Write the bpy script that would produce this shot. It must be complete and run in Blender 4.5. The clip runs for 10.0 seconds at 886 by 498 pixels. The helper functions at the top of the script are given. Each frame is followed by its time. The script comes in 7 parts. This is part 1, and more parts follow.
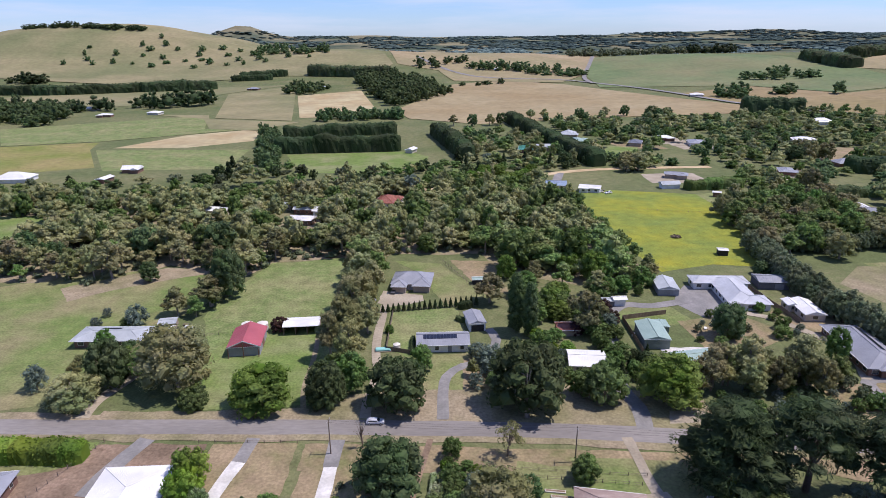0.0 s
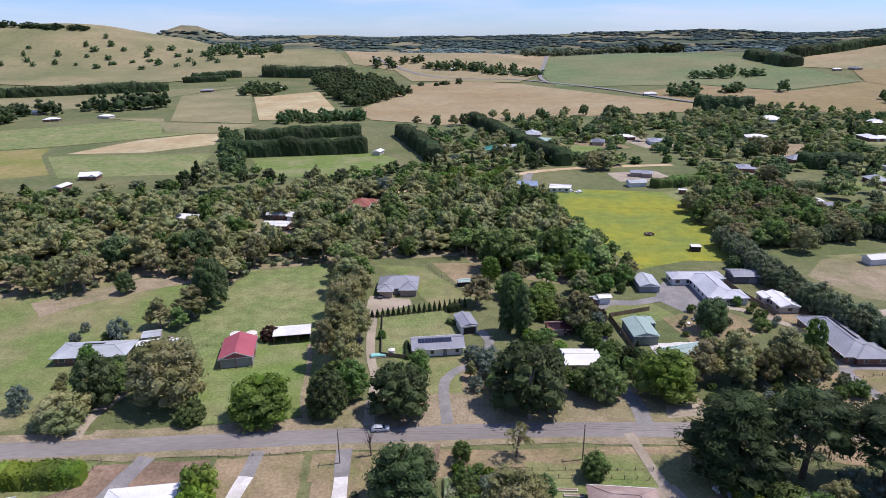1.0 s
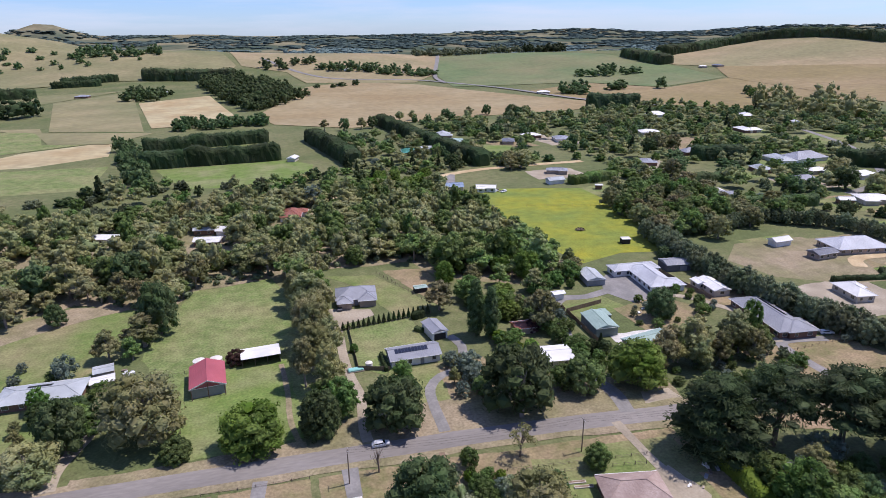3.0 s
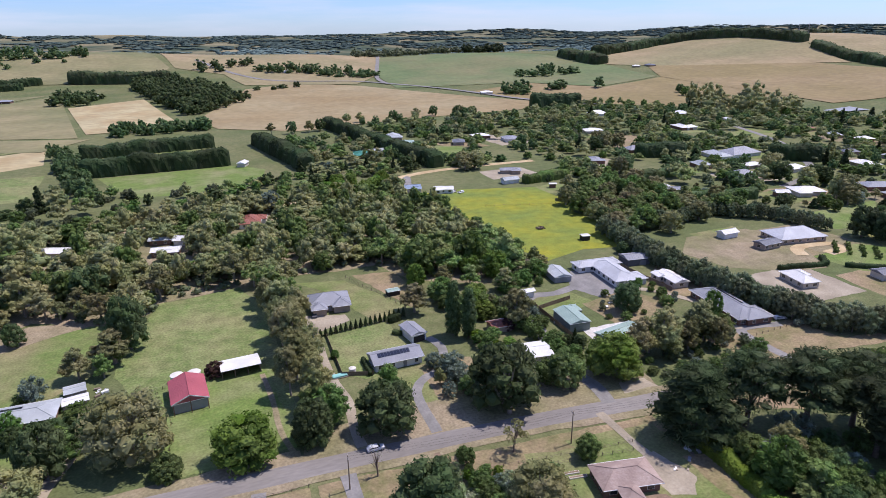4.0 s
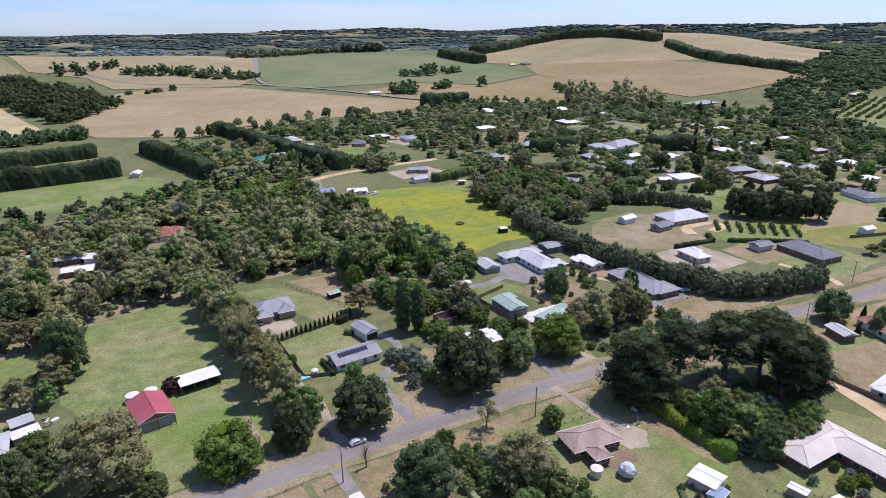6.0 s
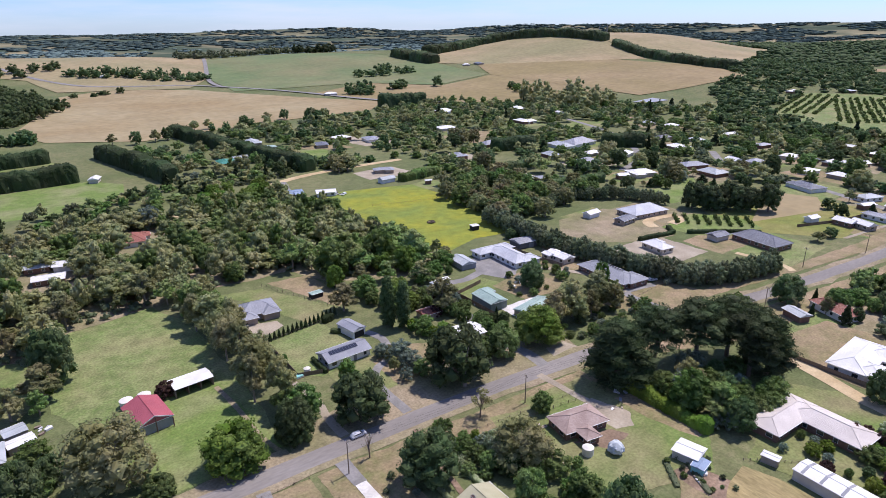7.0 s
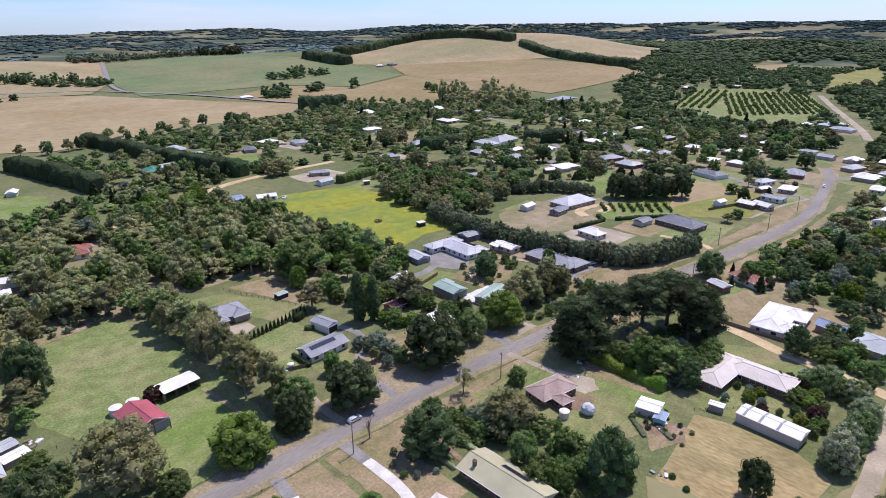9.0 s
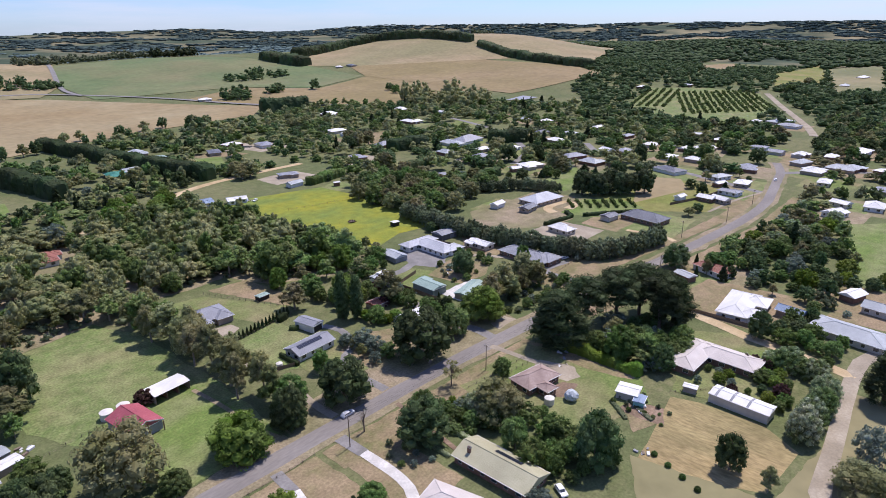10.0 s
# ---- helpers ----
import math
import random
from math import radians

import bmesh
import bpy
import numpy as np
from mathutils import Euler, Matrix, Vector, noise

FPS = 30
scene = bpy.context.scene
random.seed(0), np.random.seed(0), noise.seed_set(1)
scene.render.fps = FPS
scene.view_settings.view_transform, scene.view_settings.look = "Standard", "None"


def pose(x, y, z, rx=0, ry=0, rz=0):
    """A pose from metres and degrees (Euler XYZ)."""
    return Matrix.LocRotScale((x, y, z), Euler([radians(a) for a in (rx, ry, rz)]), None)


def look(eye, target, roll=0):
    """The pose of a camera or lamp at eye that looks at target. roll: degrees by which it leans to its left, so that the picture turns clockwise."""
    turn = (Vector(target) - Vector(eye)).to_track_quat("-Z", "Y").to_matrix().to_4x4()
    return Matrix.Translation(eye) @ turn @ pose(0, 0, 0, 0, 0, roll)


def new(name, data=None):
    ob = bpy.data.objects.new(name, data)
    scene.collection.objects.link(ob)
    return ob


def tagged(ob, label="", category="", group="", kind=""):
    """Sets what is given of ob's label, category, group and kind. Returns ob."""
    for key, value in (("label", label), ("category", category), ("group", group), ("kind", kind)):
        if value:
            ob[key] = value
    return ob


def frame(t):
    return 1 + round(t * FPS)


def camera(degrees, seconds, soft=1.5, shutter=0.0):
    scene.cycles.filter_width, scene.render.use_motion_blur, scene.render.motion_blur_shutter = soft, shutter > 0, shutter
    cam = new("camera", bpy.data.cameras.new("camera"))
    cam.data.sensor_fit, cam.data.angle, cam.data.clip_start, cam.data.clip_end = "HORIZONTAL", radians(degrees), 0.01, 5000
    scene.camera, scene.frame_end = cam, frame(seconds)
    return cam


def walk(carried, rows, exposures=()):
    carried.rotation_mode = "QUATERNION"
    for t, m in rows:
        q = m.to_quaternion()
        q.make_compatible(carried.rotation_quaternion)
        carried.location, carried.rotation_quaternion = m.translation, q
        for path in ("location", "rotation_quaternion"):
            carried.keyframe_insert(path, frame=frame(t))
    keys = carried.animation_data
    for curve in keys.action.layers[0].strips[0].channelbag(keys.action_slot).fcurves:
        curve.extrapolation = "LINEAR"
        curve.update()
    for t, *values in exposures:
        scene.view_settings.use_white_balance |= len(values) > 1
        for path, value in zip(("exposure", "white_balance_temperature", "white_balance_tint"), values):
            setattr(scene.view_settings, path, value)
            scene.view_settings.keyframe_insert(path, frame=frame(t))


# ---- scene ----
cam = camera(70.9, 10.0, soft=0.9)
METRES, EYE, TILT, LEAN, TURN = 118.0, 93.0, -19.2, 0.6, 0.0
SUN, SKY = 4.6, 0.15

EXPOSURE, KELVIN, TINT = 0.0, 6220.0, 20.3
ROWS = [
    (0.0, 0.0, 0.0, 0.0, 0.0, 0.0, -0.0),
    (0.5, -0.0453, -0.0025, 0.007, -1.94, -0.05, 0.69),
    (1.0, -0.0964, -0.003, 0.0132, -4.07, -0.1, 1.39),
    (1.5, -0.1452, -0.0012, 0.0201, -6.05, -0.21, 2.1),
    (2.0, -0.1984, 0.0018, 0.0305, -8.53, -0.36, 2.97),
    (2.5, -0.2477, 0.0069, 0.0399, -11.19, -0.54, 3.87),
    (4.0, -0.3975, 0.0178, 0.0673, -19.34, -1.28, 6.59),
    (4.5, -0.444, 0.0169, 0.0743, -22.01, -1.64, 7.42),
    (5.0, -0.4949, 0.0148, 0.0816, -24.92, -2.05, 8.33),
    (5.5, -0.5427, 0.0126, 0.0868, -27.64, -2.5, 9.15),
    (7.0, -0.6994, 0.0061, 0.1059, -34.57, -3.8, 11.2),
    (7.5, -0.7507, 0.004, 0.1125, -36.54, -4.22, 11.77),
    (8.0, -0.8052, 0.0027, 0.1193, -38.67, -4.64, 12.35),
    (8.5, -0.8533, 0.0025, 0.1252, -40.68, -5.1, 12.94),
    (9.0, -0.9023, 0.0042, 0.1315, -42.86, -5.59, 13.51),
    (9.5, -0.9446, 0.0067, 0.1379, -44.85, -6.05, 14.0),
    (10.0, -0.9875, 0.0112, 0.145, -46.76, -6.51, 14.47),
]
walk(cam, [(t, pose(0, 0, EYE, TILT, LEAN, TURN) @ pose(METRES * x, METRES * y, METRES * z, 90 + pitch, roll, yaw)) for t, x, y, z, yaw, pitch, roll in ROWS], [(t, EXPOSURE + e, KELVIN, TINT) for t, e in ((0.0, 0.02), (2.5, 0.02), (4.0, 0.05), (5.5, 0.06), (7.0, 0.12), (9.0, 0.11), (9.6, 0.03), (10.0, 0.02))])
import itertools
from functools import lru_cache

# ---------------------------------------------------------------- light
world = bpy.data.worlds.new("world")
scene.world = world
world.use_nodes = True
wn, wl = world.node_tree.nodes, world.node_tree.links
SUN_EL, SUN_AZ = radians(62.0), radians(86.0)     # azimuth from +y towards +x
sky = wn.new("ShaderNodeTexSky")
sky.sky_type, sky.sun_disc = "NISHITA", False
sky.sun_elevation, sky.sun_rotation = SUN_EL, SUN_AZ
sky.altitude, sky.air_density, sky.dust_density, sky.ozone_density = 450.0, 1.0, 0.2, 3.0
tc = wn.new("ShaderNodeTexCoord")
mp = wn.new("ShaderNodeMapping")
mp.inputs["Scale"].default_value = (1.0, 1.0, 9.0)
cn = wn.new("ShaderNodeTexNoise")
cn.inputs["Scale"].default_value, cn.inputs["Detail"].default_value, cn.inputs["Roughness"].default_value = 3.2, 6.0, 0.6
cr = wn.new("ShaderNodeValToRGB")
cr.color_ramp.elements[0].position, cr.color_ramp.elements[1].position = 0.44, 0.68
cm = wn.new("ShaderNodeMix")
cm.data_type = "RGBA"
cm.inputs[7].default_value = (4.8, 5.2, 5.9, 1.0)
cf = wn.new("ShaderNodeMath")
cf.operation = "MULTIPLY"
cf.inputs[1].default_value = 0.5
bg = wn["Background"]
wl.new(tc.outputs["Generated"], mp.inputs["Vector"])
wl.new(mp.outputs["Vector"], cn.inputs["Vector"])
wl.new(cn.outputs["Fac"], cr.inputs["Fac"])
wl.new(cr.outputs["Color"], cf.inputs[0])
wl.new(cf.outputs[0], cm.inputs[0])
blue = wn.new("ShaderNodeMix")
blue.data_type, blue.blend_type = "RGBA", "MULTIPLY"
blue.inputs[0].default_value, blue.inputs[7].default_value = 1.0, (0.50, 0.66, 1.0, 1.0)
wl.new(sky.outputs["Color"], blue.inputs[6])
wl.new(blue.outputs[2], cm.inputs[6])
wl.new(cm.outputs[2], bg.inputs["Color"])
bg.inputs["Strength"].default_value = SKY
sun = new("sun", bpy.data.lights.new("sun", "SUN"))
sun.data.energy, sun.data.angle, sun.data.color = SUN, radians(0.6), (1.0, 0.955, 0.89)
sun.matrix_world = look((math.sin(SUN_AZ) * 300, math.cos(SUN_AZ) * 300, 300 * math.tan(SUN_EL)), (0, 0, 0))

# ---------------------------------------------------------------- materials
def mat(name, a, b, scale=1.0, rough=0.9, bump=0.0, c=None, big=0.06, cmix=0.5, vary="", amount=0.25, metal=0.0, spec=0.12, ribs=0.0, stretch=(1, 1, 1), speck=0.0, speck_scale=1.3):
    """Two colours mixed by a fine noise, a third in by broad patches; vary: 'island' or 'object' shifts the value piece by piece."""
    m = bpy.data.materials.new(name)
    m.use_nodes = True
    n, l = m.node_tree.nodes, m.node_tree.links
    p = n["Principled BSDF"]
    p.inputs["Roughness"].default_value, p.inputs["Metallic"].default_value = rough, metal
    p.inputs["Specular IOR Level"].default_value = spec
    geo = n.new("ShaderNodeNewGeometry")
    mapping = n.new("ShaderNodeMapping")
    mapping.inputs["Scale"].default_value = stretch
    l.new(geo.outputs["Position"], mapping.inputs["Vector"])
    def noise_at(s, detail=4.0, lo=0.3, hi=0.7):
        t = n.new("ShaderNodeTexNoise")
        t.inputs["Scale"].default_value, t.inputs["Detail"].default_value = s, detail
        l.new(mapping.outputs["Vector"], t.inputs["Vector"])
        r = n.new("ShaderNodeMapRange")
        r.inputs["From Min"].default_value, r.inputs["From Max"].default_value = lo, hi
        l.new(t.outputs["Fac"], r.inputs["Value"])
        return r.outputs["Result"]
    def mix(f, x, y):
        k = n.new("ShaderNodeMix")
        k.data_type = "RGBA"
        l.new(f, k.inputs[0])
        for i, v in ((6, x), (7, y)):
            if isinstance(v, tuple):
                k.inputs[i].default_value = (*v, 1.0)
            else:
                l.new(v, k.inputs[i])
        return k.outputs[2]
    fine = noise_at(scale, 6.0)
    col = mix(fine, a, b)
    if c:
        f = noise_at(big, 5.0, 0.5 - 0.28 * cmix, 0.78 - 0.28 * cmix)
        col = mix(f, col, c)
    if speck:
        for s, k in ((speck_scale, speck), (speck_scale * 0.16, speck * 0.7)):
            t = n.new("ShaderNodeMapRange")
            t.inputs["To Min"].default_value, t.inputs["To Max"].default_value = 1 - k, 1 + k
            l.new(noise_at(s, 7.0, 0.28, 0.72), t.inputs["Value"])
            h = n.new("ShaderNodeHueSaturation")
            l.new(t.outputs["Result"], h.inputs["Value"])
            l.new(col, h.inputs["Color"])
            col = h.outputs["Color"]
    if vary:
        if vary == "island":
            rnd = geo.outputs["Random Per Island"]
        else:
            rnd = n.new("ShaderNodeObjectInfo").outputs["Random"]
        r = n.new("ShaderNodeMapRange")
        r.inputs["To Min"].default_value, r.inputs["To Max"].default_value = 1 - amount, 1 + amount
        l.new(rnd, r.inputs["Value"])
        h = n.new("ShaderNodeHueSaturation")
        l.new(r.outputs["Result"], h.inputs["Value"])
        l.new(col, h.inputs["Color"])
        col = h.outputs["Color"]
    l.new(col, p.inputs["Base Color"])
    height = fine
    if ribs:
        w = n.new("ShaderNodeTexWave")
        w.inputs["Scale"].default_value = ribs
        tco = n.new("ShaderNodeTexCoord")
        l.new(tco.outputs["Object"], w.inputs["Vector"])
        height = w.outputs["Fac"]
    if bump:
        bp = n.new("ShaderNodeBump")
        bp.inputs["Strength"].default_value, bp.inputs["Distance"].default_value = bump, 0.1
        l.new(height, bp.inputs["Height"])
        l.new(bp.outputs["Normal"], p.inputs["Normal"])
    return m

def leaf(name, a, b, c, amount=0.3):
    m = mat(name, a, b, 0.35, 0.75, c=c, big=0.09, cmix=0.45, vary="island", amount=amount, spec=0.12)
    n, l = m.node_tree.nodes, m.node_tree.links
    p, out = n["Principled BSDF"], n["Material Output"]
    src = p.inputs["Base Color"].links[0].from_socket
    rh = n.new("ShaderNodeMapRange")
    hs, r = n.new("ShaderNodeHueSaturation"), n.new("ShaderNodeMapRange")
    r.inputs["To Min"].default_value, r.inputs["To Max"].default_value = 1.15, 1.95
    l.new(n.new("ShaderNodeObjectInfo").outputs["Random"], r.inputs["Value"])
    l.new(r.outputs["Result"], hs.inputs["Value"])
    rh.inputs["To Min"].default_value, rh.inputs["To Max"].default_value = 0.490, 0.522
    l.new(n.new("ShaderNodeObjectInfo").outputs["Random"], rh.inputs["Value"])
    l.new(rh.outputs["Result"], hs.inputs["Hue"])
    l.new(src, hs.inputs["Color"])
    geo, tone = n.new("ShaderNodeNewGeometry"), n.new("ShaderNodeTexNoise")
    tone.inputs["Scale"].default_value, tone.inputs["Detail"].default_value = 0.085, 2.0
    l.new(geo.outputs["Position"], tone.inputs["Vector"])
    h2 = n.new("ShaderNodeHueSaturation")
    for socket, lo, hi in (("Hue", 0.489, 0.518), ("Value", 1.26, 0.86), ("Saturation", 0.96, 1.12)):
        k = n.new("ShaderNodeMapRange")
        k.inputs["From Min"].default_value, k.inputs["From Max"].default_value = 0.32, 0.68
        k.inputs["To Min"].default_value, k.inputs["To Max"].default_value = lo, hi
        l.new(tone.outputs["Fac"], k.inputs["Value"])
        l.new(k.outputs["Result"], h2.inputs[socket])
    l.new(hs.outputs["Color"], h2.inputs["Color"])
    l.new(h2.outputs["Color"], p.inputs["Base Color"])
    tr = n.new("ShaderNodeBsdfTranslucent")
    mx = n.new("ShaderNodeMixShader")
    mx.inputs[0].default_value = 0.42
    l.new(p.inputs["Base Color"].links[0].from_socket, tr.inputs["Color"])
    l.new(p.outputs[0], mx.inputs[1])
    l.new(tr.outputs[0], mx.inputs[2])
    l.new(mx.outputs[0], out.inputs["Surface"])
    return m

M = {}
M["land"] = mat("land", (0.132, 0.146, 0.058), (0.190, 0.176, 0.088), 0.35, c=(0.108, 0.130, 0.050), big=0.018, cmix=0.5, bump=0.3, speck=0.25)
M["lawn"] = mat("lawn", (0.124, 0.176, 0.048), (0.164, 0.198, 0.064), 0.5, c=(0.235, 0.205, 0.104), big=0.045, cmix=0.42, bump=0.25, speck=0.25)
M["lawn_bright"] = mat("lawn_bright", (0.122, 0.186, 0.044), (0.160, 0.206, 0.058), 0.6, c=(0.225, 0.230, 0.105), big=0.05, cmix=0.3, bump=0.25, speck=0.25)
M["paddock"] = mat("paddock", (0.136, 0.186, 0.056), (0.182, 0.208, 0.080), 0.4, c=(0.236, 0.226, 0.104), big=0.05, cmix=0.30, bump=0.25, speck=0.32)
M["verge"] = mat("verge", (0.240, 0.185, 0.102), (0.165, 0.160, 0.066), 0.35, c=(0.300, 0.222, 0.136), big=0.06, cmix=0.45, bump=0.25, speck=0.25)
M["dirt"] = mat("dirt", (0.23, 0.155, 0.105), (0.30, 0.215, 0.150), 0.6, c=(0.17, 0.12, 0.08), big=0.1, bump=0.3, speck=0.25)
M["dryearth"] = mat("dryearth", (0.260, 0.205, 0.130), (0.310, 0.250, 0.165), 0.3, c=(0.180, 0.170, 0.080), big=0.04, cmix=0.4, bump=0.2, speck=0.25)
M["straw"] = mat("straw", (0.298, 0.238, 0.130), (0.338, 0.278, 0.160), 0.05, c=(0.275, 0.205, 0.105), big=0.006, cmix=0.5, speck=0.13, speck_scale=0.12)
M["straw_brown"] = mat("straw_brown", (0.256, 0.190, 0.098), (0.294, 0.225, 0.120), 0.05, c=(0.235, 0.185, 0.085), big=0.006, cmix=0.5, speck=0.13, speck_scale=0.12)
M["straw_pale"] = mat("straw_pale", (0.39, 0.325, 0.180), (0.44, 0.375, 0.220), 0.06, c=(0.36, 0.27, 0.14), big=0.02, cmix=0.4, speck=0.13, speck_scale=0.12)
M["straw_hill"] = mat("straw_hill", (0.335, 0.262, 0.150), (0.295, 0.228, 0.125), 0.02, c=(0.240, 0.215, 0.110), big=0.005, cmix=0.4, speck=0.13, speck_scale=0.12)
M["hill_green"] = mat("hill_green", (0.285, 0.240, 0.130), (0.245, 0.215, 0.110), 0.02, c=(0.165, 0.170, 0.078), big=0.006, cmix=0.5, speck=0.13, speck_scale=0.12)
M["crop"] = mat("crop", (0.125, 0.170, 0.072), (0.150, 0.182, 0.080), 0.02, c=(0.200, 0.190, 0.095), big=0.006, cmix=0.35, speck=0.13, speck_scale=0.12)
M["olive_field"] = mat("olive_field", (0.20, 0.20, 0.055), (0.155, 0.185, 0.045), 0.05, c=(0.27, 0.22, 0.09), big=0.02, cmix=0.4, speck=0.25)
M["flowering"] = mat("flowering", (0.285, 0.265, 0.030), (0.215, 0.240, 0.036), 0.12, c=(0.160, 0.205, 0.046), big=0.035, cmix=0.45, bump=0.2, speck=0.25)
M["stubble"] = mat("stubble", (0.360, 0.270, 0.135), (0.280, 0.210, 0.098), 0.9, c=(0.225, 0.195, 0.088), big=0.06, cmix=0.38, stretch=(1, 0.3, 1), bump=0.3, speck=0.28)
M["asphalt"] = mat("asphalt", (0.238, 0.215, 0.192), (0.276, 0.250, 0.226), 1.2, 0.9, c=(0.200, 0.180, 0.160), big=0.12, bump=0.1, stretch=(0.25, 1, 1), speck=0.12, speck_scale=1.5)
M["old_asphalt"] = mat("old_asphalt", (0.24, 0.225, 0.21), (0.28, 0.26, 0.24), 0.8, c=(0.20, 0.19, 0.175), big=0.15, speck=0.12, speck_scale=1.5)
M["gravel"] = mat("gravel", (0.36, 0.30, 0.22), (0.43, 0.37, 0.28), 1.0, c=(0.28, 0.235, 0.17), big=0.12, bump=0.2, speck=0.12, speck_scale=1.5)
M["gravel_gold"] = mat("gravel_gold", (0.50, 0.38, 0.22), (0.58, 0.46, 0.29), 0.8, c=(0.42, 0.31, 0.17), big=0.1, bump=0.2, speck=0.12, speck_scale=1.5)
M["concrete"] = mat("concrete", (0.60, 0.57, 0.52), (0.68, 0.65, 0.60), 0.6, c=(0.52, 0.49, 0.44), big=0.2, speck=0.12, speck_scale=1.5)
M["far_land"] = mat("far_land", (0.064, 0.088, 0.062), (0.088, 0.108, 0.074), 0.008, c=(0.270, 0.230, 0.140), big=0.0026, cmix=0.34, spec=0.0, rough=1.0, speck=0.2, speck_scale=0.02)
M["water"] = mat("water", (0.30, 0.29, 0.28), (0.34, 0.33, 0.31), 0.1, 0.35, spec=0.25)
M["bark"] = mat("bark", (0.16, 0.115, 0.085), (0.24, 0.19, 0.15), 3.0, bump=0.4)
M["bark_pale"] = mat("bark_pale", (0.33, 0.28, 0.23), (0.22, 0.18, 0.145), 1.5, bump=0.3)
M["timber"] = mat("timber", (0.24, 0.19, 0.145), (0.17, 0.13, 0.10), 2.0, bump=0.3)
L = {
    "gum": leaf("gum_leaves", (0.140, 0.150, 0.068), (0.192, 0.198, 0.096), (0.196, 0.172, 0.086), 0.2),
    "gum_green": leaf("gum_leaves_green", (0.116, 0.166, 0.054), (0.164, 0.212, 0.070), (0.164, 0.172, 0.072)),
    "oak": leaf("broad_leaves", (0.084, 0.128, 0.036), (0.120, 0.164, 0.050), (0.090, 0.115, 0.042)),
    "oak_dark": leaf("dark_broad_leaves", (0.056, 0.086, 0.034), (0.080, 0.110, 0.044), (0.070, 0.088, 0.038)),
    "oak_light": leaf("bright_broad_leaves", (0.100, 0.150, 0.030), (0.138, 0.182, 0.042), (0.086, 0.125, 0.030)),
    "cypress": leaf("cypress_leaves", (0.040, 0.058, 0.024), (0.060, 0.078, 0.034), (0.050, 0.056, 0.028), 0.3),
    "hedge": leaf("hedge_leaves", (0.030, 0.046, 0.019), (0.046, 0.064, 0.027), (0.038, 0.048, 0.022), 0.35),
    "lime": leaf("lime_leaves", (0.120, 0.165, 0.028), (0.165, 0.205, 0.036), (0.090, 0.130, 0.028)),
    "grey": leaf("grey_leaves", (0.121, 0.151, 0.111), (0.162, 0.189, 0.142), (0.101, 0.121, 0.095)),
    "flower": leaf("white_flowers", (0.120, 0.165, 0.060), (0.480, 0.480, 0.360), (0.130, 0.175, 0.060), 0.4),
    "purple": leaf("plum_leaves", (0.068, 0.035, 0.035), (0.095, 0.049, 0.046), (0.061, 0.041, 0.030)),
    # leaf green leaning to blue: the haze of distance is put into the colour
    "distant": leaf("haze_tinted_leaves", (0.062, 0.086, 0.074), (0.082, 0.106, 0.092), (0.070, 0.092, 0.080), 0.12),
    "scrub": leaf("scrub_leaves", (0.098, 0.114, 0.066), (0.128, 0.148, 0.082), (0.108, 0.118, 0.064)),
}

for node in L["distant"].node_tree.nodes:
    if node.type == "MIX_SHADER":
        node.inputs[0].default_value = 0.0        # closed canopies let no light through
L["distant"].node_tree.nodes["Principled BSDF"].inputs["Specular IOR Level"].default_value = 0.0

# ---------------------------------------------------------------- helpers
def mesh_of(name, verts, faces, mats, index=None, smooth=False):
    me = bpy.data.meshes.new(name)
    me.from_pydata(verts, [], faces)
    for m in mats:
        me.materials.append(m)
    if index is not None:
        me.polygons.foreach_set("material_index", index)
    if smooth:
        me.polygons.foreach_set("use_smooth", [True] * len(me.polygons))
    me.update()
    return me

def part(name, bm, material, parent, label=""):
    me = bpy.data.meshes.new(name)
    bm.to_mesh(me)
    bm.free()
    me.materials.append(material)
    ob = new(name, me)
    ob.parent = parent
    return tagged(ob, label) if label else ob

def shared(name, me, parent, m=None):
    ob = new(name, me)
    ob.parent = parent
    if m is not None:
        ob.matrix_basis = m
    return ob

def box_bm(x0, y0, z0, x1, y1, z1, bm=None, bevel=0.0):
    bm = bm or bmesh.new()
    r = bmesh.ops.create_cube(bm, size=1.0, matrix=Matrix.LocRotScale(((x0 + x1) / 2, (y0 + y1) / 2, (z0 + z1) / 2), None, (x1 - x0, y1 - y0, z1 - z0)))
    if bevel:
        es = list({e for v in r["verts"] for e in v.link_edges})
        bmesh.ops.bevel(bm, geom=es, offset=bevel, segments=1, affect="EDGES")
    return bm

def poly_bm(verts, faces, bm=None):
    bm = bm or bmesh.new()
    vs = [bm.verts.new(v) for v in verts]
    for f in faces:
        bm.faces.new([vs[i] for i in f])
    return bm

def cyl_bm(p, q, r0, r1, n=8, bm=None):
    bm = bm or bmesh.new()
    p, q = Vector(p), Vector(q)
    d = q - p
    m = Matrix.Translation((p + q) / 2) @ d.to_track_quat("Z", "Y").to_matrix().to_4x4()
    bmesh.ops.create_cone(bm, cap_ends=True, segments=n, radius1=r0, radius2=r1, depth=d.length, matrix=m)
    return bm

def base(name, x, y, a=0.0, z=0.0):
    ob = new(name)
    ob.matrix_basis = pose(x, y, z, 0, 0, a)
    return ob

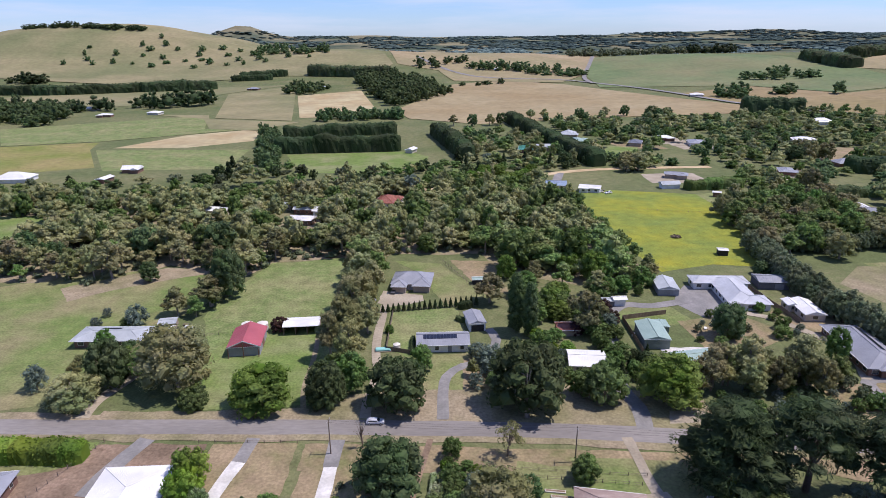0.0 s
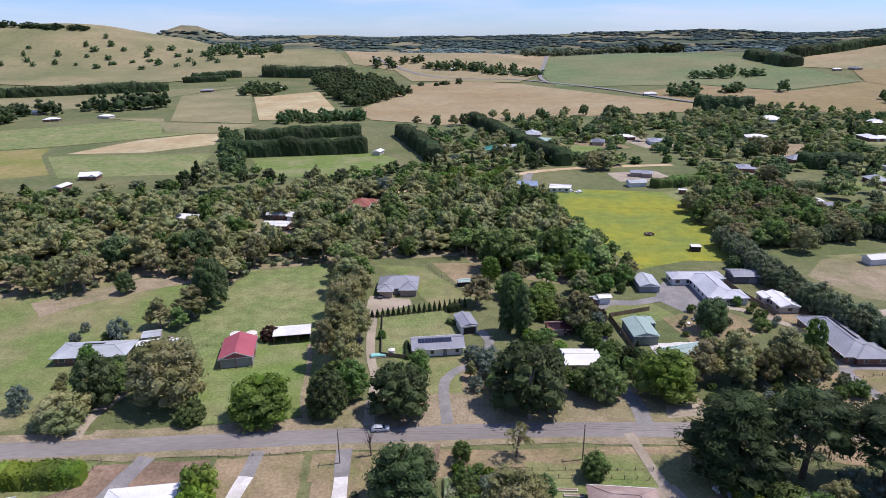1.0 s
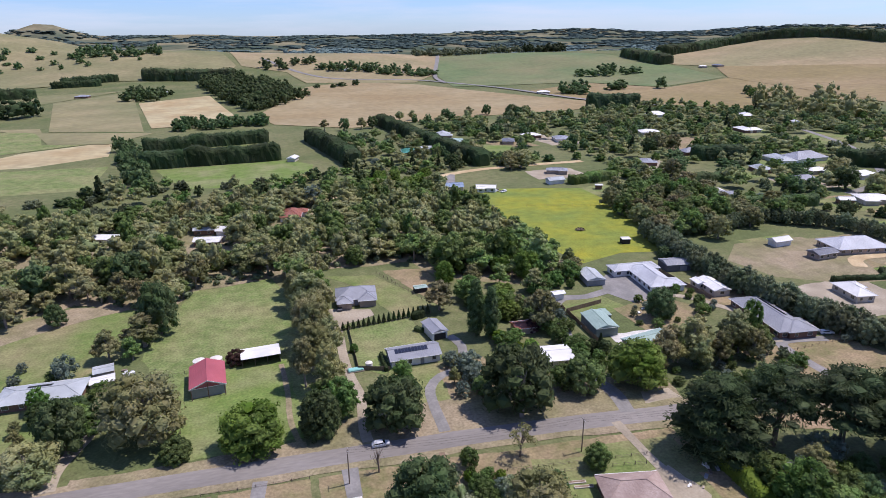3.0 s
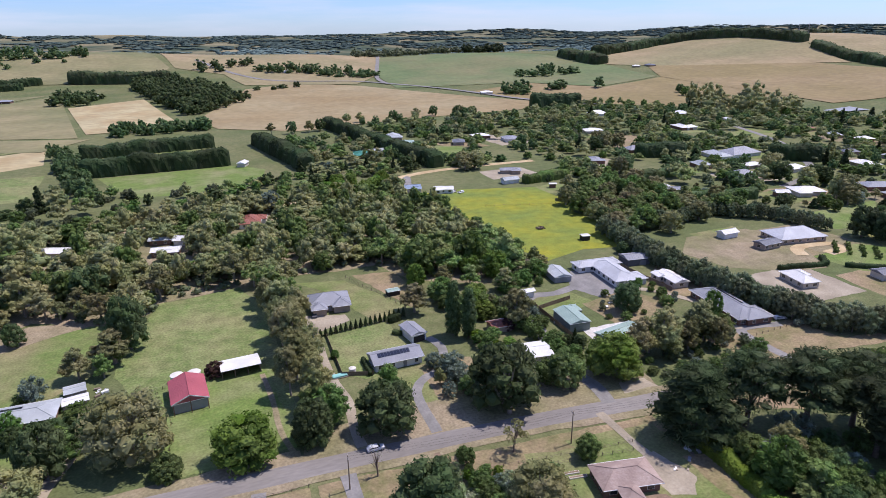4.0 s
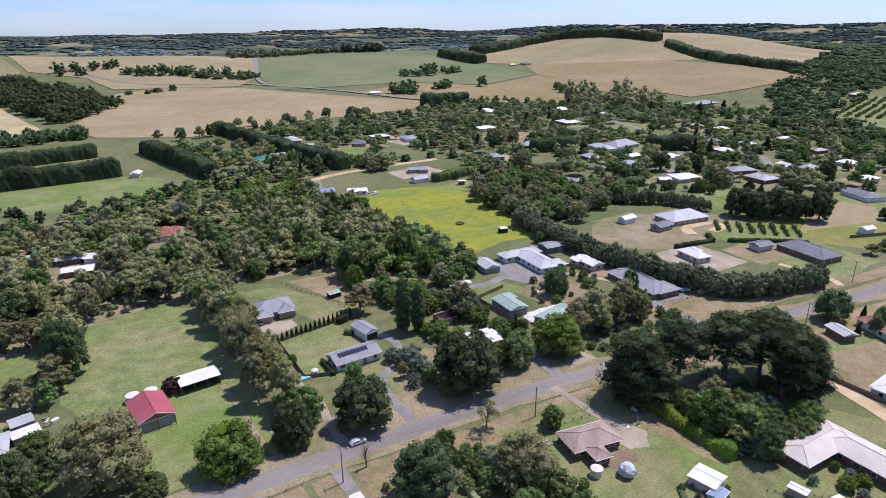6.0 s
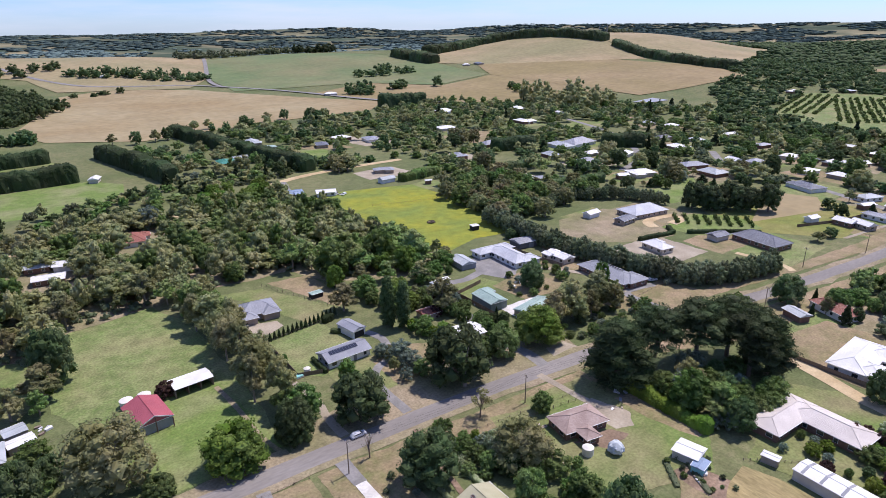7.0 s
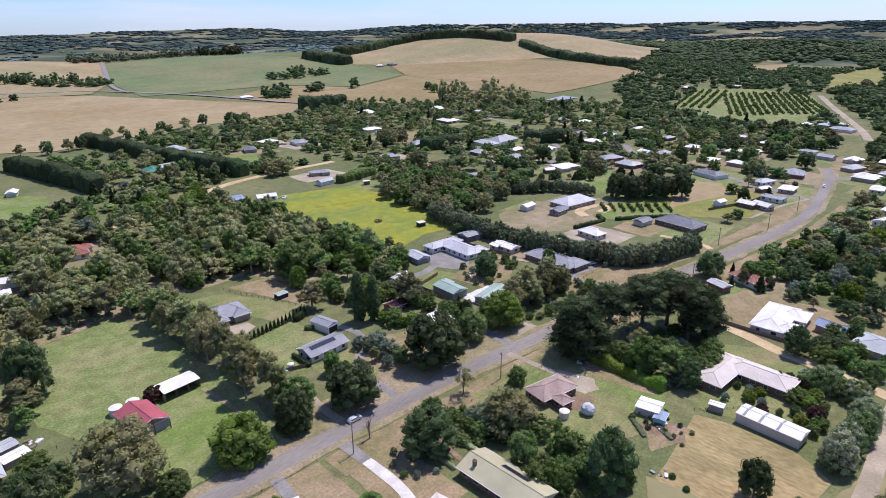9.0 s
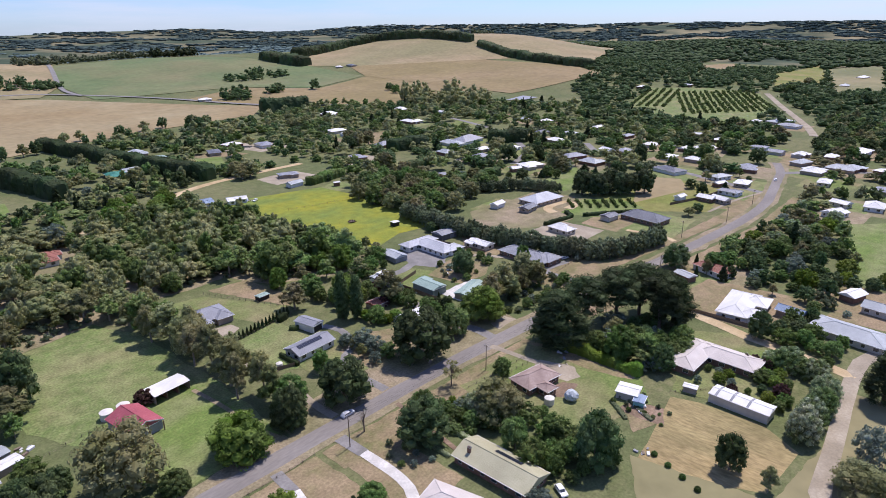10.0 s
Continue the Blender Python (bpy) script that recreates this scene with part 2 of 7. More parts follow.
# ---------------------------------------------------------------- land
BUMPS = [(1330, 1230, 78, 380), (1010, 640, 17, 200), (-1040, 1800, 112, 290), (-650, 1780, 62, 200), (-300, 1600, 39, 200), (90, 1620, 34, 260), (640, 1500, 31, 300)]
FAR = [(-17.0, 4650, 98, 200, 230), (-9, 4800, 22, 400, 300), (20, 4750, 22, 500, 250), (27, 4700, 26, 300, 250), (42, 4750, 30, 500, 300), (52, 4700, 26, 700, 350), (66, 4600, 28, 900, 400), (80, 4500, 28, 900, 400), (71, 2300, 34, 420, 400)]

def smooth(a, b, v):
    v = min(max((v - a) / (b - a), 0.0), 1.0)
    return v * v * (3 - 2 * v)

def H(x, y):
    r = math.hypot(x, y - 150)
    if r < 520:
        return 0.0
    z = max(sum(h / (1 + (math.hypot(x - a, y - b) / w) ** 3.5) for a, b, h, w in BUMPS) - 1, -2) * smooth(520, 1000, r)
    z += 60 * smooth(2000, 4900, r)
    if r > 1500:
        for az, d, h, wide, deep in FAR:
            s, c = math.sin(radians(az)), math.cos(radians(az))
            u, v = x * c - y * s, x * s + y * c - d
            z += h * math.exp(-(u / wide) ** 2 - (v / deep) ** 2)
        z += 9 * smooth(1800, 3000, r) * noise.noise((x / 420, y / 420, 3.1))
    return z

def build_ground():
    radii = [0, 60, 140, 240, 340, 440, 520] + [520 + 38 * i for i in range(1, 46)] + [2230 + 90 * i for i in range(1, 31)]
    n = 300
    verts, faces, index = [(0, 150, 0)], [], []
    for r in radii[1:]:
        for k in range(n):
            a = 2 * math.pi * k / n
            x, y = r * math.sin(a), 150 + r * math.cos(a)
            verts.append((x, y, H(x, y)))
    for k in range(n):
        faces.append((0, 1 + (k + 1) % n, 1 + k))
        index.append(0)
    for i in range(len(radii) - 2):
        for k in range(n):
            a, b = 1 + i * n + k, 1 + i * n + (k + 1) % n
            faces.append((a, b, b + n, a + n))
            index.append(1 if radii[i + 1] > 1560 else 0)
    me = mesh_of("ground", verts, faces, [M["land"], M["far_land"]], index, True)
    ob = new("ground", me)
    tagged(ob, "undulating green and straw farmland reaching the horizon", "ground", kind="structure")

LAYER = itertools.count()

def patch(name, pts, material, lift, label, category="ground", step=0.0, kind="structure", wobble=0.0, under=False):
    """A field, lawn or drive that follows the land."""
    lift = lift if lift >= 0.2 or under else 0.03 + 0.0012 * next(LAYER)
    bm = bmesh.new()
    if wobble:
        fine = []
        for i, p in enumerate(pts):
            q = pts[(i + 1) % len(pts)]
            d = math.hypot(q[0] - p[0], q[1] - p[1])
            k = max(1, int(d / 1.5))
            for j in range(k):
                f = j / k
                x, y = p[0] + (q[0] - p[0]) * f, p[1] + (q[1] - p[1]) * f
                s = 0.12 / wobble
                fine.append((x + wobble * noise.noise((x * s, y * s, 1.7)) + 0.5 * noise.noise((x * 0.4, y * 0.4, 2.2)), y + wobble * noise.noise((x * s, y * s, 9.2)) + 0.5 * noise.noise((x * 0.4, y * 0.4, 7.7))))
        pts = fine
    f = bm.faces.new([bm.verts.new((x, y, 0)) for x, y in pts])
    if f.normal.z < 0 or f.calc_area() == 0:
        f.normal_flip()
    bm.normal_update()
    if bm.faces[:][0].normal.z < 0:
        bmesh.ops.reverse_faces(bm, faces=bm.faces[:])
    bmesh.ops.triangulate(bm, faces=bm.faces[:])
    if step:
        for ax in (0, 1):
            vals = [p[ax] for p in pts]
            c = math.floor(min(vals) / step) * step + step
            while c < max(vals):
                no = (1, 0, 0) if ax == 0 else (0, 1, 0)
                co = (c, 0, 0) if ax == 0 else (0, c, 0)
                bmesh.ops.bisect_plane(bm, geom=bm.verts[:] + bm.edges[:] + bm.faces[:], plane_co=co, plane_no=no)
                c += step
    for v in bm.verts:
        v.co.z = H(v.co.x, v.co.y) + lift
    me = bpy.data.meshes.new(name)
    bm.to_mesh(me)
    bm.free()
    me.materials.append(material)
    return tagged(new(name, me), label, category, kind=kind)

def ribbon(name, pts, width, material, lift, label, category="road", kind="structure", step=8.0, crown=0.04):
    """A road or path along a smooth line."""
    lift = (0.06 if crown else 0.045) + 0.0012 * next(LAYER) if lift < 0.2 else lift
    P = [Vector((x, y, 0)) for x, y in pts]
    line = []
    for i in range(len(P) - 1):
        p0, p1, p2, p3 = P[max(i - 1, 0)], P[i], P[i + 1], P[min(i + 2, len(P) - 1)]
        k = max(2, int((p2 - p1).length / step))
        for j in range(k):
            t = j / k
            line.append(0.5 * (2 * p1 + (p2 - p0) * t + (2 * p0 - 5 * p1 + 4 * p2 - p3) * t * t + (3 * p1 - p0 - 3 * p2 + p3) * t ** 3))
    line.append(P[-1])
    verts, faces = [], []
    for i, p in enumerate(line):
        d = (line[min(i + 1, len(line) - 1)] - line[max(i - 1, 0)]).normalized()
        s = Vector((d.y, -d.x, 0))
        for w in (-0.5, 0.0, 0.5):
            e = (0.35 if width < 9 else 1.6) * (noise.noise((p.x * 0.15, p.y * 0.15, w * 9)) + 0.5 * noise.noise((p.x * 0.5, p.y * 0.5, w * 7))) if w else 0
            q = p + s * (w * width + e * min(1, width / 4))
            verts.append((q.x, q.y, H(q.x, q.y) + lift + (crown if w == 0 else 0)))
        if i:
            b = 3 * i
            faces += [(b - 3, b - 2, b + 1, b), (b - 2, b - 1, b + 2, b + 1)]
    me = mesh_of(name, verts, [f[::-1] for f in faces], [material])
    if me.polygons[0].normal.z < 0:
        me.flip_normals()
    return tagged(new(name, me), label, category, kind=kind)

build_ground()

# ---------------------------------------------------------------- fields
FIELDS = [
    ("field", [(276, 458), (276, 495), (290, 516), (350, 508), (342, 490), (300, 462)], "verge", 0.05, "dry grass street reserve in the town", 0),
    ("field", [(140, 531), (163, 521), (142, 474), (115, 469)], "lawn_bright", 0.05, "green house paddock behind the hedge", 0),
    ("field", [(229, 399), (254, 378), (231, 356), (213, 372)], "lawn", 0.05, "town garden lawn", 0),
    ("field", [(400, 470), (470, 500), (490, 470), (430, 440)], "lawn", 0.05, "wide town lawn", 0),
    ("field", [(-62, 800), (-10, 1010), (15, 1121), (110, 1180), (207, 1091), (325, 890), (385, 795), (330, 730), (205, 715), (100, 690), (39, 668), (-40, 720)], "straw", 0.5, "dry straw-coloured grazing paddock", 40),
    ("field", [(254, 1040), (474, 1012), (560, 900), (720, 960), (748, 1199), (700, 1330), (604, 1545), (307, 1498), (268, 1200)], "crop", 0.6, "pale green pasture on a slope", 40),
    ("field", [(345, 940), (474, 1005), (560, 890), (720, 950), (800, 1000), (780, 850), (700, 640), (560, 620), (400, 790)], "straw_brown", 0.45, "brown dry pasture below the hill", 40),
    ("field", [(797, 1090), (1018, 890), (1010, 660), (932, 560), (700, 590), (720, 950)], "straw_brown", 0.8, "dry grass slope of the hill", 30),
    ("field", [(740, 1160), (797, 1090), (1018, 890), (1060, 850), (1140, 1010), (1160, 1040), (1160, 1260), (1080, 1330), (881, 1310), (750, 1210)], "straw_hill", 0.8, "pale dry grass on the hill top", 30),
    ("field", [(1140, 1000), (1085, 840), (1015, 680), (1010, 620), (1330, 770), (1700, 900), (1760, 1300), (1500, 1560), (1200, 1500), (1170, 1270), (1165, 1050)], "straw_hill", 1.0, "grassy crown of the hill", 30),
    ("field", [(19, 1180), (205, 1120), (262, 1220), (380, 1600), (300, 1760), (90, 1820), (-150, 1700), (-100, 1420), (-10, 1330)], "straw_hill", 0.8, "dry grass rise beyond the crossroad", 30),
    ("field", [(-225, 984), (-135, 1050), (-86, 810), (-100, 745), (-168, 734)], "straw_pale", 0.5, "pale mown stubble paddock", 40),
    ("field", [(-345, 1025), (-262, 1140), (-232, 1000), (-172, 712), (-269, 741)], "hill_green", 0.4, "patchy brown and green paddock", 40),
    ("field", [(-290, 544), (-253, 614), (-189, 655), (-176, 576), (-225, 543)], "straw_pale", 0.1, "pale mown hay strip", 0),
    ("field", [(-471, 665), (-285, 767), (-250, 655), (-210, 645), (-319, 580), (-399, 559)], "paddock", 0.3, "green irrigated paddock", 0),
    ("field", [(-399, 555), (-319, 576), (-306, 536), (-262, 460), (-318, 438), (-400, 430)], "olive_field", 0.12, "olive and yellow grass paddock", 0),
    ("field", [(-300, 534), (-166, 530), (-160, 450), (-250, 448)], "paddock", 0.11, "green paddock with a lone tree", 0),
    ("field", [(-190, 640), (-160, 700), (-280, 735), (-360, 780), (-285, 767), (-245, 655)], "hill_green", 0.35, "rough grass strip", 0),
    ("field", [(-1500, 1500), (-1000, 1330), (-560, 1180), (-330, 1290), (-140, 1270), (-110, 1420), (-180, 1700), (-500, 2100), (-1000, 2200), (-1600, 2100)], "hill_green", 1.2, "bare grassy hillside with scattered trees", 45),
    ("field", [(-690, 1000), (-430, 1120), (-280, 1150), (-345, 1030), (-430, 880), (-560, 800)], "hill_green", 0.4, "grey-brown grass paddock", 40),
    ("field", [(-138, 592), (-46, 612), (-42, 600), (-132, 580)], "lawn", 0.15, "grass strip between two hedges", 0),
    ("field", [(-128, 504), (-30, 514), (-12, 490), (-16, 464), (-40, 438), (-60, 430), (-97, 434), (-115, 468)], "lawn_bright", 0.1, "mown green lawn beside a hedge", 0),
    ("field", [(66, 372), (96, 376), (150, 362), (152, 320), (142, 300), (150, 262), (134, 240), (112, 244), (88, 236), (79, 282), (79, 332)], "flowering", 0.10, "paddock full of yellow flowering weeds", 0),
    ("field", [(170, 240), (208, 240), (214, 214), (198, 184), (180, 186), (158, 200), (152, 222)], "dryearth", 0.09, "bare brown horse paddock", 0),
    ("field", [(258, 214), (330, 190), (330, 140), (262, 128), (232, 168)], "olive_field", 0.08, "dry grass block", 0),
    ("field", [(204, 196), (238, 202), (256, 184), (246, 162), (220, 166), (208, 176)], "lawn_bright", 0.10, "young orchard lawn", 0),
    ("field", [(250, 248), (322, 254), (276, 218), (250, 222)], "lawn_bright", 0.08, "green house paddock", 0),
    ("field", [(19.9, 60.0), (28.2, 60.7), (54.0, 65.0), (56.5, 57.0), (57.0, 39.0), (50.0, 28.0), (28.0, 30.0), (21.5, 45.0)], "stubble", 0.10, "slashed straw-coloured grass block", 0),
    ("field", [(640, 555), (690, 560), (688, 532), (646, 536)], "water", 1.0, "small grey farm dam", 0),
    ("field", [(598, 246), (622, 204), (712, 226), (752, 216), (918, 288), (936, 370), (868, 440), (676, 388), (640, 338)], "paddock", 0.8, "green orchard ground", 30),
    ("field", [(-262, 300), (-205, 318), (-180, 290), (-196, 262), (-240, 262)], "lawn", 0.05, "green paddock beside the wood", 0),
    ("field", [(1250, 487), (1407, 564), (1521, 518), (1350, 463)], "straw", 1.2, "dry paddock among the bushland", 40),
    ("field", [(1040, 300), (1290, 368), (1620, 352), (1150, 246)], "olive_field", 1.2, "olive pasture past the town", 40),
    ("field", [(990, 200), (1143, 242), (1519, 316), (1679, 236), (1061, 148)], "hill_green", 1.4, "brown and green pasture past the town", 40),
    ("field", [(2464, 1416), (2615, 1514), (3003, 1568), (2744, 1446)], "straw_hill", 2.5, "pale far paddock between forests", 60),
    ("field", [(2610, 1098), (2882, 1346), (3168, 1077), (2713, 948)], "straw_hill", 2.5, "pale far paddock between forests", 60),
    ("field", [(2618, 665), (2667, 742), (2888, 809), (3079, 732)], "hill_green", 2.5, "far green paddock between forests", 60),
    ("field", [(252, 172), (300, 192), (326, 198), (334, 174), (308, 158)], "straw", 0.12, "tan mown grass block", 0),
    ("field", [(192, 26), (195, 48), (244, 50), (284, 62), (305, 40), (300, 20), (230, 18)], "lawn_bright", 0.06, "bright green block", 0),
]
for nm, pts, mk, lift, label, st in FIELDS:
    patch(nm, pts, M[mk], lift, label, "field" if mk != "water" else "dam", st)

LAWNS = [
    ([(-262, 234), (-182, 232), (-140, 226), (-118, 250), (-84, 230), (-72, 252), (-46, 256), (-36, 244), (-22, 260), (16, 260), (24, 238), (62, 216), (82, 238), (74, 280), (70, 340), (58, 372), (20, 384), (-60, 370), (-120, 360), (-262, 346)], "dryearth", 0.02, "dry pale forest floor with leaf litter", 2.0),
    ([(-74, 250), (-44, 256), (-36, 235), (-34, 190), (-36, 145), (-66, 146), (-76, 176), (-84, 196), (-80, 228)], "paddock", 0.05, "green sheep paddock behind the shed", 1.6),
    ([(-66, 188), (-40, 184), (-36, 142), (-66, 140), (-78, 160)], "lawn_bright", 0.07, "bright green lawn round the red shed", 1.2),
    ([(-178, 226), (-118, 246), (-88, 236), (-88, 205), (-100, 190), (-96, 172), (-106, 142), (-150, 138), (-175, 160), (-190, 200)], "lawn", 0.05, "broad green lawn", 2.0),
    ([(-150, 225), (-118, 247), (-96, 240), (-120, 228), (-140, 212)], "dryearth", 0.07, "worn earth at the edge of the wood", 2.0),
    ([(-20, 200), (4, 204), (6, 186), (8, 172), (-12, 168), (-18, 172)], "paddock", 0.05, "mown back lawn", 0.6),
    ([(-22, 252), (-2, 248), (16, 212), (0, 206), (-5, 218), (-6, 232)], "lawn", 0.05, "back garden grass", 0.8),
    ([(2, 252), (20, 250), (24, 216), (16, 212)], "verge", 0.05, "dry chicken yard", 0.6),
    ([(-24, 219), (-9, 215), (-8, 209), (-20, 204), (-25, 208)], "gravel", 0.07, "pale gravel forecourt", 0.6),
    ([(-10, 168), (8, 170), (12, 156), (6, 142), (-4, 142), (-10, 150)], "lawn", 0.05, "front garden", 0.8),
    ([(5, 166), (20, 170), (36, 160), (40, 142), (4, 138)], "verge", 0.05, "dry front verge under trees", 0.8),
    ([(82, 205), (90, 190), (97, 196), (104, 202), (104, 214), (92, 222), (86, 214)], "old_asphalt", 0.06, "grey asphalt courtyard", 0.4),
    ([(66, 172), (86, 172), (82, 158), (66, 160)], "concrete", 0.07, "pale concrete apron", 0.2),
    ([(56, 200), (78, 206), (84, 190), (64, 184)], "lawn", 0.06, "green lawn beside the drive", 0.6),
    ([(78, 190), (100, 196), (112, 180), (96, 170), (80, 172)], "verge", 0.05, "dry back yard", 0.6),
    ([(112, 196), (138, 220), (134, 182), (118, 176)], "verge", 0.05, "dry grass yard", 0.6),
    ([(100, 150), (140, 152), (146, 132), (108, 130)], "verge", 0.06, "dry landscaped garden", 0.6),
    ([(-110, 126), (-58, 126), (-58, 112), (-72, 92), (-112, 92)], "dirt", 0.05, "bare red-brown earth", 0.8),
    ([(-112, 127), (-84, 127), (-86, 118), (-112, 110)], "lawn", 0.07, "front lawn by the hedge", 0.5),
    ([(-56, 126), (-36, 126), (-36, 96), (-60, 96)], "verge", 0.05, "dry front lawn", 0.5),
    ([(-34, 126), (56, 121), (56, 112), (-34, 116)], "verge", 0.05, "dry roadside verge", 0.5),
    ([(-33, 116), (-16, 117), (-16, 90), (-34, 88)], "verge", 0.07, "dry front yard", 0.5),
    ([(16, 118), (54, 114), (60, 78), (46, 68), (20, 76), (10, 92)], "lawn", 0.06, "green back lawn", 0.8),
    ([(28, 120), (54, 118), (54, 112), (30, 113)], "lawn", 0.08, "green strip of lawn", 0.5),
    ([(52, 104), (60, 102), (60, 78), (55, 78), (52, 92)], "verge", 0.08, "worn track across the lawn", 0.6),
    ([(30, 66), (38, 74), (42, 73), (44, 66), (38, 62)], "verge", 0.07, "vegetable garden of bare soil", 0.8),
    ([(20, 62), (26, 28), (56, 24), (92, 26), (92, 10), (0, 10), (0, 50)], "hill_green", 0.05, "dry grass by the lane", 0.6),
    ([(58, 66), (100, 80), (112, 60), (96, 40), (64, 36)], "lawn", 0.05, "garden round the house", 0.8),
    ([(118, 96), (156, 90), (160, 50), (116, 48)], "verge", 0.05, "bare house block", 0.6),
    ([(-255, 328), (-207, 328), (-186, 284), (-190, 250), (-215, 246), (-258, 290)], "lawn_bright", 0.05, "bright green clearing beside the wood", 1.5),
    ([(57, 274), (76, 276), (76, 256), (56, 250)], "dryearth", 0.05, "bare tan clearing at the edge of the wood", 1.0),
    ([(-36, 137), (10, 135), (66, 131), (68, 144), (44, 150), (8, 150), (-34, 147)], "dryearth", 0.05, "bare tan ground under the street trees", 1.5),
    ([(-90, 136.5), (-36, 136), (-36, 141), (-60, 139.5), (-90, 140)], "dryearth", 0.05, "worn tan road verge", 0.8),
    ([(55, 131), (68, 129), (66, 138), (58, 138)], "gravel", 0.05, "pale gravel mouth of the long drive", 0.5),
    ([(40, 107), (47, 108), (50, 97), (46, 92), (41, 94)], "gravel", 0.05, "pale bare ground beside the old house", 0.8),
    ([(27, 97), (40, 95), (42, 90), (32, 90)], "dirt", 0.05, "bare earth behind the old house", 0.6),
    ([(37, 74), (43, 73), (46, 64), (38, 60)], "dirt", 0.05, "dug-over vegetable garden", 1.0),
    ([(120, 132), (200, 120), (290, 108), (330, 112), (330, 118), (260, 121), (196, 126), (150, 134)], "verge", 0.04, "dry grass verge of the road", 0.6),
    ([(60, 122), (150, 110), (250, 98), (330, 98), (330, 90), (240, 88), (120, 100)], "verge", 0.04, "grassy verge of the road", 0.6),
]
for pts, mk, lift, label, wob in LAWNS:
    patch("lawn" if "awn" in mk or mk == "paddock" else "yard", pts, M[mk], lift, label, "lawn", wobble=wob)

# ---------------------------------------------------------------- roads
MAIN = [(-320, 139), (-200, 136), (-115, 133.6), (-70, 133.0), (-27, 132.2), (1, 131.2), (29, 129.8), (56, 127.4), (100, 123.0), (146, 118.6), (189, 113.0), (254, 107.0), (300, 107), (335, 112), (375, 119), (402, 124), (436, 136), (588, 142), (648, 162), (742, 201), (819, 234), (934, 282)]
ribbon("pavement", MAIN[:-5], 11.5, M["dryearth"], 0.10, "dry gravel shoulder of the country road", "road shoulder", crown=0.0)
ribbon("road", MAIN[:-5], 6.2, M["asphalt"], 0.14, "grey sealed country road with worn edges", "road")
ribbon("road", MAIN[-5:], 8, M["gravel"], 0.3, "pale gravel road leading out of town", "road")
ribbon("road", [(30, 16), (36, 20), (67, 22), (100, 24.5), (125, 22), (170, 0)], 4.6, M["gravel"], 0.13, "narrow pale sealed side lane", "road")
ribbon("road", [(103, 24), (107, 40), (110, 60), (116, 80), (120, 100), (124, 118)], 5.2, M["gravel_gold"], 0.14, "golden gravel lane", "road")
ribbon("road", [(-300, 345), (-200, 352), (-100, 362), (0, 385), (83, 427), (125, 437), (190, 440)], 7, M["gravel_gold"], 0.1, "pale gravel back road in the wood", "road")
ribbon("road", [(66, 374), (72, 395), (80, 425)], 6, M["old_asphalt"], 0.12, "short grey driveway to the back road", "driveway")
ribbon("road", [(-60, 1500), (60, 1240), (205, 1165), (265, 1090), (330, 975), (390, 800), (470, 700)], 9, M["old_asphalt"], 1.2, "distant sealed highway", "road", step=20)
ribbon("road", [(255, 1095), (262, 1200), (330, 1450), (420, 1800)], 8, M["old_asphalt"], 1.5, "distant straight road up the rise", "road", step=20)
ribbon("road", [(300, 300), (360, 330), (430, 420), (470, 520)], 6, M["old_asphalt"], 0.1, "town back street", "road")
ribbon("road", [(330, 118), (360, 190), (380, 260), (420, 300)], 6, M["old_asphalt"], 0.1, "town cross street", "road")
ribbon("road", [(400, 122), (430, 90), (440, 60), (420, 0)], 7, M["old_asphalt"], 0.12, "side street by the shops", "road")
DRIVES = [
    ([(-37, 138), (-39.5, 150), (-40, 165), (-41.5, 182)], 1.5, "dryearth", "worn wheel track across the lawn"),
    ([(-94, 137), (-94, 146), (-90, 158)], 3.4, "gravel", "gravel driveway"),
    ([(-21, 136), (-21, 146), (-20, 158), (-22, 176), (-22, 206)], 2.8, "gravel", "narrow gravel drive beside the tall trees"),
    ([(-1, 135), (-1, 146), (0, 156), (5, 162), (12, 166), (16, 178), (14, 186)], 3.0, "old_asphalt", "sealed driveway curving to the garage"),
    ([(49, 130), (50, 140), (48, 150), (50, 168), (54, 182), (57, 196), (64, 204), (74, 203), (90, 208)], 4.2, "old_asphalt", "long sealed driveway"),
    ([(118, 122), (116, 140), (118, 152), (134, 150)], 3.6, "old_asphalt", "driveway to the house with solar panels"),
    ([(-73, 128), (-76, 118), (-78, 108)], 4.4, "old_asphalt", "sealed driveway"),
    ([(-47, 128), (-48, 119)], 3.4, "old_asphalt", "driveway crossover"),
    ([(-48, 119), (-50, 108), (-52, 92)], 3.4, "concrete", "pale concrete driveway"),
    ([(-26.5, 127), (-26.5, 117)], 3.6, "old_asphalt", "grey driveway crossover"),
    ([(-26.5, 117), (-26.5, 106), (-28, 98), (-32, 92)], 3.2, "concrete", "pale concrete driveway"),
    ([(-4, 127), (-6, 116), (-9, 98)], 1.6, "dirt", "brown garden path"),
    ([(43.5, 127), (44, 118), (44.5, 108), (46, 100)], 2.6, "gravel", "worn gravel driveway"),
    ([(104, 196), (112, 190), (122, 170), (118, 152)], 3.4, "gravel", "gravel drive between houses"),
    ([(196, 122), (200, 130), (198, 150)], 3.2, "gravel_gold", "pale gravel drive"),
    ([(330, 117), (300, 124), (262, 128)], 2.0, "gravel", "worn path on the verge"),
    ([(201, 199), (206, 207), (217, 209), (227, 206), (225, 199), (214, 197)], 6, "gravel_gold", "golden gravel forecourt with a round bed"),
]
for pts, w, mk, label in DRIVES:
    ribbon("driveway", pts, w, M[mk], 0.115 if mk != "concrete" else 0.13, label, "driveway", step=3)

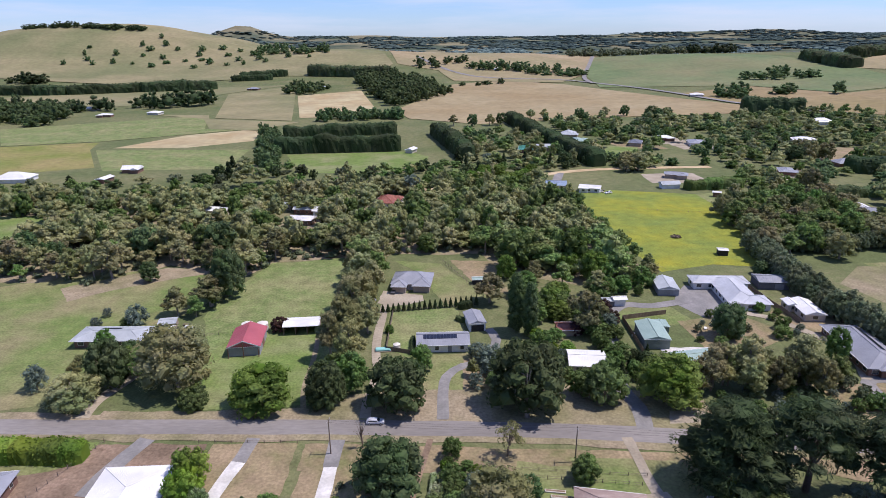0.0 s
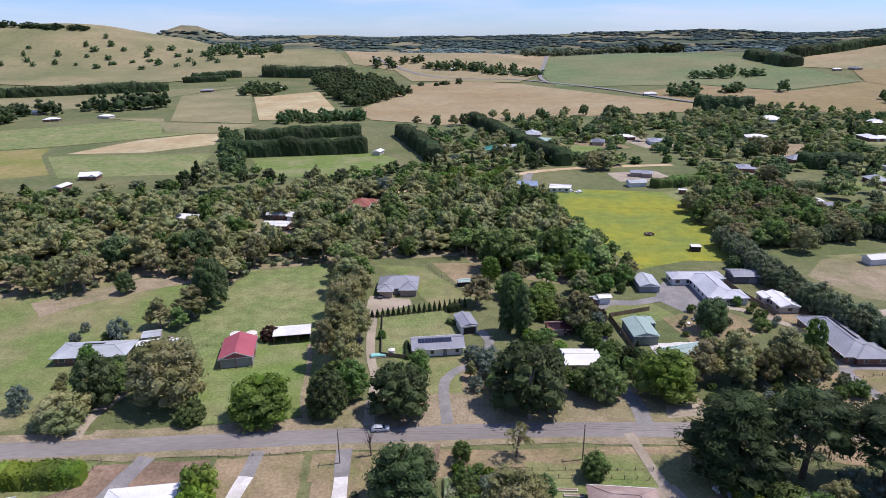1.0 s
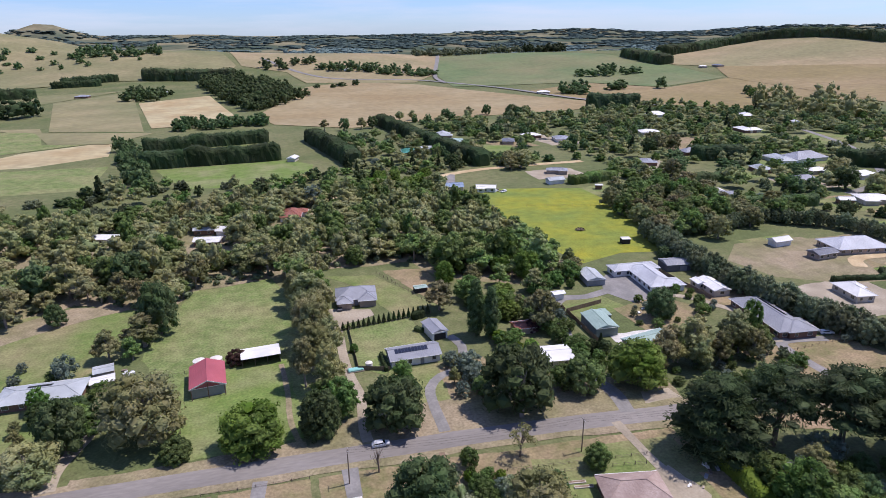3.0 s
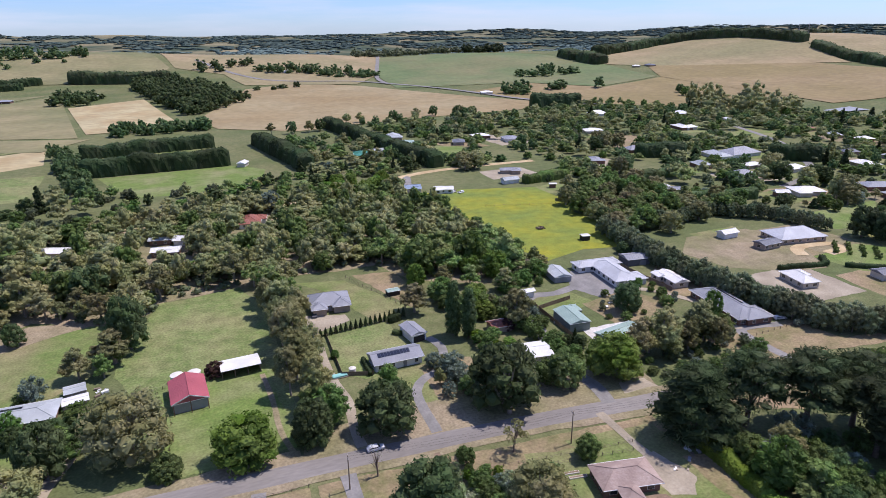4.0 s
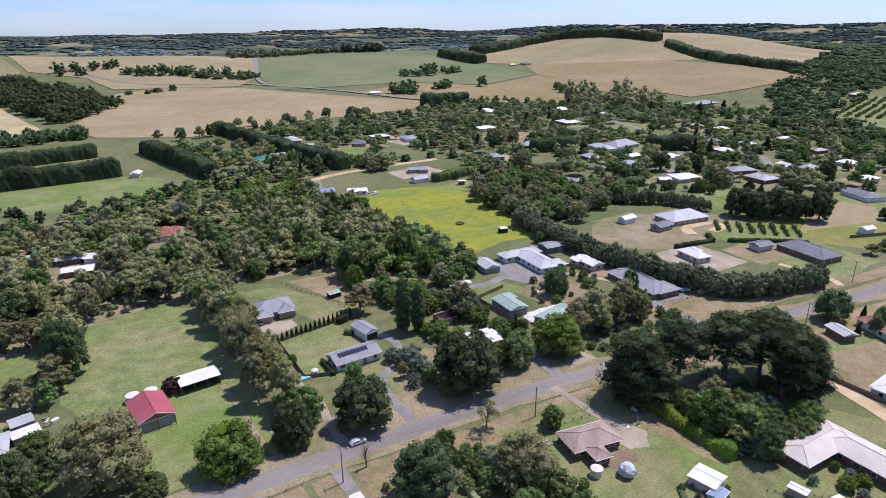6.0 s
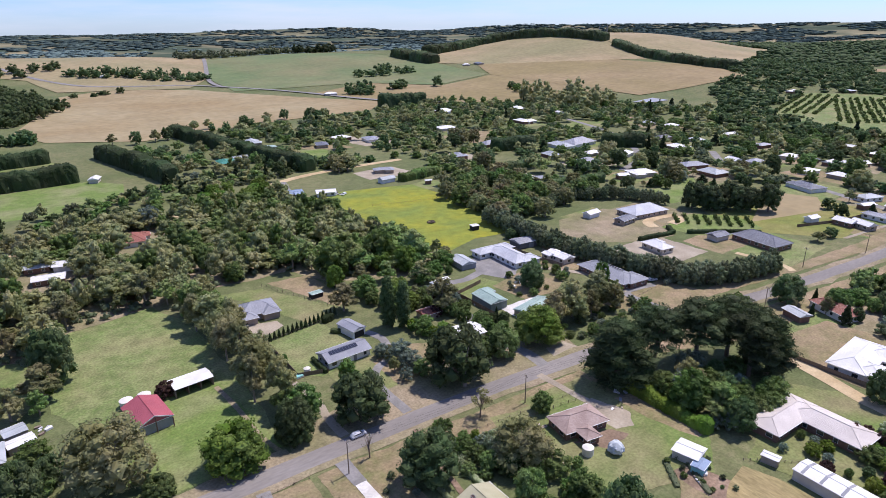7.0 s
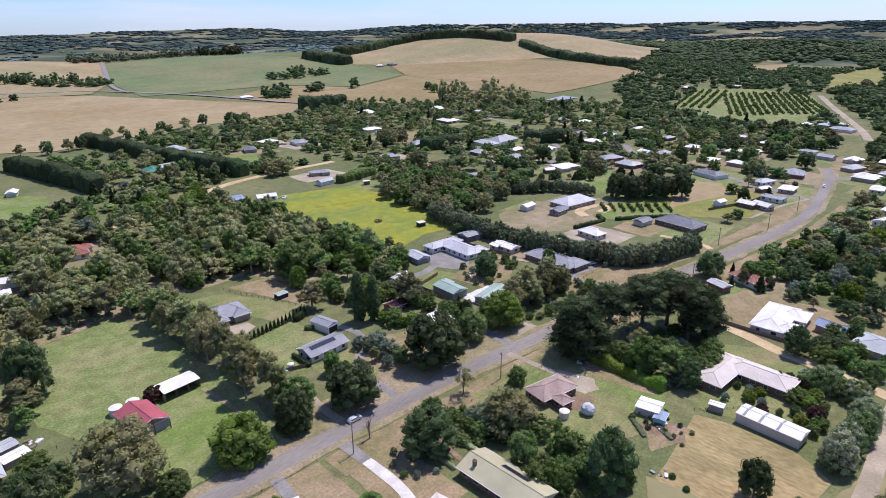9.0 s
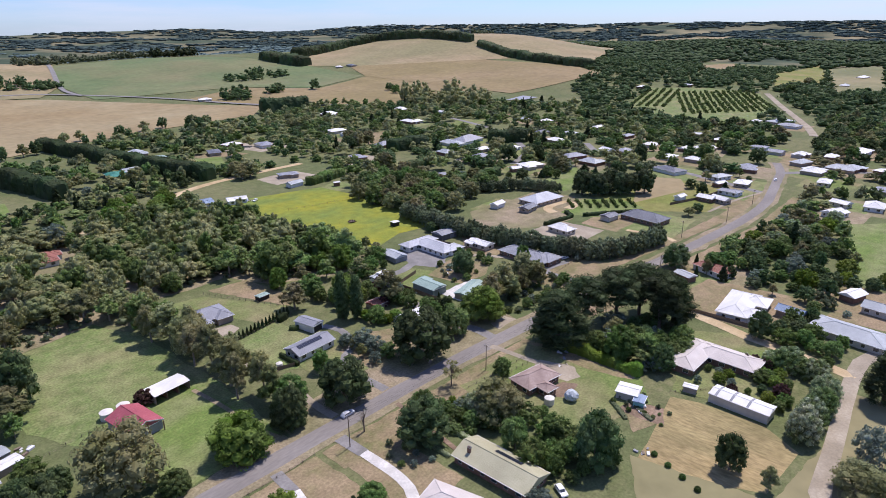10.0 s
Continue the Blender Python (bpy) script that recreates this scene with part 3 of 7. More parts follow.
# ---------------------------------------------------------------- plants
ICO = bmesh.new()
bmesh.ops.create_icosphere(ICO, subdivisions=1, radius=1.0)
ICO_V = np.array([v.co[:] for v in ICO.verts])
ICO_F = np.array([[v.index for v in f.verts] for f in ICO.faces])
ICO.free()

def cloud(rng, clumps, leaves, size, core=0.78, spray=False):
    """Leaf clumps: a dark heart and many small tilted leaf sprays round it. Returns points and triangles."""
    V, F, k = [], [], 0
    for cx, cy, cz, rx, rz in clumps:
        if core:
            j = 1 + 0.18 * rng.standard_normal((len(ICO_V), 1))
            V.append(ICO_V * j * np.array([rx, rx, rz]) * core + np.array([cx, cy, cz]))
            F.append(ICO_F + k)
            k += len(ICO_V)
        n = leaves
        if n == 0:
            continue
        d = rng.standard_normal((n, 3))
        d[:, 2] += 0.35
        d /= np.linalg.norm(d, axis=1)[:, None]
        p = d * np.array([rx, rx, rz]) * rng.uniform(0.86, 1.14, (n, 1)) + np.array([cx, cy, cz])
        nn = d + 0.36 * rng.standard_normal((n, 3))
        nn /= np.linalg.norm(nn, axis=1)[:, None]
        u = np.cross(nn, rng.standard_normal((n, 3)))
        u /= np.linalg.norm(u, axis=1)[:, None]
        if spray:
            u = np.stack([p[:, 0], p[:, 1], -0.25 * np.hypot(p[:, 0], p[:, 1])], 1) / (0.3 + np.hypot(p[:, 0], p[:, 1])[:, None]) + 0.75 * rng.standard_normal((n, 3))
            u /= np.linalg.norm(u, axis=1)[:, None]
        w = np.cross(nn, u) * (0.5 if spray else 1.0)
        s = size * rng.uniform(0.6, 1.35, (n, 1))
        q = np.stack([p - u * s, p - w * s * 0.55 + nn * s * 0.15, p + u * s, p + w * s * 0.55 + nn * s * 0.15], 1).reshape(-1, 3)
        V.append(q)
        a = k + 4 * np.arange(n)
        F.append(np.stack([a, a + 1, a + 2], 1))
        F.append(np.stack([a, a + 2, a + 3], 1))
        k += 4 * n
    return np.concatenate(V), np.concatenate(F)

def stem(rng, clumps, h, r, limbs, low):
    """A tapered, slightly bent trunk with limbs that reach into the crown."""
    V, F = [], []
    def tube(path, radii, n=6):
        b = sum(len(v) for v in V)
        ring = []
        for p, q in zip(path, radii):
            a = np.arange(n) * 2 * np.pi / n
            ring.append(np.stack([p[0] + q * np.cos(a), p[1] + q * np.sin(a), np.full(n, p[2])], 1))
        V.append(np.concatenate(ring))
        for i in range(len(path) - 1):
            for j in range(n):
                a, c = b + i * n + j, b + i * n + (j + 1) % n
                F.append((a, c, c + n))
                F.append((a, c + n, a + n))
    bend = rng.uniform(-0.05, 0.05, 2) * h
    top = np.array([bend[0], bend[1], h])
    tube([(0, 0, -0.2), (bend[0] * 0.2, bend[1] * 0.2, h * 0.3), (bend[0] * 0.6, bend[1] * 0.6, h * 0.65), tuple(top)], [r * 1.25, r, r * 0.7, r * 0.3])
    order = rng.permutation(len(clumps))[:limbs]
    for i in order:
        c = np.array(clumps[i][:3])
        f = rng.uniform(low, 0.8)
        s = np.array([bend[0] * f, bend[1] * f, h * f * 0.8])
        m = (s + c) / 2 + np.array([0, 0, 0.08 * h])
        tube([tuple(s), tuple(m), tuple(c)], [r * 0.45, r * 0.3, r * 0.1], 5)
    return np.concatenate(V), np.array(F)

def shape(kind, rng, n):
    """Clump centres of a crown of height 1 and radius 1."""
    out = []
    if kind == "gum":
        lobes = [(0.0, 0.0, 0.74, rng.uniform(0.38, 0.48))]
        turn = rng.uniform(0, 6.283)
        for i in range(6):
            a, w = turn + i * 1.047 + rng.uniform(-0.35, 0.35), rng.uniform(0.34, 0.62)
            lobes.append((w * math.cos(a), w * math.sin(a), 0.30 + 0.09 * (i % 3) + rng.uniform(0, 0.16), rng.uniform(0.32, 0.46)))
        m = max(2, n // 7)
        for x, y, z, s in lobes:
            out.append((x, y, z, s * 0.86, s * 0.86 * 0.36))
            for i in range(m):
                a, u = i * 2.39996 + x * 9, 1 - 1.35 * (i + 0.5) / m
                w, q = math.sqrt(max(0.0, 1 - u * u)), s * rng.uniform(0.72, 1.0)
                c = s * rng.uniform(0.34, 0.52)
                out.append((x + q * w * math.cos(a), y + q * w * math.sin(a), z + q * u * 0.36, c, c * 0.33))
    elif kind == "oak":
        turn = rng.uniform(0, 6.283)
        for i in range(n):
            a, t = i * 2.39996 + rng.uniform(-0.2, 0.2), (i + 0.5) / n
            z = 0.16 + 0.74 * t
            w = 0.76 * math.sqrt(max(0.0, 1 - ((z - 0.42) / 0.52) ** 2)) * rng.uniform(0.82, 1.05) * (1 + 0.14 * math.sin(3 * a + turn + 4 * t))
            s = rng.uniform(0.17, 0.31)
            out.append((w * math.cos(a), w * math.sin(a), z + 0.03 * math.sin(2 * a + turn), s, s * 0.45))
        out.append((0, 0, 0.45, 0.62, 0.34))
    elif kind == "dome":
        for i in range(n):
            a, t = i * 2.39996, (i + 0.5) / n
            z = 0.10 + 0.80 * t
            w = 0.84 * math.sqrt(max(0.0, 1 - ((z - 0.30) / 0.66) ** 2)) * rng.uniform(0.93, 1.03)
            s = rng.uniform(0.17, 0.24)
            out.append((w * math.cos(a), w * math.sin(a), z, s, s * 0.5))
        out.append((0, 0, 0.42, 0.74, 0.40))
    elif kind == "cypress":
        for i in range(n):
            a, t = i * 2.39996 + rng.uniform(-0.3, 0.3), (i + 0.5) / n
            z = 0.10 + 0.84 * t
            w = (0.86 - 0.62 * max(0, (t - 0.35) / 0.65) ** 1.3) * rng.uniform(0.55, 1.0)
            s = rng.uniform(0.22, 0.36)
            out.append((w * math.cos(a), w * math.sin(a), z, s, s * 0.16))
        for z in (0.3, 0.5, 0.68):
            out.append((0, 0, z, 0.42 * (1.1 - z), 0.16))
    elif kind == "flat_pine":
        for i in range(n):
            a, t = i * 2.39996 + rng.uniform(-0.3, 0.3), (i + 0.5) / n
            z = 0.46 + 0.48 * t
            w = (0.95 - 0.45 * t) * math.sqrt(rng.uniform(0.1, 1))
            s = rng.uniform(0.22, 0.34)
            out.append((w * math.cos(a), w * math.sin(a), z, s, s * 0.17))
    elif kind == "poplar":
        for i in range(n):
            a, t = i * 2.39996, (i + 0.5) / n
            z = 0.06 + 0.90 * t
            w = 0.62 * math.sin(math.pi * min(1, 0.18 + 0.80 * t)) ** 0.7 * rng.uniform(0.7, 1.0)
            s = rng.uniform(0.26, 0.38)
            out.append((w * math.cos(a), w * math.sin(a), z, s, s * 0.22))
        for z in (0.25, 0.45, 0.65):
            out.append((0, 0, z, 0.5, 0.16))
    elif kind == "cone":
        for i in range(n):
            a, t = i * 2.39996, (i + 0.5) / n
            w = 0.80 * (1 - t) ** 0.9 * rng.uniform(0.85, 1.05)
            s = 0.16 + 0.18 * (1 - t)
            out.append((w * math.cos(a), w * math.sin(a), 0.08 + 0.86 * t, s, s * 0.4))
        for z in (0.2, 0.4, 0.6):
            out.append((0, 0, z, 0.66 * (1 - z), 0.18))
    elif kind == "thin":
        for i in range(n):
            a, t = rng.uniform(0, 6.283), rng.uniform(0, 1)
            w = 0.85 * math.sqrt(rng.uniform(0.1, 1)) * (1 - 0.4 * t)
            s = rng.uniform(0.13, 0.22)
            out.append((w * math.cos(a), w * math.sin(a), 0.35 + 0.6 * t, s, s * 0.4))
    return out

# kind: form, size (height, radius), clumps, leaves a clump, leaf size, leaf material, bark, trunk radius, limbs, core, name, label
KINDS = {
    "gum": ("gum", 16, 6.0, 49, 36, 0.4, "gum", "bark_pale", 0.36, 9, 0.8, "gum_tree", "olive grey-green eucalyptus with an open crown"),
    "gum_green": ("gum", 16, 6.0, 49, 36, 0.4, "gum_green", "bark_pale", 0.36, 8, 0.8, "gum_tree", "fresh green eucalyptus with a ragged crown"),
    "town_gum": ("oak", 16, 8.0, 34, 34, 0.52, "gum", "bark_pale", 0.5, 6, 0.8, "gum_tree", "broad olive-green eucalyptus of the town"),
    "gum_round": ("oak", 18, 9.0, 48, 76, 0.42, "gum", "bark_pale", 0.5, 8, 0.70, "gum_tree", "broad olive-green eucalyptus with a full crown"),
    "gum_tall": ("gum", 19, 6.2, 70, 40, 0.40, "gum", "bark_pale", 0.4, 6, 0.80, "gum_tree", "tall dense olive-green eucalyptus leafy to the ground"),
    "oak": ("oak", 12, 6.5, 40, 46, 0.42, "oak", "bark", 0.35, 6, 0.78, "broadleaf_tree", "mid-green leafy broadleaf tree"),
    "oak_dark": ("oak", 14, 8.0, 46, 56, 0.42, "oak_dark", "bark", 0.45, 6, 0.80, "broadleaf_tree", "dense dark green broadleaf tree"),
    "oak_light": ("oak", 13, 8.8, 50, 66, 0.42, "oak_light", "bark", 0.4, 6, 0.80, "broadleaf_tree", "bright green rounded deciduous tree"),
    "dome": ("dome", 13, 5.4, 60, 60, 0.36, "oak_dark", "bark", 0.35, 3, 0.84, "broadleaf_tree", "dark egg-shaped clipped-looking tree"),
    "bush": ("dome", 5, 4.0, 44, 60, 0.28, "oak", "bark", 0.2, 2, 0.86, "round_bush", "dense green rounded garden bush"),
    "shrub": ("oak", 6, 4.5, 24, 36, 0.34, "oak", "bark", 0.2, 4, 0.74, "shrub", "leafy mid-green garden shrub"),
    "grey_shrub": ("oak", 7, 4.5, 24, 36, 0.34, "grey", "bark", 0.2, 4, 0.70, "shrub", "feathery grey-green garden shrub"),
    "lime": ("oak", 7, 4.5, 28, 44, 0.34, "lime", "bark", 0.2, 4, 0.78, "shrub", "leafy yellow-green garden shrub"),
    "plum": ("dome", 5, 3.0, 30, 60, 0.26, "purple", "bark", 0.2, 2, 0.84, "plum_tree", "dark purple-leaved plum tree"),
    "flower": ("dome", 7, 4.5, 40, 60, 0.30, "flower", "bark", 0.2, 3, 0.80, "flowering_shrub", "large shrub covered in white blossom"),
    "cypress": ("cypress", 24, 10.0, 90, 96, 0.55, "cypress", "bark", 0.8, 6, 0.7, "cypress_tree", "huge dark green spreading cypress"),
    "flat_pine": ("flat_pine", 18, 9.0, 60, 90, 0.55, "cypress", "bark", 0.55, 12, 0.66, "pine_tree", "dark flat-topped pine with bare lower limbs"),
    "poplar": ("poplar", 20, 4.9, 46, 66, 0.42, "oak_dark", "bark", 0.35, 2, 0.80, "poplar_tree", "tall dark columnar poplar"),
    "cone": ("cone", 9, 2.6, 26, 26, 0.36, "hedge", "bark", 0.18, 0, 0.84, "conifer", "small dark pointed garden conifer"),
    "thin": ("thin", 10, 4.4, 22, 34, 0.30, "gum", "bark", 0.22, 16, 0.0, "sparse_tree", "sparse straggly tree with thin foliage"),
    "pine_round": ("oak", 16, 7.2, 40, 40, 0.50, "cypress", "bark", 0.45, 5, 0.80, "pine_tree", "dense dark rounded pine"),
    "belt": ("oak", 9, 3.2, 26, 26, 0.38, "scrub", "bark", 0.16, 2, 0.82, "shelter_tree", "narrow dense grey-green shelter tree leafy to the ground"),
    "bare": ("thin", 9, 3.0, 20, 3, 0.16, "scrub", "bark", 0.2, 18, 0.0, "bare_tree", "leafless brown branching tree"),
    "bare_pale": ("thin", 14, 5.0, 26, 3, 0.16, "scrub", "bark_pale", 0.5, 26, 0.0, "bare_tree", "pale leafless tree with many branches"),
    "wood_gum": ("gum", 15, 5.4, 35, 22, 0.56, "gum", "bark_pale", 0.32, 5, 0.84, "gum_tree", "grey-green eucalyptus of the wood"),
    "wood_green": ("gum", 15, 5.4, 35, 22, 0.56, "gum_green", "bark_pale", 0.32, 5, 0.84, "gum_tree", "green eucalyptus of the wood"),
    "wood_oak": ("oak", 10, 5.2, 26, 24, 0.56, "oak", "bark", 0.3, 2, 0.82, "broadleaf_tree", "green broadleaf tree in a garden"),
    "wood_dark": ("oak", 11, 5.2, 26, 24, 0.56, "oak_dark", "bark", 0.3, 2, 0.82, "broadleaf_tree", "dark green broadleaf tree in a garden"),
    "wood_scrub": ("dome", 6, 3.6, 14, 36, 0.50, "scrub", "bark", 0.2, 2, 0.78, "scrub_bush", "low grey-green scrub bush"),
}

@lru_cache(None)
def proto(kind, variant):
    form, h, r, n, leaves, size, lm, bk, tr, limbs, core = KINDS[kind][:11]
    rng = np.random.default_rng(sum(map(ord, kind)) * 7 + variant)
    clumps = [(x * r, y * r, z * h, s * r, t * h if form in ("cypress", "flat_pine", "poplar", "cone") else t * h) for x, y, z, s, t in shape(form, rng, n)]
    cv, cf = cloud(rng, clumps, leaves, size, core, form in ("cypress", "flat_pine"))
    tv, tf = stem(rng, clumps, h * 0.78, tr, limbs, 0.3)
    return cv, cf, tv, tf

@lru_cache(None)
def tree_meshes(kind, variant):
    cv, cf, tv, tf = proto(kind, variant)
    return (mesh_of("crown", cv.tolist(), cf.tolist(), [L[KINDS[kind][6]]]), mesh_of("trunk", tv.tolist(), tf.tolist(), [M[KINDS[kind][7]]], None, True))

TREE_RNG = random.Random(11)

def plant(kind, x, y, h, r, label="", group=""):
    k = KINDS[kind]
    crown, trunk = tree_meshes(kind, TREE_RNG.randrange(3))
    ob = new(k[11])
    ob.matrix_basis = Matrix.LocRotScale((x, y, H(x, y)), Euler((0, 0, TREE_RNG.uniform(0, 6.28))), (r / k[2], r / k[2], h / k[1]))
    shared("trunk", trunk, ob)
    shared("crown", crown, ob)
    return tagged(ob, label or k[12], k[11].replace("_", " ").split()[-1] if "tree" in k[11] else k[11].replace("_", " "), group)

def inside(p, poly):
    c = False
    for i in range(len(poly)):
        (x0, y0), (x1, y1) = poly[i], poly[i - 1]
        if (y0 > p[1]) != (y1 > p[1]) and p[0] < (x1 - x0) * (p[1] - y0) / (y1 - y0) + x0:
            c = not c
    return c

def scatter(poly, gap, seed, holes=()):
    """Places inside a stretch of the plan, no two nearer than the gap."""
    rng = random.Random(seed)
    xs, ys = [p[0] for p in poly], [p[1] for p in poly]
    tries = int(2.2 * (max(xs) - min(xs)) * (max(ys) - min(ys)) / gap ** 2)
    cells, out = {}, []
    for _ in range(tries):
        p = (rng.uniform(min(xs), max(xs)), rng.uniform(min(ys), max(ys)))
        if not inside(p, poly) or any(math.hypot(p[0] - a, p[1] - b) < c for a, b, c in holes):
            continue
        i, j = int(p[0] // gap), int(p[1] // gap)
        if any(math.hypot(p[0] - q[0], p[1] - q[1]) < gap for u in (-1, 0, 1) for v in (-1, 0, 1) for q in cells.get((i + u, j + v), ())):
            continue
        cells.setdefault((i, j), []).append(p)
        out.append(p)
    return out

@lru_cache(None)
def small_proto(form, h, r, n, leaves, size, seed):
    rng = np.random.default_rng(seed)
    clumps = [(x * r, y * r, z * h, s * r * 1.15, t * h * 1.1) for x, y, z, s, t in shape(form, rng, n)]
    return cloud(rng, clumps, leaves, size, 0.85)

def woods(name, places, form, leafname, h, r, label, n=10, leaves=14, size=0.9, seed=1, category="woodland"):
    """Many far trees joined into one piece."""
    rng = random.Random(seed)
    V, F, k = [], [], 0
    for x, y in places:
        v, f = small_proto(form, h, r, n, leaves, size, seed * 10 + rng.randrange(4))
        a, s, t = rng.uniform(0, 6.28), rng.uniform(0.6, 1.35), rng.uniform(0.65, 1.35)
        c, d = math.cos(a) * s, math.sin(a) * s
        w = np.stack([v[:, 0] * c - v[:, 1] * d + x, v[:, 0] * d + v[:, 1] * c + y, v[:, 2] * t + H(x, y) - 0.06 * h], 1)
        V.append(w)
        F.append(f + k)
        k += len(v)
    if not V:
        return
    V, F = np.concatenate(V), np.concatenate(F)
    me = bpy.data.meshes.new(name)
    me.vertices.add(len(V))
    me.vertices.foreach_set("co", V.ravel())
    me.loops.add(F.size)
    me.loops.foreach_set("vertex_index", F.ravel().astype(np.int32))
    me.polygons.add(len(F))
    me.polygons.foreach_set("loop_start", np.arange(0, F.size, 3, dtype=np.int32))
    me.polygons.foreach_set("loop_total", np.full(len(F), 3, dtype=np.int32))
    me.materials.append(L[leafname])
    me.update()
    me.validate()
    return tagged(new(name, me), label, category, kind="stuff")

def hedge(pts, width, height, leafname, label, size=0.42, density=1.0, name="hedge", top=0.12, closeup=True):
    """A hedge or windbreak along a line, section by section: an arched mass with an uneven skin, clothed in leaf sprays."""
    rng = np.random.default_rng(int(abs(pts[0][0]) * 13 + abs(pts[0][1])))
    ob = base(name, *pts[0], 0, H(*pts[0]))
    b = ob.location
    around = 11
    arch = [(math.copysign(abs(math.cos(a)) ** 0.5, math.cos(a)), math.sin(a) ** 0.5) for a in (math.pi * i / (around - 1) for i in range(around))]
    for (x0, y0), (x1, y1) in zip(pts, pts[1:]):
        d = math.hypot(x1 - x0, y1 - y0)
        step = min(max(width * 0.16, 0.5), 4.0)
        k = max(4, int(d / step))
        nx, ny = -(y1 - y0) / d, (x1 - x0) / d
        rows = []
        for i in range(k + 1):
            f = i / k
            x, y = x0 + (x1 - x0) * f, y0 + (y1 - y0) * f
            g = H(x, y) - b[2]
            end = 0.55 if i in (0, k) else 0.9 if i in (1, k - 1) else 1.0
            hh = height * (1 + 2.2 * top * noise.noise((x * 0.9 / width + 3, y * 0.9 / width, 2.0)) + 0.9 * top * noise.noise((x * 3 / width, y * 3 / width, 6.0)))
            ring = []
            for u, v in arch:
                e = end * (1 + (0.5 * top + 0.1) * noise.noise((x * 2.2 / width + u, y * 2.2 / width, v * 2.0)) + 0.20 * noise.noise((x * 8 / width + 2 * u, y * 8 / width, v * 2.5)))
                ring.append((x + nx * u * e * width / 2 - b[0], y + ny * u * e * width / 2 - b[1], g - 0.1 + v * hh * (0.86 + 0.14 * end) * (0.9 + 0.1 * e)))
            rows.append(ring)
        P = np.array(rows)
        run = max(3, round(max(12.0, width * 1.2) / (d / k)))
        for i0 in range(0, k, run):
            i1 = min(k, i0 + run)
            Q = P[i0:i1 + 1] * 1.0
            n = i1 - i0 + 1
            F = []
            for i in range(n - 1):
                for j in range(around - 1):
                    a = i * around + j
                    F += [(a, a + 1, a + around + 1), (a, a + around + 1, a + around)]
            for j in range(1, around - 1):
                F += [(0, j, j + 1), ((n - 1) * around, (n - 1) * around + j + 1, (n - 1) * around + j)]
            core = Q.reshape(-1, 3)
            count = int(min(5200, 0.62 * density * (d * (n - 1) / k) * (2 * height + width) / size ** 2 * (0.5 if closeup else 0.42)))
            i, j, fu, fv = rng.integers(0, n - 1, count), rng.integers(0, around - 1, count), rng.random((count, 1)), rng.random((count, 1))
            c00, c10, c01 = Q[i, j], Q[i + 1, j], Q[i, j + 1]
            nn = np.cross(c01 - c00, c10 - c00)
            nn /= np.linalg.norm(nn, axis=1)[:, None] + 1e-6
            p = c00 + (c10 - c00) * fu + (c01 - c00) * fv
            side = np.sign(np.sum(nn * (p - Q[i].mean(axis=1)), axis=1))[:, None]
            nn = nn * side
            p = p + nn * size * rng.uniform(-0.1, 0.9, (count, 1))
            nn = nn + 0.4 * rng.standard_normal((count, 3))
            nn /= np.linalg.norm(nn, axis=1)[:, None]
            u = np.cross(nn, rng.standard_normal((count, 3)))
            u /= np.linalg.norm(u, axis=1)[:, None]
            w = np.cross(nn, u)
            s = size * rng.uniform(0.6, 1.3, (count, 1))
            quad = np.stack([p - u * s, p - w * s * 0.55, p + u * s, p + w * s * 0.55], 1).reshape(-1, 3)
            a = len(core) + 4 * np.arange(count)
            faces = F + np.stack([a, a + 1, a + 2], 1).tolist() + np.stack([a, a + 2, a + 3], 1).tolist()
            shared("foliage", mesh_of("foliage", np.concatenate([core, quad]).tolist(), faces, [L[leafname]]), ob)
    return tagged(ob, label, name.replace("_", " "))

# ---------------------------------------------------------------- buildings
def roofmat(name, a, b, rough=0.5, metal=0.0):
    return mat(name, a, b, 0.5, rough, bump=0.35, c=tuple(x * 0.86 for x in a), big=0.12, cmix=0.35, ribs=2.6, metal=metal, spec=0.4)
R = {
    "red": roofmat("red_steel_roof", (0.40, 0.095, 0.112), (0.44, 0.110, 0.125)),
    "white": roofmat("white_steel_roof", (0.74, 0.72, 0.68), (0.82, 0.80, 0.77)),
    "pale": roofmat("pale_grey_steel_roof", (0.50, 0.505, 0.52), (0.56, 0.565, 0.58)),
    "cream": roofmat("cream_steel_roof", (0.60, 0.53, 0.47), (0.66, 0.59, 0.53)),
    "olive": roofmat("olive_steel_roof", (0.42, 0.39, 0.24), (0.47, 0.44, 0.28)),
    "grey": roofmat("grey_steel_roof", (0.27, 0.275, 0.30), (0.32, 0.325, 0.35)),
    "dark": roofmat("dark_steel_roof", (0.13, 0.135, 0.155), (0.17, 0.175, 0.195)),
    "zinc": roofmat("weathered_zinc_roof", (0.40, 0.42, 0.42), (0.48, 0.50, 0.50)),
    "green": roofmat("pale_green_steel_roof", (0.30, 0.40, 0.34), (0.36, 0.46, 0.40)),
    "teal": roofmat("teal_steel_roof", (0.05, 0.22, 0.16), (0.07, 0.26, 0.20)),
    "blue": roofmat("blue_steel_roof", (0.22, 0.29, 0.40), (0.26, 0.33, 0.44)),
    "rust": roofmat("rusty_roof", (0.26, 0.085, 0.055), (0.32, 0.12, 0.08)),
    "tile": mat("weathered_tile_roof", (0.34, 0.25, 0.21), (0.42, 0.33, 0.285), 1.6, c=(0.28, 0.205, 0.175), big=0.25, bump=0.5),
    "terracotta": mat("terracotta_roof", (0.42, 0.17, 0.12), (0.48, 0.22, 0.16), 1.6, c=(0.34, 0.13, 0.10), big=0.25, bump=0.5),
}
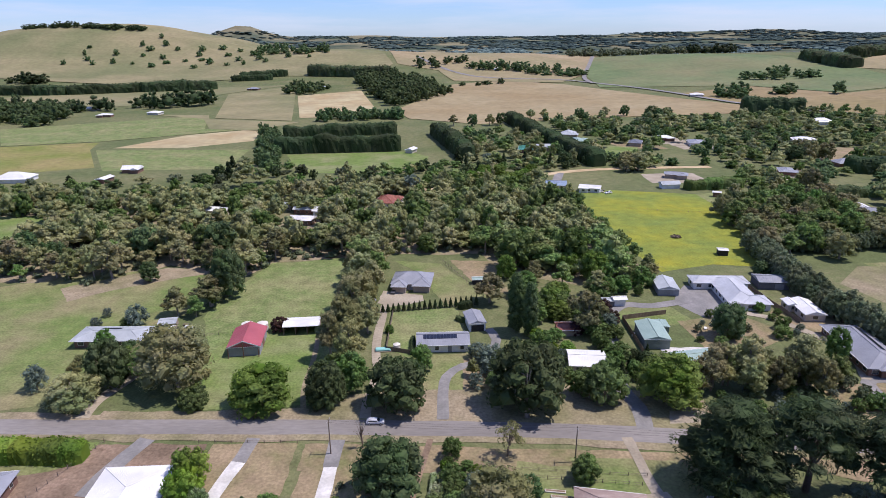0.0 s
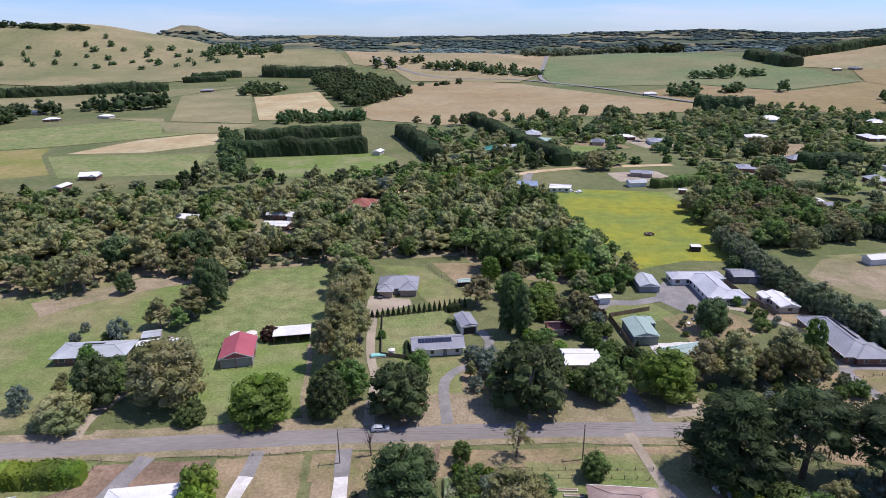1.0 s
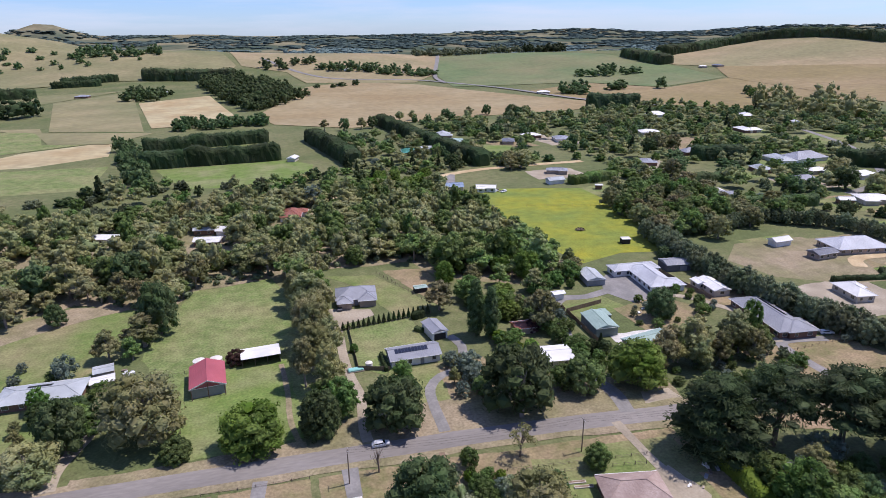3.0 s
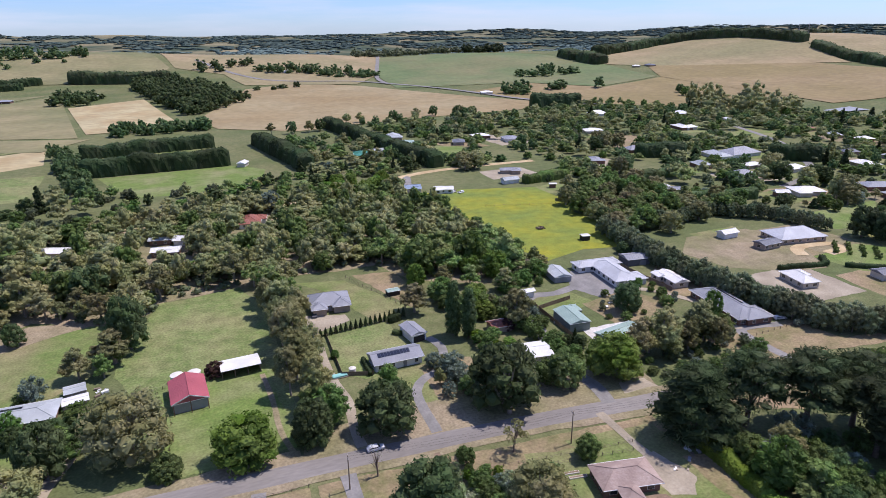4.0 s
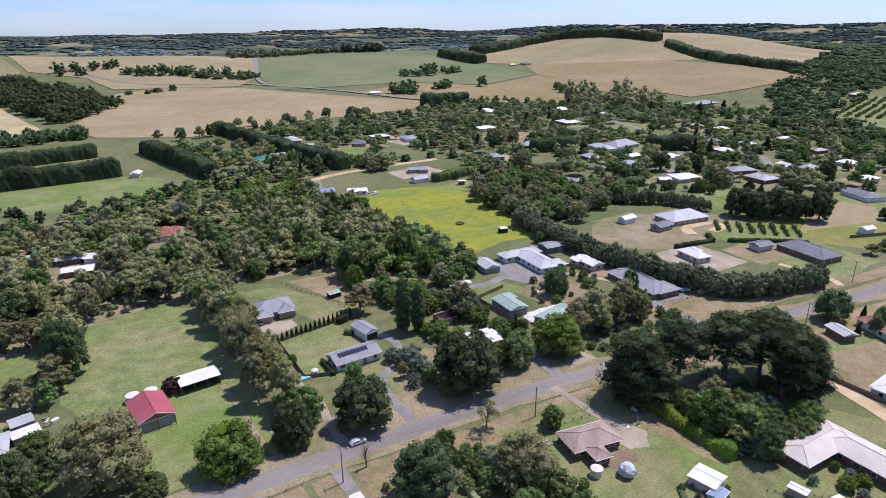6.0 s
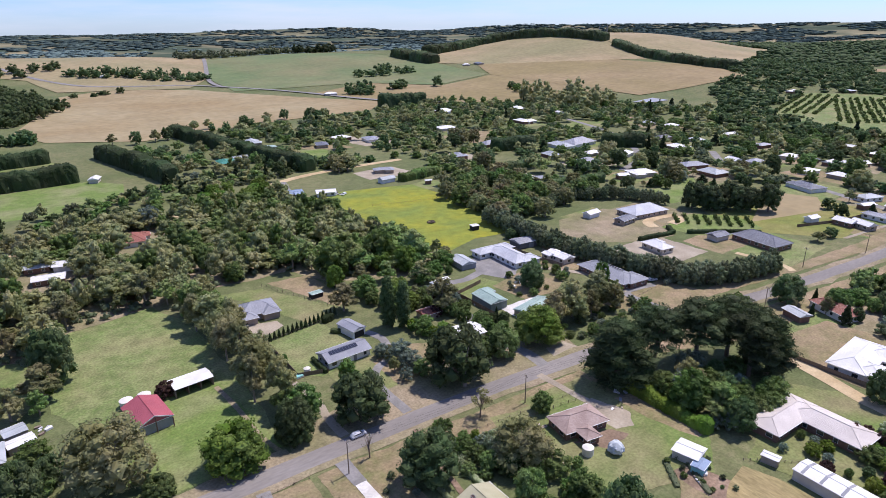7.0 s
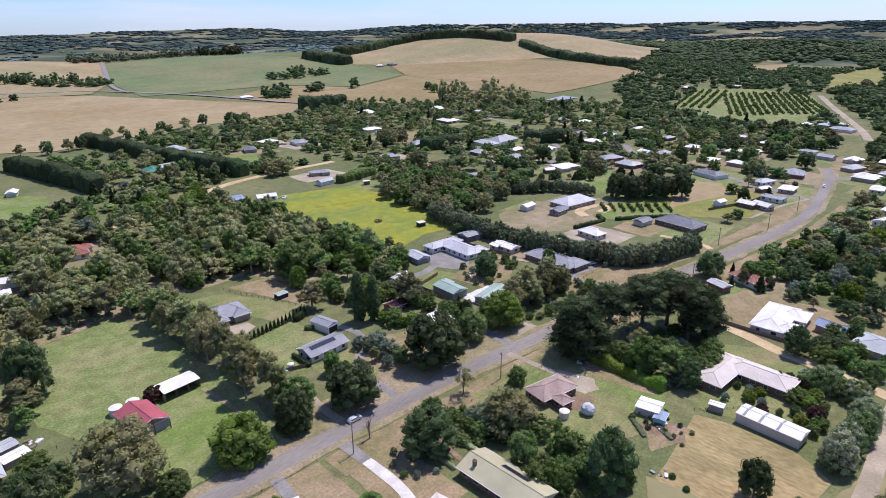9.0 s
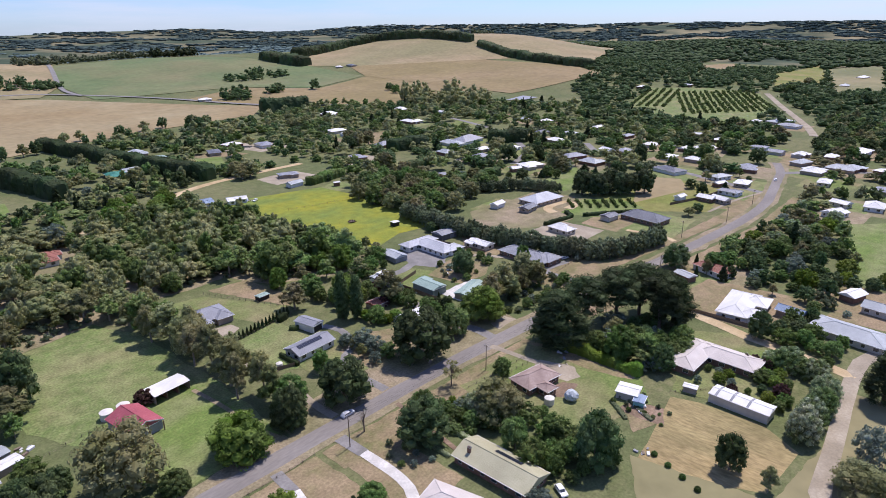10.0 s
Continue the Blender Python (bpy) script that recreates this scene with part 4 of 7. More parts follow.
W = {
    "brick": mat("brown_brick", (0.20, 0.115, 0.085), (0.26, 0.155, 0.115), 3.0, bump=0.4, c=(0.17, 0.10, 0.075), big=0.4),
    "cream": mat("cream_wall", (0.52, 0.47, 0.40), (0.58, 0.53, 0.46), 0.8, c=(0.47, 0.42, 0.35), big=0.3),
    "white": mat("white_wall", (0.70, 0.69, 0.66), (0.76, 0.75, 0.72), 0.8, c=(0.62, 0.61, 0.58), big=0.3),
    "grey": mat("grey_wall", (0.30, 0.30, 0.31), (0.36, 0.36, 0.37), 0.8, c=(0.26, 0.26, 0.27), big=0.3),
    "tan": mat("tan_wall", (0.36, 0.29, 0.23), (0.42, 0.345, 0.28), 1.5, c=(0.31, 0.25, 0.20), big=0.3),
    "green": mat("grey_green_wall", (0.20, 0.24, 0.21), (0.25, 0.29, 0.255), 0.8, c=(0.17, 0.205, 0.18), big=0.3),
    "dark": mat("dark_wall", (0.10, 0.10, 0.11), (0.14, 0.14, 0.15), 0.8),
    "frame": mat("window_frame", (0.68, 0.67, 0.64), (0.74, 0.73, 0.70), 1.0, 0.5),
    "door": mat("roller_door", (0.22, 0.22, 0.23), (0.27, 0.27, 0.28), 0.8, 0.6),
    # near-black colour painted for the shade inside open buildings
    "shade": mat("painted_interior_shade", (0.035, 0.032, 0.03), (0.055, 0.05, 0.045), 1.0),
    "glass": mat("window_glass", (0.030, 0.036, 0.042), (0.045, 0.052, 0.060), 0.5, 0.06, spec=0.8),
    "solar": mat("solar_cell", (0.020, 0.024, 0.040), (0.030, 0.034, 0.052), 0.5, 0.12, spec=0.7),
    "plastic": mat("tank_plastic", (0.62, 0.58, 0.50), (0.70, 0.66, 0.58), 0.5, 0.5),
    "chrome": mat("steel", (0.45, 0.45, 0.46), (0.52, 0.52, 0.53), 2.0, 0.35, metal=0.8),
    "silver": mat("silver_paint", (0.55, 0.55, 0.56), (0.60, 0.60, 0.61), 0.5, 0.25, spec=0.6),
    "white_paint": mat("white_paint", (0.78, 0.78, 0.77), (0.82, 0.82, 0.81), 0.5, 0.25, spec=0.6),
    "rubber": mat("rubber", (0.03, 0.03, 0.03), (0.045, 0.045, 0.045), 2.0),
    "yellow": mat("yellow_paint", (0.65, 0.45, 0.03), (0.70, 0.50, 0.05), 1.0, 0.4),
    "aqua": mat("aqua_sheet", (0.22, 0.48, 0.44), (0.28, 0.55, 0.50), 0.6, 0.5),
    "netting": mat("netting", (0.42, 0.45, 0.46), (0.52, 0.55, 0.56), 1.2),
}

def hip(w, d, h, pitch, e, gable=False, ox=0.0, oy=0.0, bm=None):
    """A roof over a wing w by d whose eaves stand at h; the ridge runs along the longer side."""
    bm = bm or bmesh.new()
    a, b = w / 2 + e, d / 2 + e
    t = math.tan(radians(pitch))
    z0, f = h - 0.05, 0.16
    swap = b > a
    if swap:
        a, b = b, a
    zr = z0 + f + b * t
    k = a if gable else a - b
    k = max(k, 0.05)
    pts = [(-a, -b, z0), (a, -b, z0), (a, b, z0), (-a, b, z0), (-a, -b, z0 + f), (a, -b, z0 + f), (a, b, z0 + f), (-a, b, z0 + f), (-k, 0, zr), (k, 0, zr)]
    if swap:
        pts = [(-y, x, z) for x, y, z in pts]
    pts = [(x + ox, y + oy, z) for x, y, z in pts]
    poly_bm(pts, [(3, 2, 1, 0), (0, 1, 5, 4), (1, 2, 6, 5), (2, 3, 7, 6), (3, 0, 4, 7), (4, 5, 9, 8), (6, 7, 8, 9), (5, 6, 9), (7, 4, 8)], bm)
    return bm, pts[8], pts[9], [pts[i] for i in (4, 5, 6, 7)]

def house(name, label, x, y, a, wings, roof, wall, h=2.7, pitch=22, e=0.55, gable=False, windows=True, chimney=None, solar=None, door=None, category="house", caps=True):
    """wings: (centre x, centre y, width, depth) in the house's own axes. Walls, hipped or gabled roof with caps and gutters, windows and doors."""
    ob = base(name, x, y, a)
    for ox, oy, w, d in wings:
        rise = (min(w, d) / 2) * math.tan(radians(pitch))
        if gable:
            p, q = w / 2, d / 2
            if w >= d:
                prof = [(-q, 0), (q, 0), (q, h), (0, h + rise), (-q, h)]
                vs = [(ox + s * p, oy + u, z) for s in (-1, 1) for u, z in prof]
            else:
                prof = [(-p, 0), (p, 0), (p, h), (0, h + rise), (-p, h)]
                vs = [(ox - u, oy + s * q, z) for s in (-1, 1) for u, z in prof]
            part("wall", poly_bm(vs, [(4, 3, 2, 1, 0), (5, 6, 7, 8, 9)] + [(i, (i + 1) % 5, 5 + (i + 1) % 5, 5 + i) for i in range(5)]), wall, ob)
        else:
            part("wall", box_bm(ox - w / 2, oy - d / 2, 0, ox + w / 2, oy + d / 2, h), wall, ob)
        bm, r0, r1, corners = hip(w, d, h, pitch, e, gable, ox, oy)
        rf = part("roof", bm, roof, ob)
        cap = cyl_bm((r0[0], r0[1], r0[2] + 0.03), (r1[0] + 0.01, r1[1], r1[2] + 0.03), 0.11, 0.11, 6)
        part("ridge_cap", cap, roof, rf)
        if not gable and caps:
            for i, c in enumerate(corners):
                tgt = min((r0, r1), key=lambda r: (r[0] - c[0]) ** 2 + (r[1] - c[1]) ** 2)
                part("hip_cap", cyl_bm((c[0], c[1], c[2] + 0.02), (tgt[0], tgt[1], tgt[2] + 0.03), 0.09, 0.09, 5), roof, rf)
        for sx, sy in ((0, -1), (0, 1)):
            gy = oy + sy * (d / 2 + e + 0.05)
            part("gutter", box_bm(ox - w / 2 - e, gy - 0.06, h - 0.02, ox + w / 2 + e, gy + 0.06, h + 0.12), W["frame"], ob)
        if windows:
            for axis, sign in ((0, -1), (0, 1), (1, -1), (1, 1)):
                length, off = (w, d / 2) if axis == 0 else (d, w / 2)
                n = max(1, int(length / 3.6))
                for i in range(n):
                    u = -length / 2 + (i + 0.5) * length / n
                    if door and axis == door[0] and sign == door[1] and abs(u - door[2]) < door[3] / 2 + 0.9:
                        continue
                    ww = 1.7 if i % 2 == 0 else 1.1
                    def bx(g, z0, z1, t0, t1):
                        lo, hi = off + t0, off + t1
                        lo, hi = (lo, hi) if sign > 0 else (-hi, -lo)
                        return box_bm(ox + u - g, oy + lo, z0, ox + u + g, oy + hi, z1) if axis == 0 else box_bm(ox + lo, oy + u - g, z0, ox + hi, oy + u + g, z1)
                    win = part("window", bx(ww / 2 + 0.08, 0.82, 2.18, -0.05, 0.04), W["frame"], ob)
                    part("pane", bx(ww / 2, 0.9, 2.1, 0.0, 0.055), W["glass"], win, "dark glass pane")
    if door:
        axis, sign, u, wd = door[:4]
        ox, oy, w, d = wings[0]
        off = d / 2 if axis == 0 else w / 2
        lo, hi = (off - 0.05, off + 0.05) if sign > 0 else (-off - 0.05, -off + 0.05)
        b = (ox + u - wd / 2, oy + lo, 0.02, ox + u + wd / 2, oy + hi, 2.3) if axis == 0 else (ox + lo, oy + u - wd / 2, 0.02, ox + hi, oy + u + wd / 2, 2.3)
        part("door", box_bm(*b), door[4] if len(door) > 4 else W["door"], ob)
    if chimney:
        cx, cy, ch = chimney
        c = part("chimney", box_bm(cx - 0.45, cy - 0.35, h, cx + 0.45, cy + 0.35, ch), W["brick"], ob, "brown brick chimney")
        part("chimney_cap", box_bm(cx - 0.52, cy - 0.42, ch - 0.15, cx + 0.52, cy + 0.42, ch), W["grey"], c)
    if solar:
        ox, oy, w, d = wings[solar[0]]
        t = math.tan(radians(pitch))
        for i in range(solar[1]):
            for j in range(solar[2]):
                px, py = solar[3] + i * 1.05, solar[4] + j * 1.7
                zz = h + 0.11 + (d / 2 + e - abs(py)) * t + 0.1
                s = 1 if py < 0 else -1
                bm = bmesh.new()
                vs = [(ox + px + u * 0.48, oy + py + v * 0.8, zz + s * v * 0.8 * t + q) for q in (0, 0.05) for u, v in ((-1, -1), (1, -1), (1, 1), (-1, 1))]
                poly_bm(vs, [(3, 2, 1, 0), (4, 5, 6, 7), (0, 1, 5, 4), (1, 2, 6, 5), (2, 3, 7, 6), (3, 0, 4, 7)], bm)
                part("solar_panel", bm, W["solar"], ob, "dark blue panel used for solar and skylights")
    return tagged(ob, label, category)

def carport(name, label, x, y, a, w, d, h, roof, pitch=8, back=True, bays=3, category="carport"):
    """An open-fronted shed on posts."""
    ob = base(name, x, y, a)
    rise = d * math.tan(radians(pitch)) / 2
    t = 0.12
    vs = [(sx * (w / 2 + 0.3), yy, z) for sx in (-1, 1) for yy, z in ((-d / 2 - 0.3, h), (0, h + rise), (d / 2 + 0.3, h), (d / 2 + 0.3, h + t), (0, h + rise + t), (-d / 2 - 0.3, h + t))]
    part("roof", poly_bm(vs, [(0, 1, 4, 5), (1, 2, 3, 4), (6, 11, 10, 7), (7, 10, 9, 8), (5, 4, 10, 11), (4, 3, 9, 10), (0, 6, 7, 1), (1, 7, 8, 2), (0, 5, 11, 6), (2, 8, 9, 3)]), roof, ob)
    for i in range(bays + 1):
        px = -w / 2 + w * i / bays
        for py in (-d / 2, d / 2):
            part("post", box_bm(px - 0.09, py - 0.09, 0, px + 0.09, py + 0.09, h + 0.05), M["timber"], ob)
        if 0 < i < bays:
            part("partition", box_bm(px - 0.04, -d / 2 + 0.6, 0, px + 0.04, d / 2 - 0.2, h), W["brick"], ob)
    if back:
        # shade under the roof is painted into the rear wall's colour
        part("back_wall", box_bm(-w / 2, d / 2 - 0.18, 0, w / 2, d / 2 - 0.11, h), W["shade"], ob, "rear wall painted dark for the shade")
        for s in (-1, 1):
            part("side_wall", box_bm(s * w / 2 - 0.04, -d / 2 + 0.2, 0, s * w / 2 + 0.04, d / 2 - 0.2, h), W["tan"], ob)
    return tagged(ob, label, category)

def tank(x, y, r, h, label="pale round rainwater tank", m=None):
    ob = base("water_tank", x, y)
    bm = cyl_bm((0, 0, 0), (0, 0, h), r, r, 28)
    part("tank_wall", bm, m or W["plastic"], ob)
    part("tank_lid", cyl_bm((0, 0, h), (0, 0, h + 0.35), r * 1.03, r * 0.25, 28), m or W["plastic"], ob)
    return tagged(ob, label, "water tank")

def car(x, y, a, paint, label, z=0.0):
    """A small estate car: body, glasshouse, windows, wheels, lights."""
    ob = base("car", x, y, a, z)
    prof = [(-2.25, 0.35), (-2.25, 0.85), (-1.2, 0.98), (2.1, 1.0), (2.28, 0.75), (2.28, 0.35)]
    def slab(pts, w0, w1):
        n = len(pts)
        vs = [(px, -w0 if i < n else w1, pz) for i, (px, pz) in enumerate(pts)] + [(px, w1, pz) for px, pz in pts]
        return poly_bm(vs, [tuple(range(n)), tuple(range(2 * n - 1, n - 1, -1))] + [(i, n + i, n + (i + 1) % n, (i + 1) % n) for i in range(n)])
    bm = slab(prof, 0.88, 0.88)
    bmesh.ops.bevel(bm, geom=bm.edges[:], offset=0.07, segments=2, affect="EDGES")
    part("body", bm, paint, ob)
    bm = slab([(-1.1, 0.95), (-0.45, 1.45), (1.6, 1.46), (2.1, 0.97)], 0.76, 0.76)
    bmesh.ops.bevel(bm, geom=bm.edges[:], offset=0.06, segments=2, affect="EDGES")
    cabin = part("cabin", bm, paint, ob)
    for s in (-1, 1):
        part("side_window", box_bm(-0.5, s * 0.765 - 0.012, 1.05, 1.6, s * 0.765 + 0.012, 1.38), W["glass"], cabin)
    part("windscreen", poly_bm([(-1.10, -0.66, 1.02), (-0.52, -0.66, 1.41), (-0.52, 0.66, 1.41), (-1.10, 0.66, 1.02), (-1.06, -0.66, 1.00), (-0.48, -0.66, 1.39), (-0.48, 0.66, 1.39), (-1.06, 0.66, 1.00)], [(3, 2, 1, 0), (4, 5, 6, 7), (0, 1, 5, 4), (2, 3, 7, 6), (1, 2, 6, 5), (3, 0, 4, 7)]), W["glass"], cabin)
    for s in (-1, 1):
        for wx in (-1.4, 1.4):
            wh = part("wheel", cyl_bm((wx, s * 0.74, 0.33), (wx, s * 0.92, 0.33), 0.33, 0.33, 16), W["rubber"], ob)
            part("rim", cyl_bm((wx, s * 0.915, 0.33), (wx, s * 0.94, 0.33), 0.2, 0.2, 12), W["chrome"], wh)
        part("headlight", box_bm(-2.28, s * 0.62 - 0.16, 0.62, -2.22, s * 0.62 + 0.16, 0.78), W["glass"], ob)
    return tagged(ob, label, "car")

def power_pole(x, y, a, h, label="tall timber power pole with a crossarm"):
    ob = base("power_pole", x, y, a)
    part("pole", cyl_bm((0, 0, -0.1), (0, 0, h), 0.17, 0.11, 10), M["timber"], ob)
    arm = part("crossarm", box_bm(-1.0, -0.06, h - 0.55, 1.0, 0.06, h - 0.43), M["timber"], ob)
    for u in (-0.9, -0.35, 0.35, 0.9):
        part("insulator", cyl_bm((u, 0, h - 0.43), (u, 0, h - 0.22), 0.06, 0.04, 8), W["white"], arm)
    return tagged(ob, label, "power pole")

def wire(p, q, sag=0.9):
    cu = bpy.data.curves.new("cable", "CURVE")
    cu.dimensions, cu.bevel_depth = "3D", 0.012
    sp = cu.splines.new("POLY")
    sp.points.add(12)
    for i in range(13):
        f = i / 12
        v = Vector(p).lerp(Vector(q), f)
        sp.points[i].co = (v.x, v.y, v.z - sag * 4 * f * (1 - f), 1)
    cu.materials.append(W["rubber"])
    return tagged(new("power_cable", cu), "thin dark overhead power cable", "cable")

def fence(pts, gap, h, label, m=None, solid=False):
    """Posts with two rails, or a paling fence."""
    m = m or M["timber"]
    ob = base("fence", pts[0][0], pts[0][1])
    post = mesh_cached("fence_post", h, m)
    for (x0, y0), (x1, y1) in zip(pts, pts[1:]):
        d = math.hypot(x1 - x0, y1 - y0)
        a = math.atan2(y1 - y0, x1 - x0)
        k = max(1, int(d / gap))
        for i in range(k + 1):
            shared("post", post, ob, Matrix.Translation((x0 + (x1 - x0) * i / k - pts[0][0], y0 + (y1 - y0) * i / k - pts[0][1], 0)))
        for z in ((0.35, 0.75) if not solid else (0.5,)):
            bm = box_bm(0, -0.02, h * z - (0.015 if not solid else h * 0.47), d, 0.02, h * z + (0.015 if not solid else h * 0.47))
            r = part("rail" if not solid else "panel", bm, m, ob)
            r.matrix_basis = Matrix.Translation((x0 - pts[0][0], y0 - pts[0][1], 0)) @ Matrix.Rotation(a, 4, "Z")
    return tagged(ob, label, "fence")

@lru_cache(None)
def mesh_cached(name, h, m):
    bm = box_bm(-0.06, -0.06, 0, 0.06, 0.06, h)
    me = bpy.data.meshes.new(name)
    bm.to_mesh(me)
    bm.free()
    me.materials.append(m)
    return me

# ---------------------------------------------------------------- buildings round the road
house("shed", "large barn with a bright red gabled steel roof", -62.4, 175.6, 6, [(0, 0, 9.4, 13)], R["red"], W["grey"], 3.2, 22, 0.4, True, False, category="shed", door=(1, 1, 0, 3.4, W["brick"]))
shed_front = bpy.data.objects["shed"]
for u in (-4.5, 0.0, 4.5):
    part("porch_post", box_bm(u - 0.12, -7.6, 0, u + 0.12, -7.36, 3.1 if u else 4.9), W["brick"], shed_front, "red-brown timber post")
for k in (-1, 1):
    part("barge_board", poly_bm([(k * 4.95, -7.02, 3.0), (0, -7.02, 5.05), (0, -6.9, 5.05), (k * 4.95, -6.9, 3.0), (k * 4.95, -7.02, 3.3), (0, -7.02, 5.38), (0, -6.9, 5.38), (k * 4.95, -6.9, 3.3)], [(0, 1, 5, 4), (2, 3, 7, 6), (4, 5, 6, 7), (0, 3, 2, 1), (0, 4, 7, 3), (1, 2, 6, 5)]), W["white"], shed_front, "pale barge board")
carport("carport", "open three-bay carport with a white steel roof", -47.6, 186.4, 5, 11.4, 6.6, 3.0, R["white"], 9)
tank(-65.9, 187.0, 1.9, 2.4)
tank(-61.0, 187.0, 1.9, 2.4)
# the solar argument here makes the roof's skylight strips
house("house", "long low homestead with a weathered zinc roof", -107, 179.6, 0, [(0, 0, 20.5, 8.4)], R["zinc"], W["brick"], 2.7, 14, 1.0, solar=(0, 6, 1, -3.4, 1.9))
house("shed", "small weathered zinc outbuilding", -93.6, 189.8, 12, [(0, 0, 5.5, 4.5)], R["zinc"], W["tan"], 2.2, 8, 0.2, True, False, category="shed")
house("shed", "low white lean-to shed beside the homestead", -92.5, 183.5, 12, [(0, 0, 6.5, 4)], R["white"], W["tan"], 2.1, 6, 0.2, True, False, category="shed")
house("house", "grey hip-roofed brick house on a gravel forecourt", -12.8, 224, -5, [(0, 1, 14.5, 11), (-4.2, -5, 5, 5.5), (4.2, -3, 6, 7)], R["grey"], W["tan"], 2.7, 25, 0.6, door=(0, -1, 0, 1.2))
house("house", "low grey-roofed house with a row of solar panels", -1, 174.3, 2, [(0, 0, 15.4, 7.8)], R["grey"], W["white"], 2.6, 20, 0.6, True, solar=(0, 10, 1, -5.6, -1.1), door=(0, -1, 2, 1.2))
# the open doorway is a panel painted dark as the shade inside
house("garage", "white garage with a grey roof and open door", 9.6, 189, 10, [(0, 0, 5.4, 9.2)], R["grey"], W["white"], 2.9, 16, 0.35, True, False, door=(0, -1, 0, 4.2, W["shade"]), category="garage")
house("house", "house with a white steel roof among trees", 41, 161, -6, [(0, 0, 10, 8.8)], R["white"], W["cream"], 2.7, 12, 0.5, True)
house("shed", "small shed with a rusty red roof", 39.5, 183, 0, [(0, 0, 7, 5.6)], R["rust"], W["tan"], 2.2, 16, 0.3, True, False, category="shed")
house("shed", "large shed with a pale green steel roof", 65.3, 177.4, -3, [(0, 0, 7.8, 12.5)], R["green"], W["green"], 3.3, 14, 0.3, True, False, category="shed", door=(0, -1, 0, 3.2, W["green"]))
house("shed", "pale green roofed lean-to beside the shed", 70.5, 184.5, -3, [(0, 0, 4, 5)], R["green"], W["green"], 2.2, 6, 0.2, True, False, category="shed")
house("shed", "low shed with a pale green steel roof", 74.8, 162.4, 11, [(0, 0, 16, 6)], R["green"], W["tan"], 2.6, 12, 0.5, True, False, category="shed")
house("house", "sprawling house with a pale grey hipped roof", 103, 211, -4, [(0.5, 9.8, 20, 6.8), (2.5, -0.5, 10.5, 23), (6.5, -9, 9, 7)], R["pale"], W["white"], 2.7, 20, 0.6)
house("shed", "zinc-roofed garage beside the asphalt courtyard", 83, 217.5, -6, [(0, 0, 7.4, 11.5)], R["zinc"], W["grey"], 2.6, 16, 0.3, True, False, category="shed", door=(0, -1, 0, 3.2))
house("shed", "small dark hut at the end of the drive", 58, 204, 0, [(0, 0, 4, 3)], R["zinc"], W["dark"], 2.2, 8, 0.2, True, False, category="shed")
house("shed", "dark grey steel shed with a roller door", 124, 220.5, -6, [(0, 0, 11, 8)], R["grey"], W["dark"], 3.0, 14, 0.2, True, False, category="shed", door=(0, -1, 2, 3.2))
house("house", "white-roofed cottage with pale walls", 124, 195.3, -3, [(0, 0, 6.6, 12.5), (-3.4, 4, 4, 5)], R["white"], W["cream"], 2.6, 16, 0.4, True)
house("house", "grey hip-roofed house with solar panels", 125.5, 167, 85, [(0, 0, 27, 11), (-10, -2.5, 9, 10)], R["grey"], W["brick"], 2.7, 20, 0.7, solar=(0, 14, 1, -4.5, -2.6))
# walls painted near-black for the shade within the shelter
house("shed", "tiny white field shelter", 121, 256, -10, [(0, 0, 4, 3.4)], R["white"], W["shade"], 2.4, 8, 0.2, True, False, category="shed")
house("house", "old house with a worn tiled roof", 33, 101.2, -10, [(0, 0, 13.6, 8), (-1.5, -6.2, 4, 4.6)], R["tile"], W["brick"], 2.5, 22, 0.6)
tank(26.2, 91.4, 1.5, 2.2)
house("house", "long house with an olive-green steel roof and solar panels", -8.5, 84.5, 90, [(0, 0, 22.4, 9.6)], R["olive"], W["brick"], 2.6, 20, 0.7, True, solar=(0, 8, 1, -5.0, -2.4), chimney=(8.0, 2.6, 5.4))
house("house", "L-shaped house with a faded cream steel roof", 80, 61.5, -2, [(0, 6.8, 21.5, 8.4), (6, -2.5, 9.6, 20)], R["cream"], W["brick"], 2.7, 17, 0.7)
long_shed = house("shed", "long white corrugated steel shed", 61.6, 46.6, -3, [(0, 0, 6.4, 17)], R["white"], W["cream"], 2.9, 12, 0.2, True, False, category="shed")
for v in (-2.6, 2.2, 6.6):
    for k in (-1, 1):
        z0 = 2.9 + 0.14
        t = math.tan(radians(12))
        vs = [(k * u, v + w, z0 + (3.4 - u) * t + q) for q in (0, 0.03) for u, w in ((0.25, -0.35), (3.2, -0.35), (3.2, 0.35), (0.25, 0.35))]
        part("skylight", poly_bm(vs, [(3, 2, 1, 0), (4, 5, 6, 7), (0, 1, 5, 4), (1, 2, 6, 5), (2, 3, 7, 6), (3, 0, 4, 7)]), W["grey"], long_shed, "grey translucent roof strip")
house("shed", "white-roofed timber garden shed", 46, 75.2, 12, [(0, 0, 6, 6.2)], R["white"], W["cream"], 2.4, 9, 0.3, True, False, category="shed")
house("shed", "small aqua sheet-metal lean-to", 43.8, 70.5, 12, [(0, 0, 4.4, 3.0)], R["blue"], W["aqua"], 2.0, 6, 0.2, True, False, category="shed")
house("shed", "little white garden hut", 60.5, 61.5, 10, [(0, 0, 2.4, 3.8)], R["white"], W["tan"], 2.1, 8, 0.2, True, False, category="shed")
house("house", "large new house with a white hipped roof", 132, 67.5, 4, [(0, 2, 25, 10.5), (-7, -3.5, 9, 8), (6.5, -2.5, 10, 10)], R["white"], W["white"], 2.8, 20, 0.6)
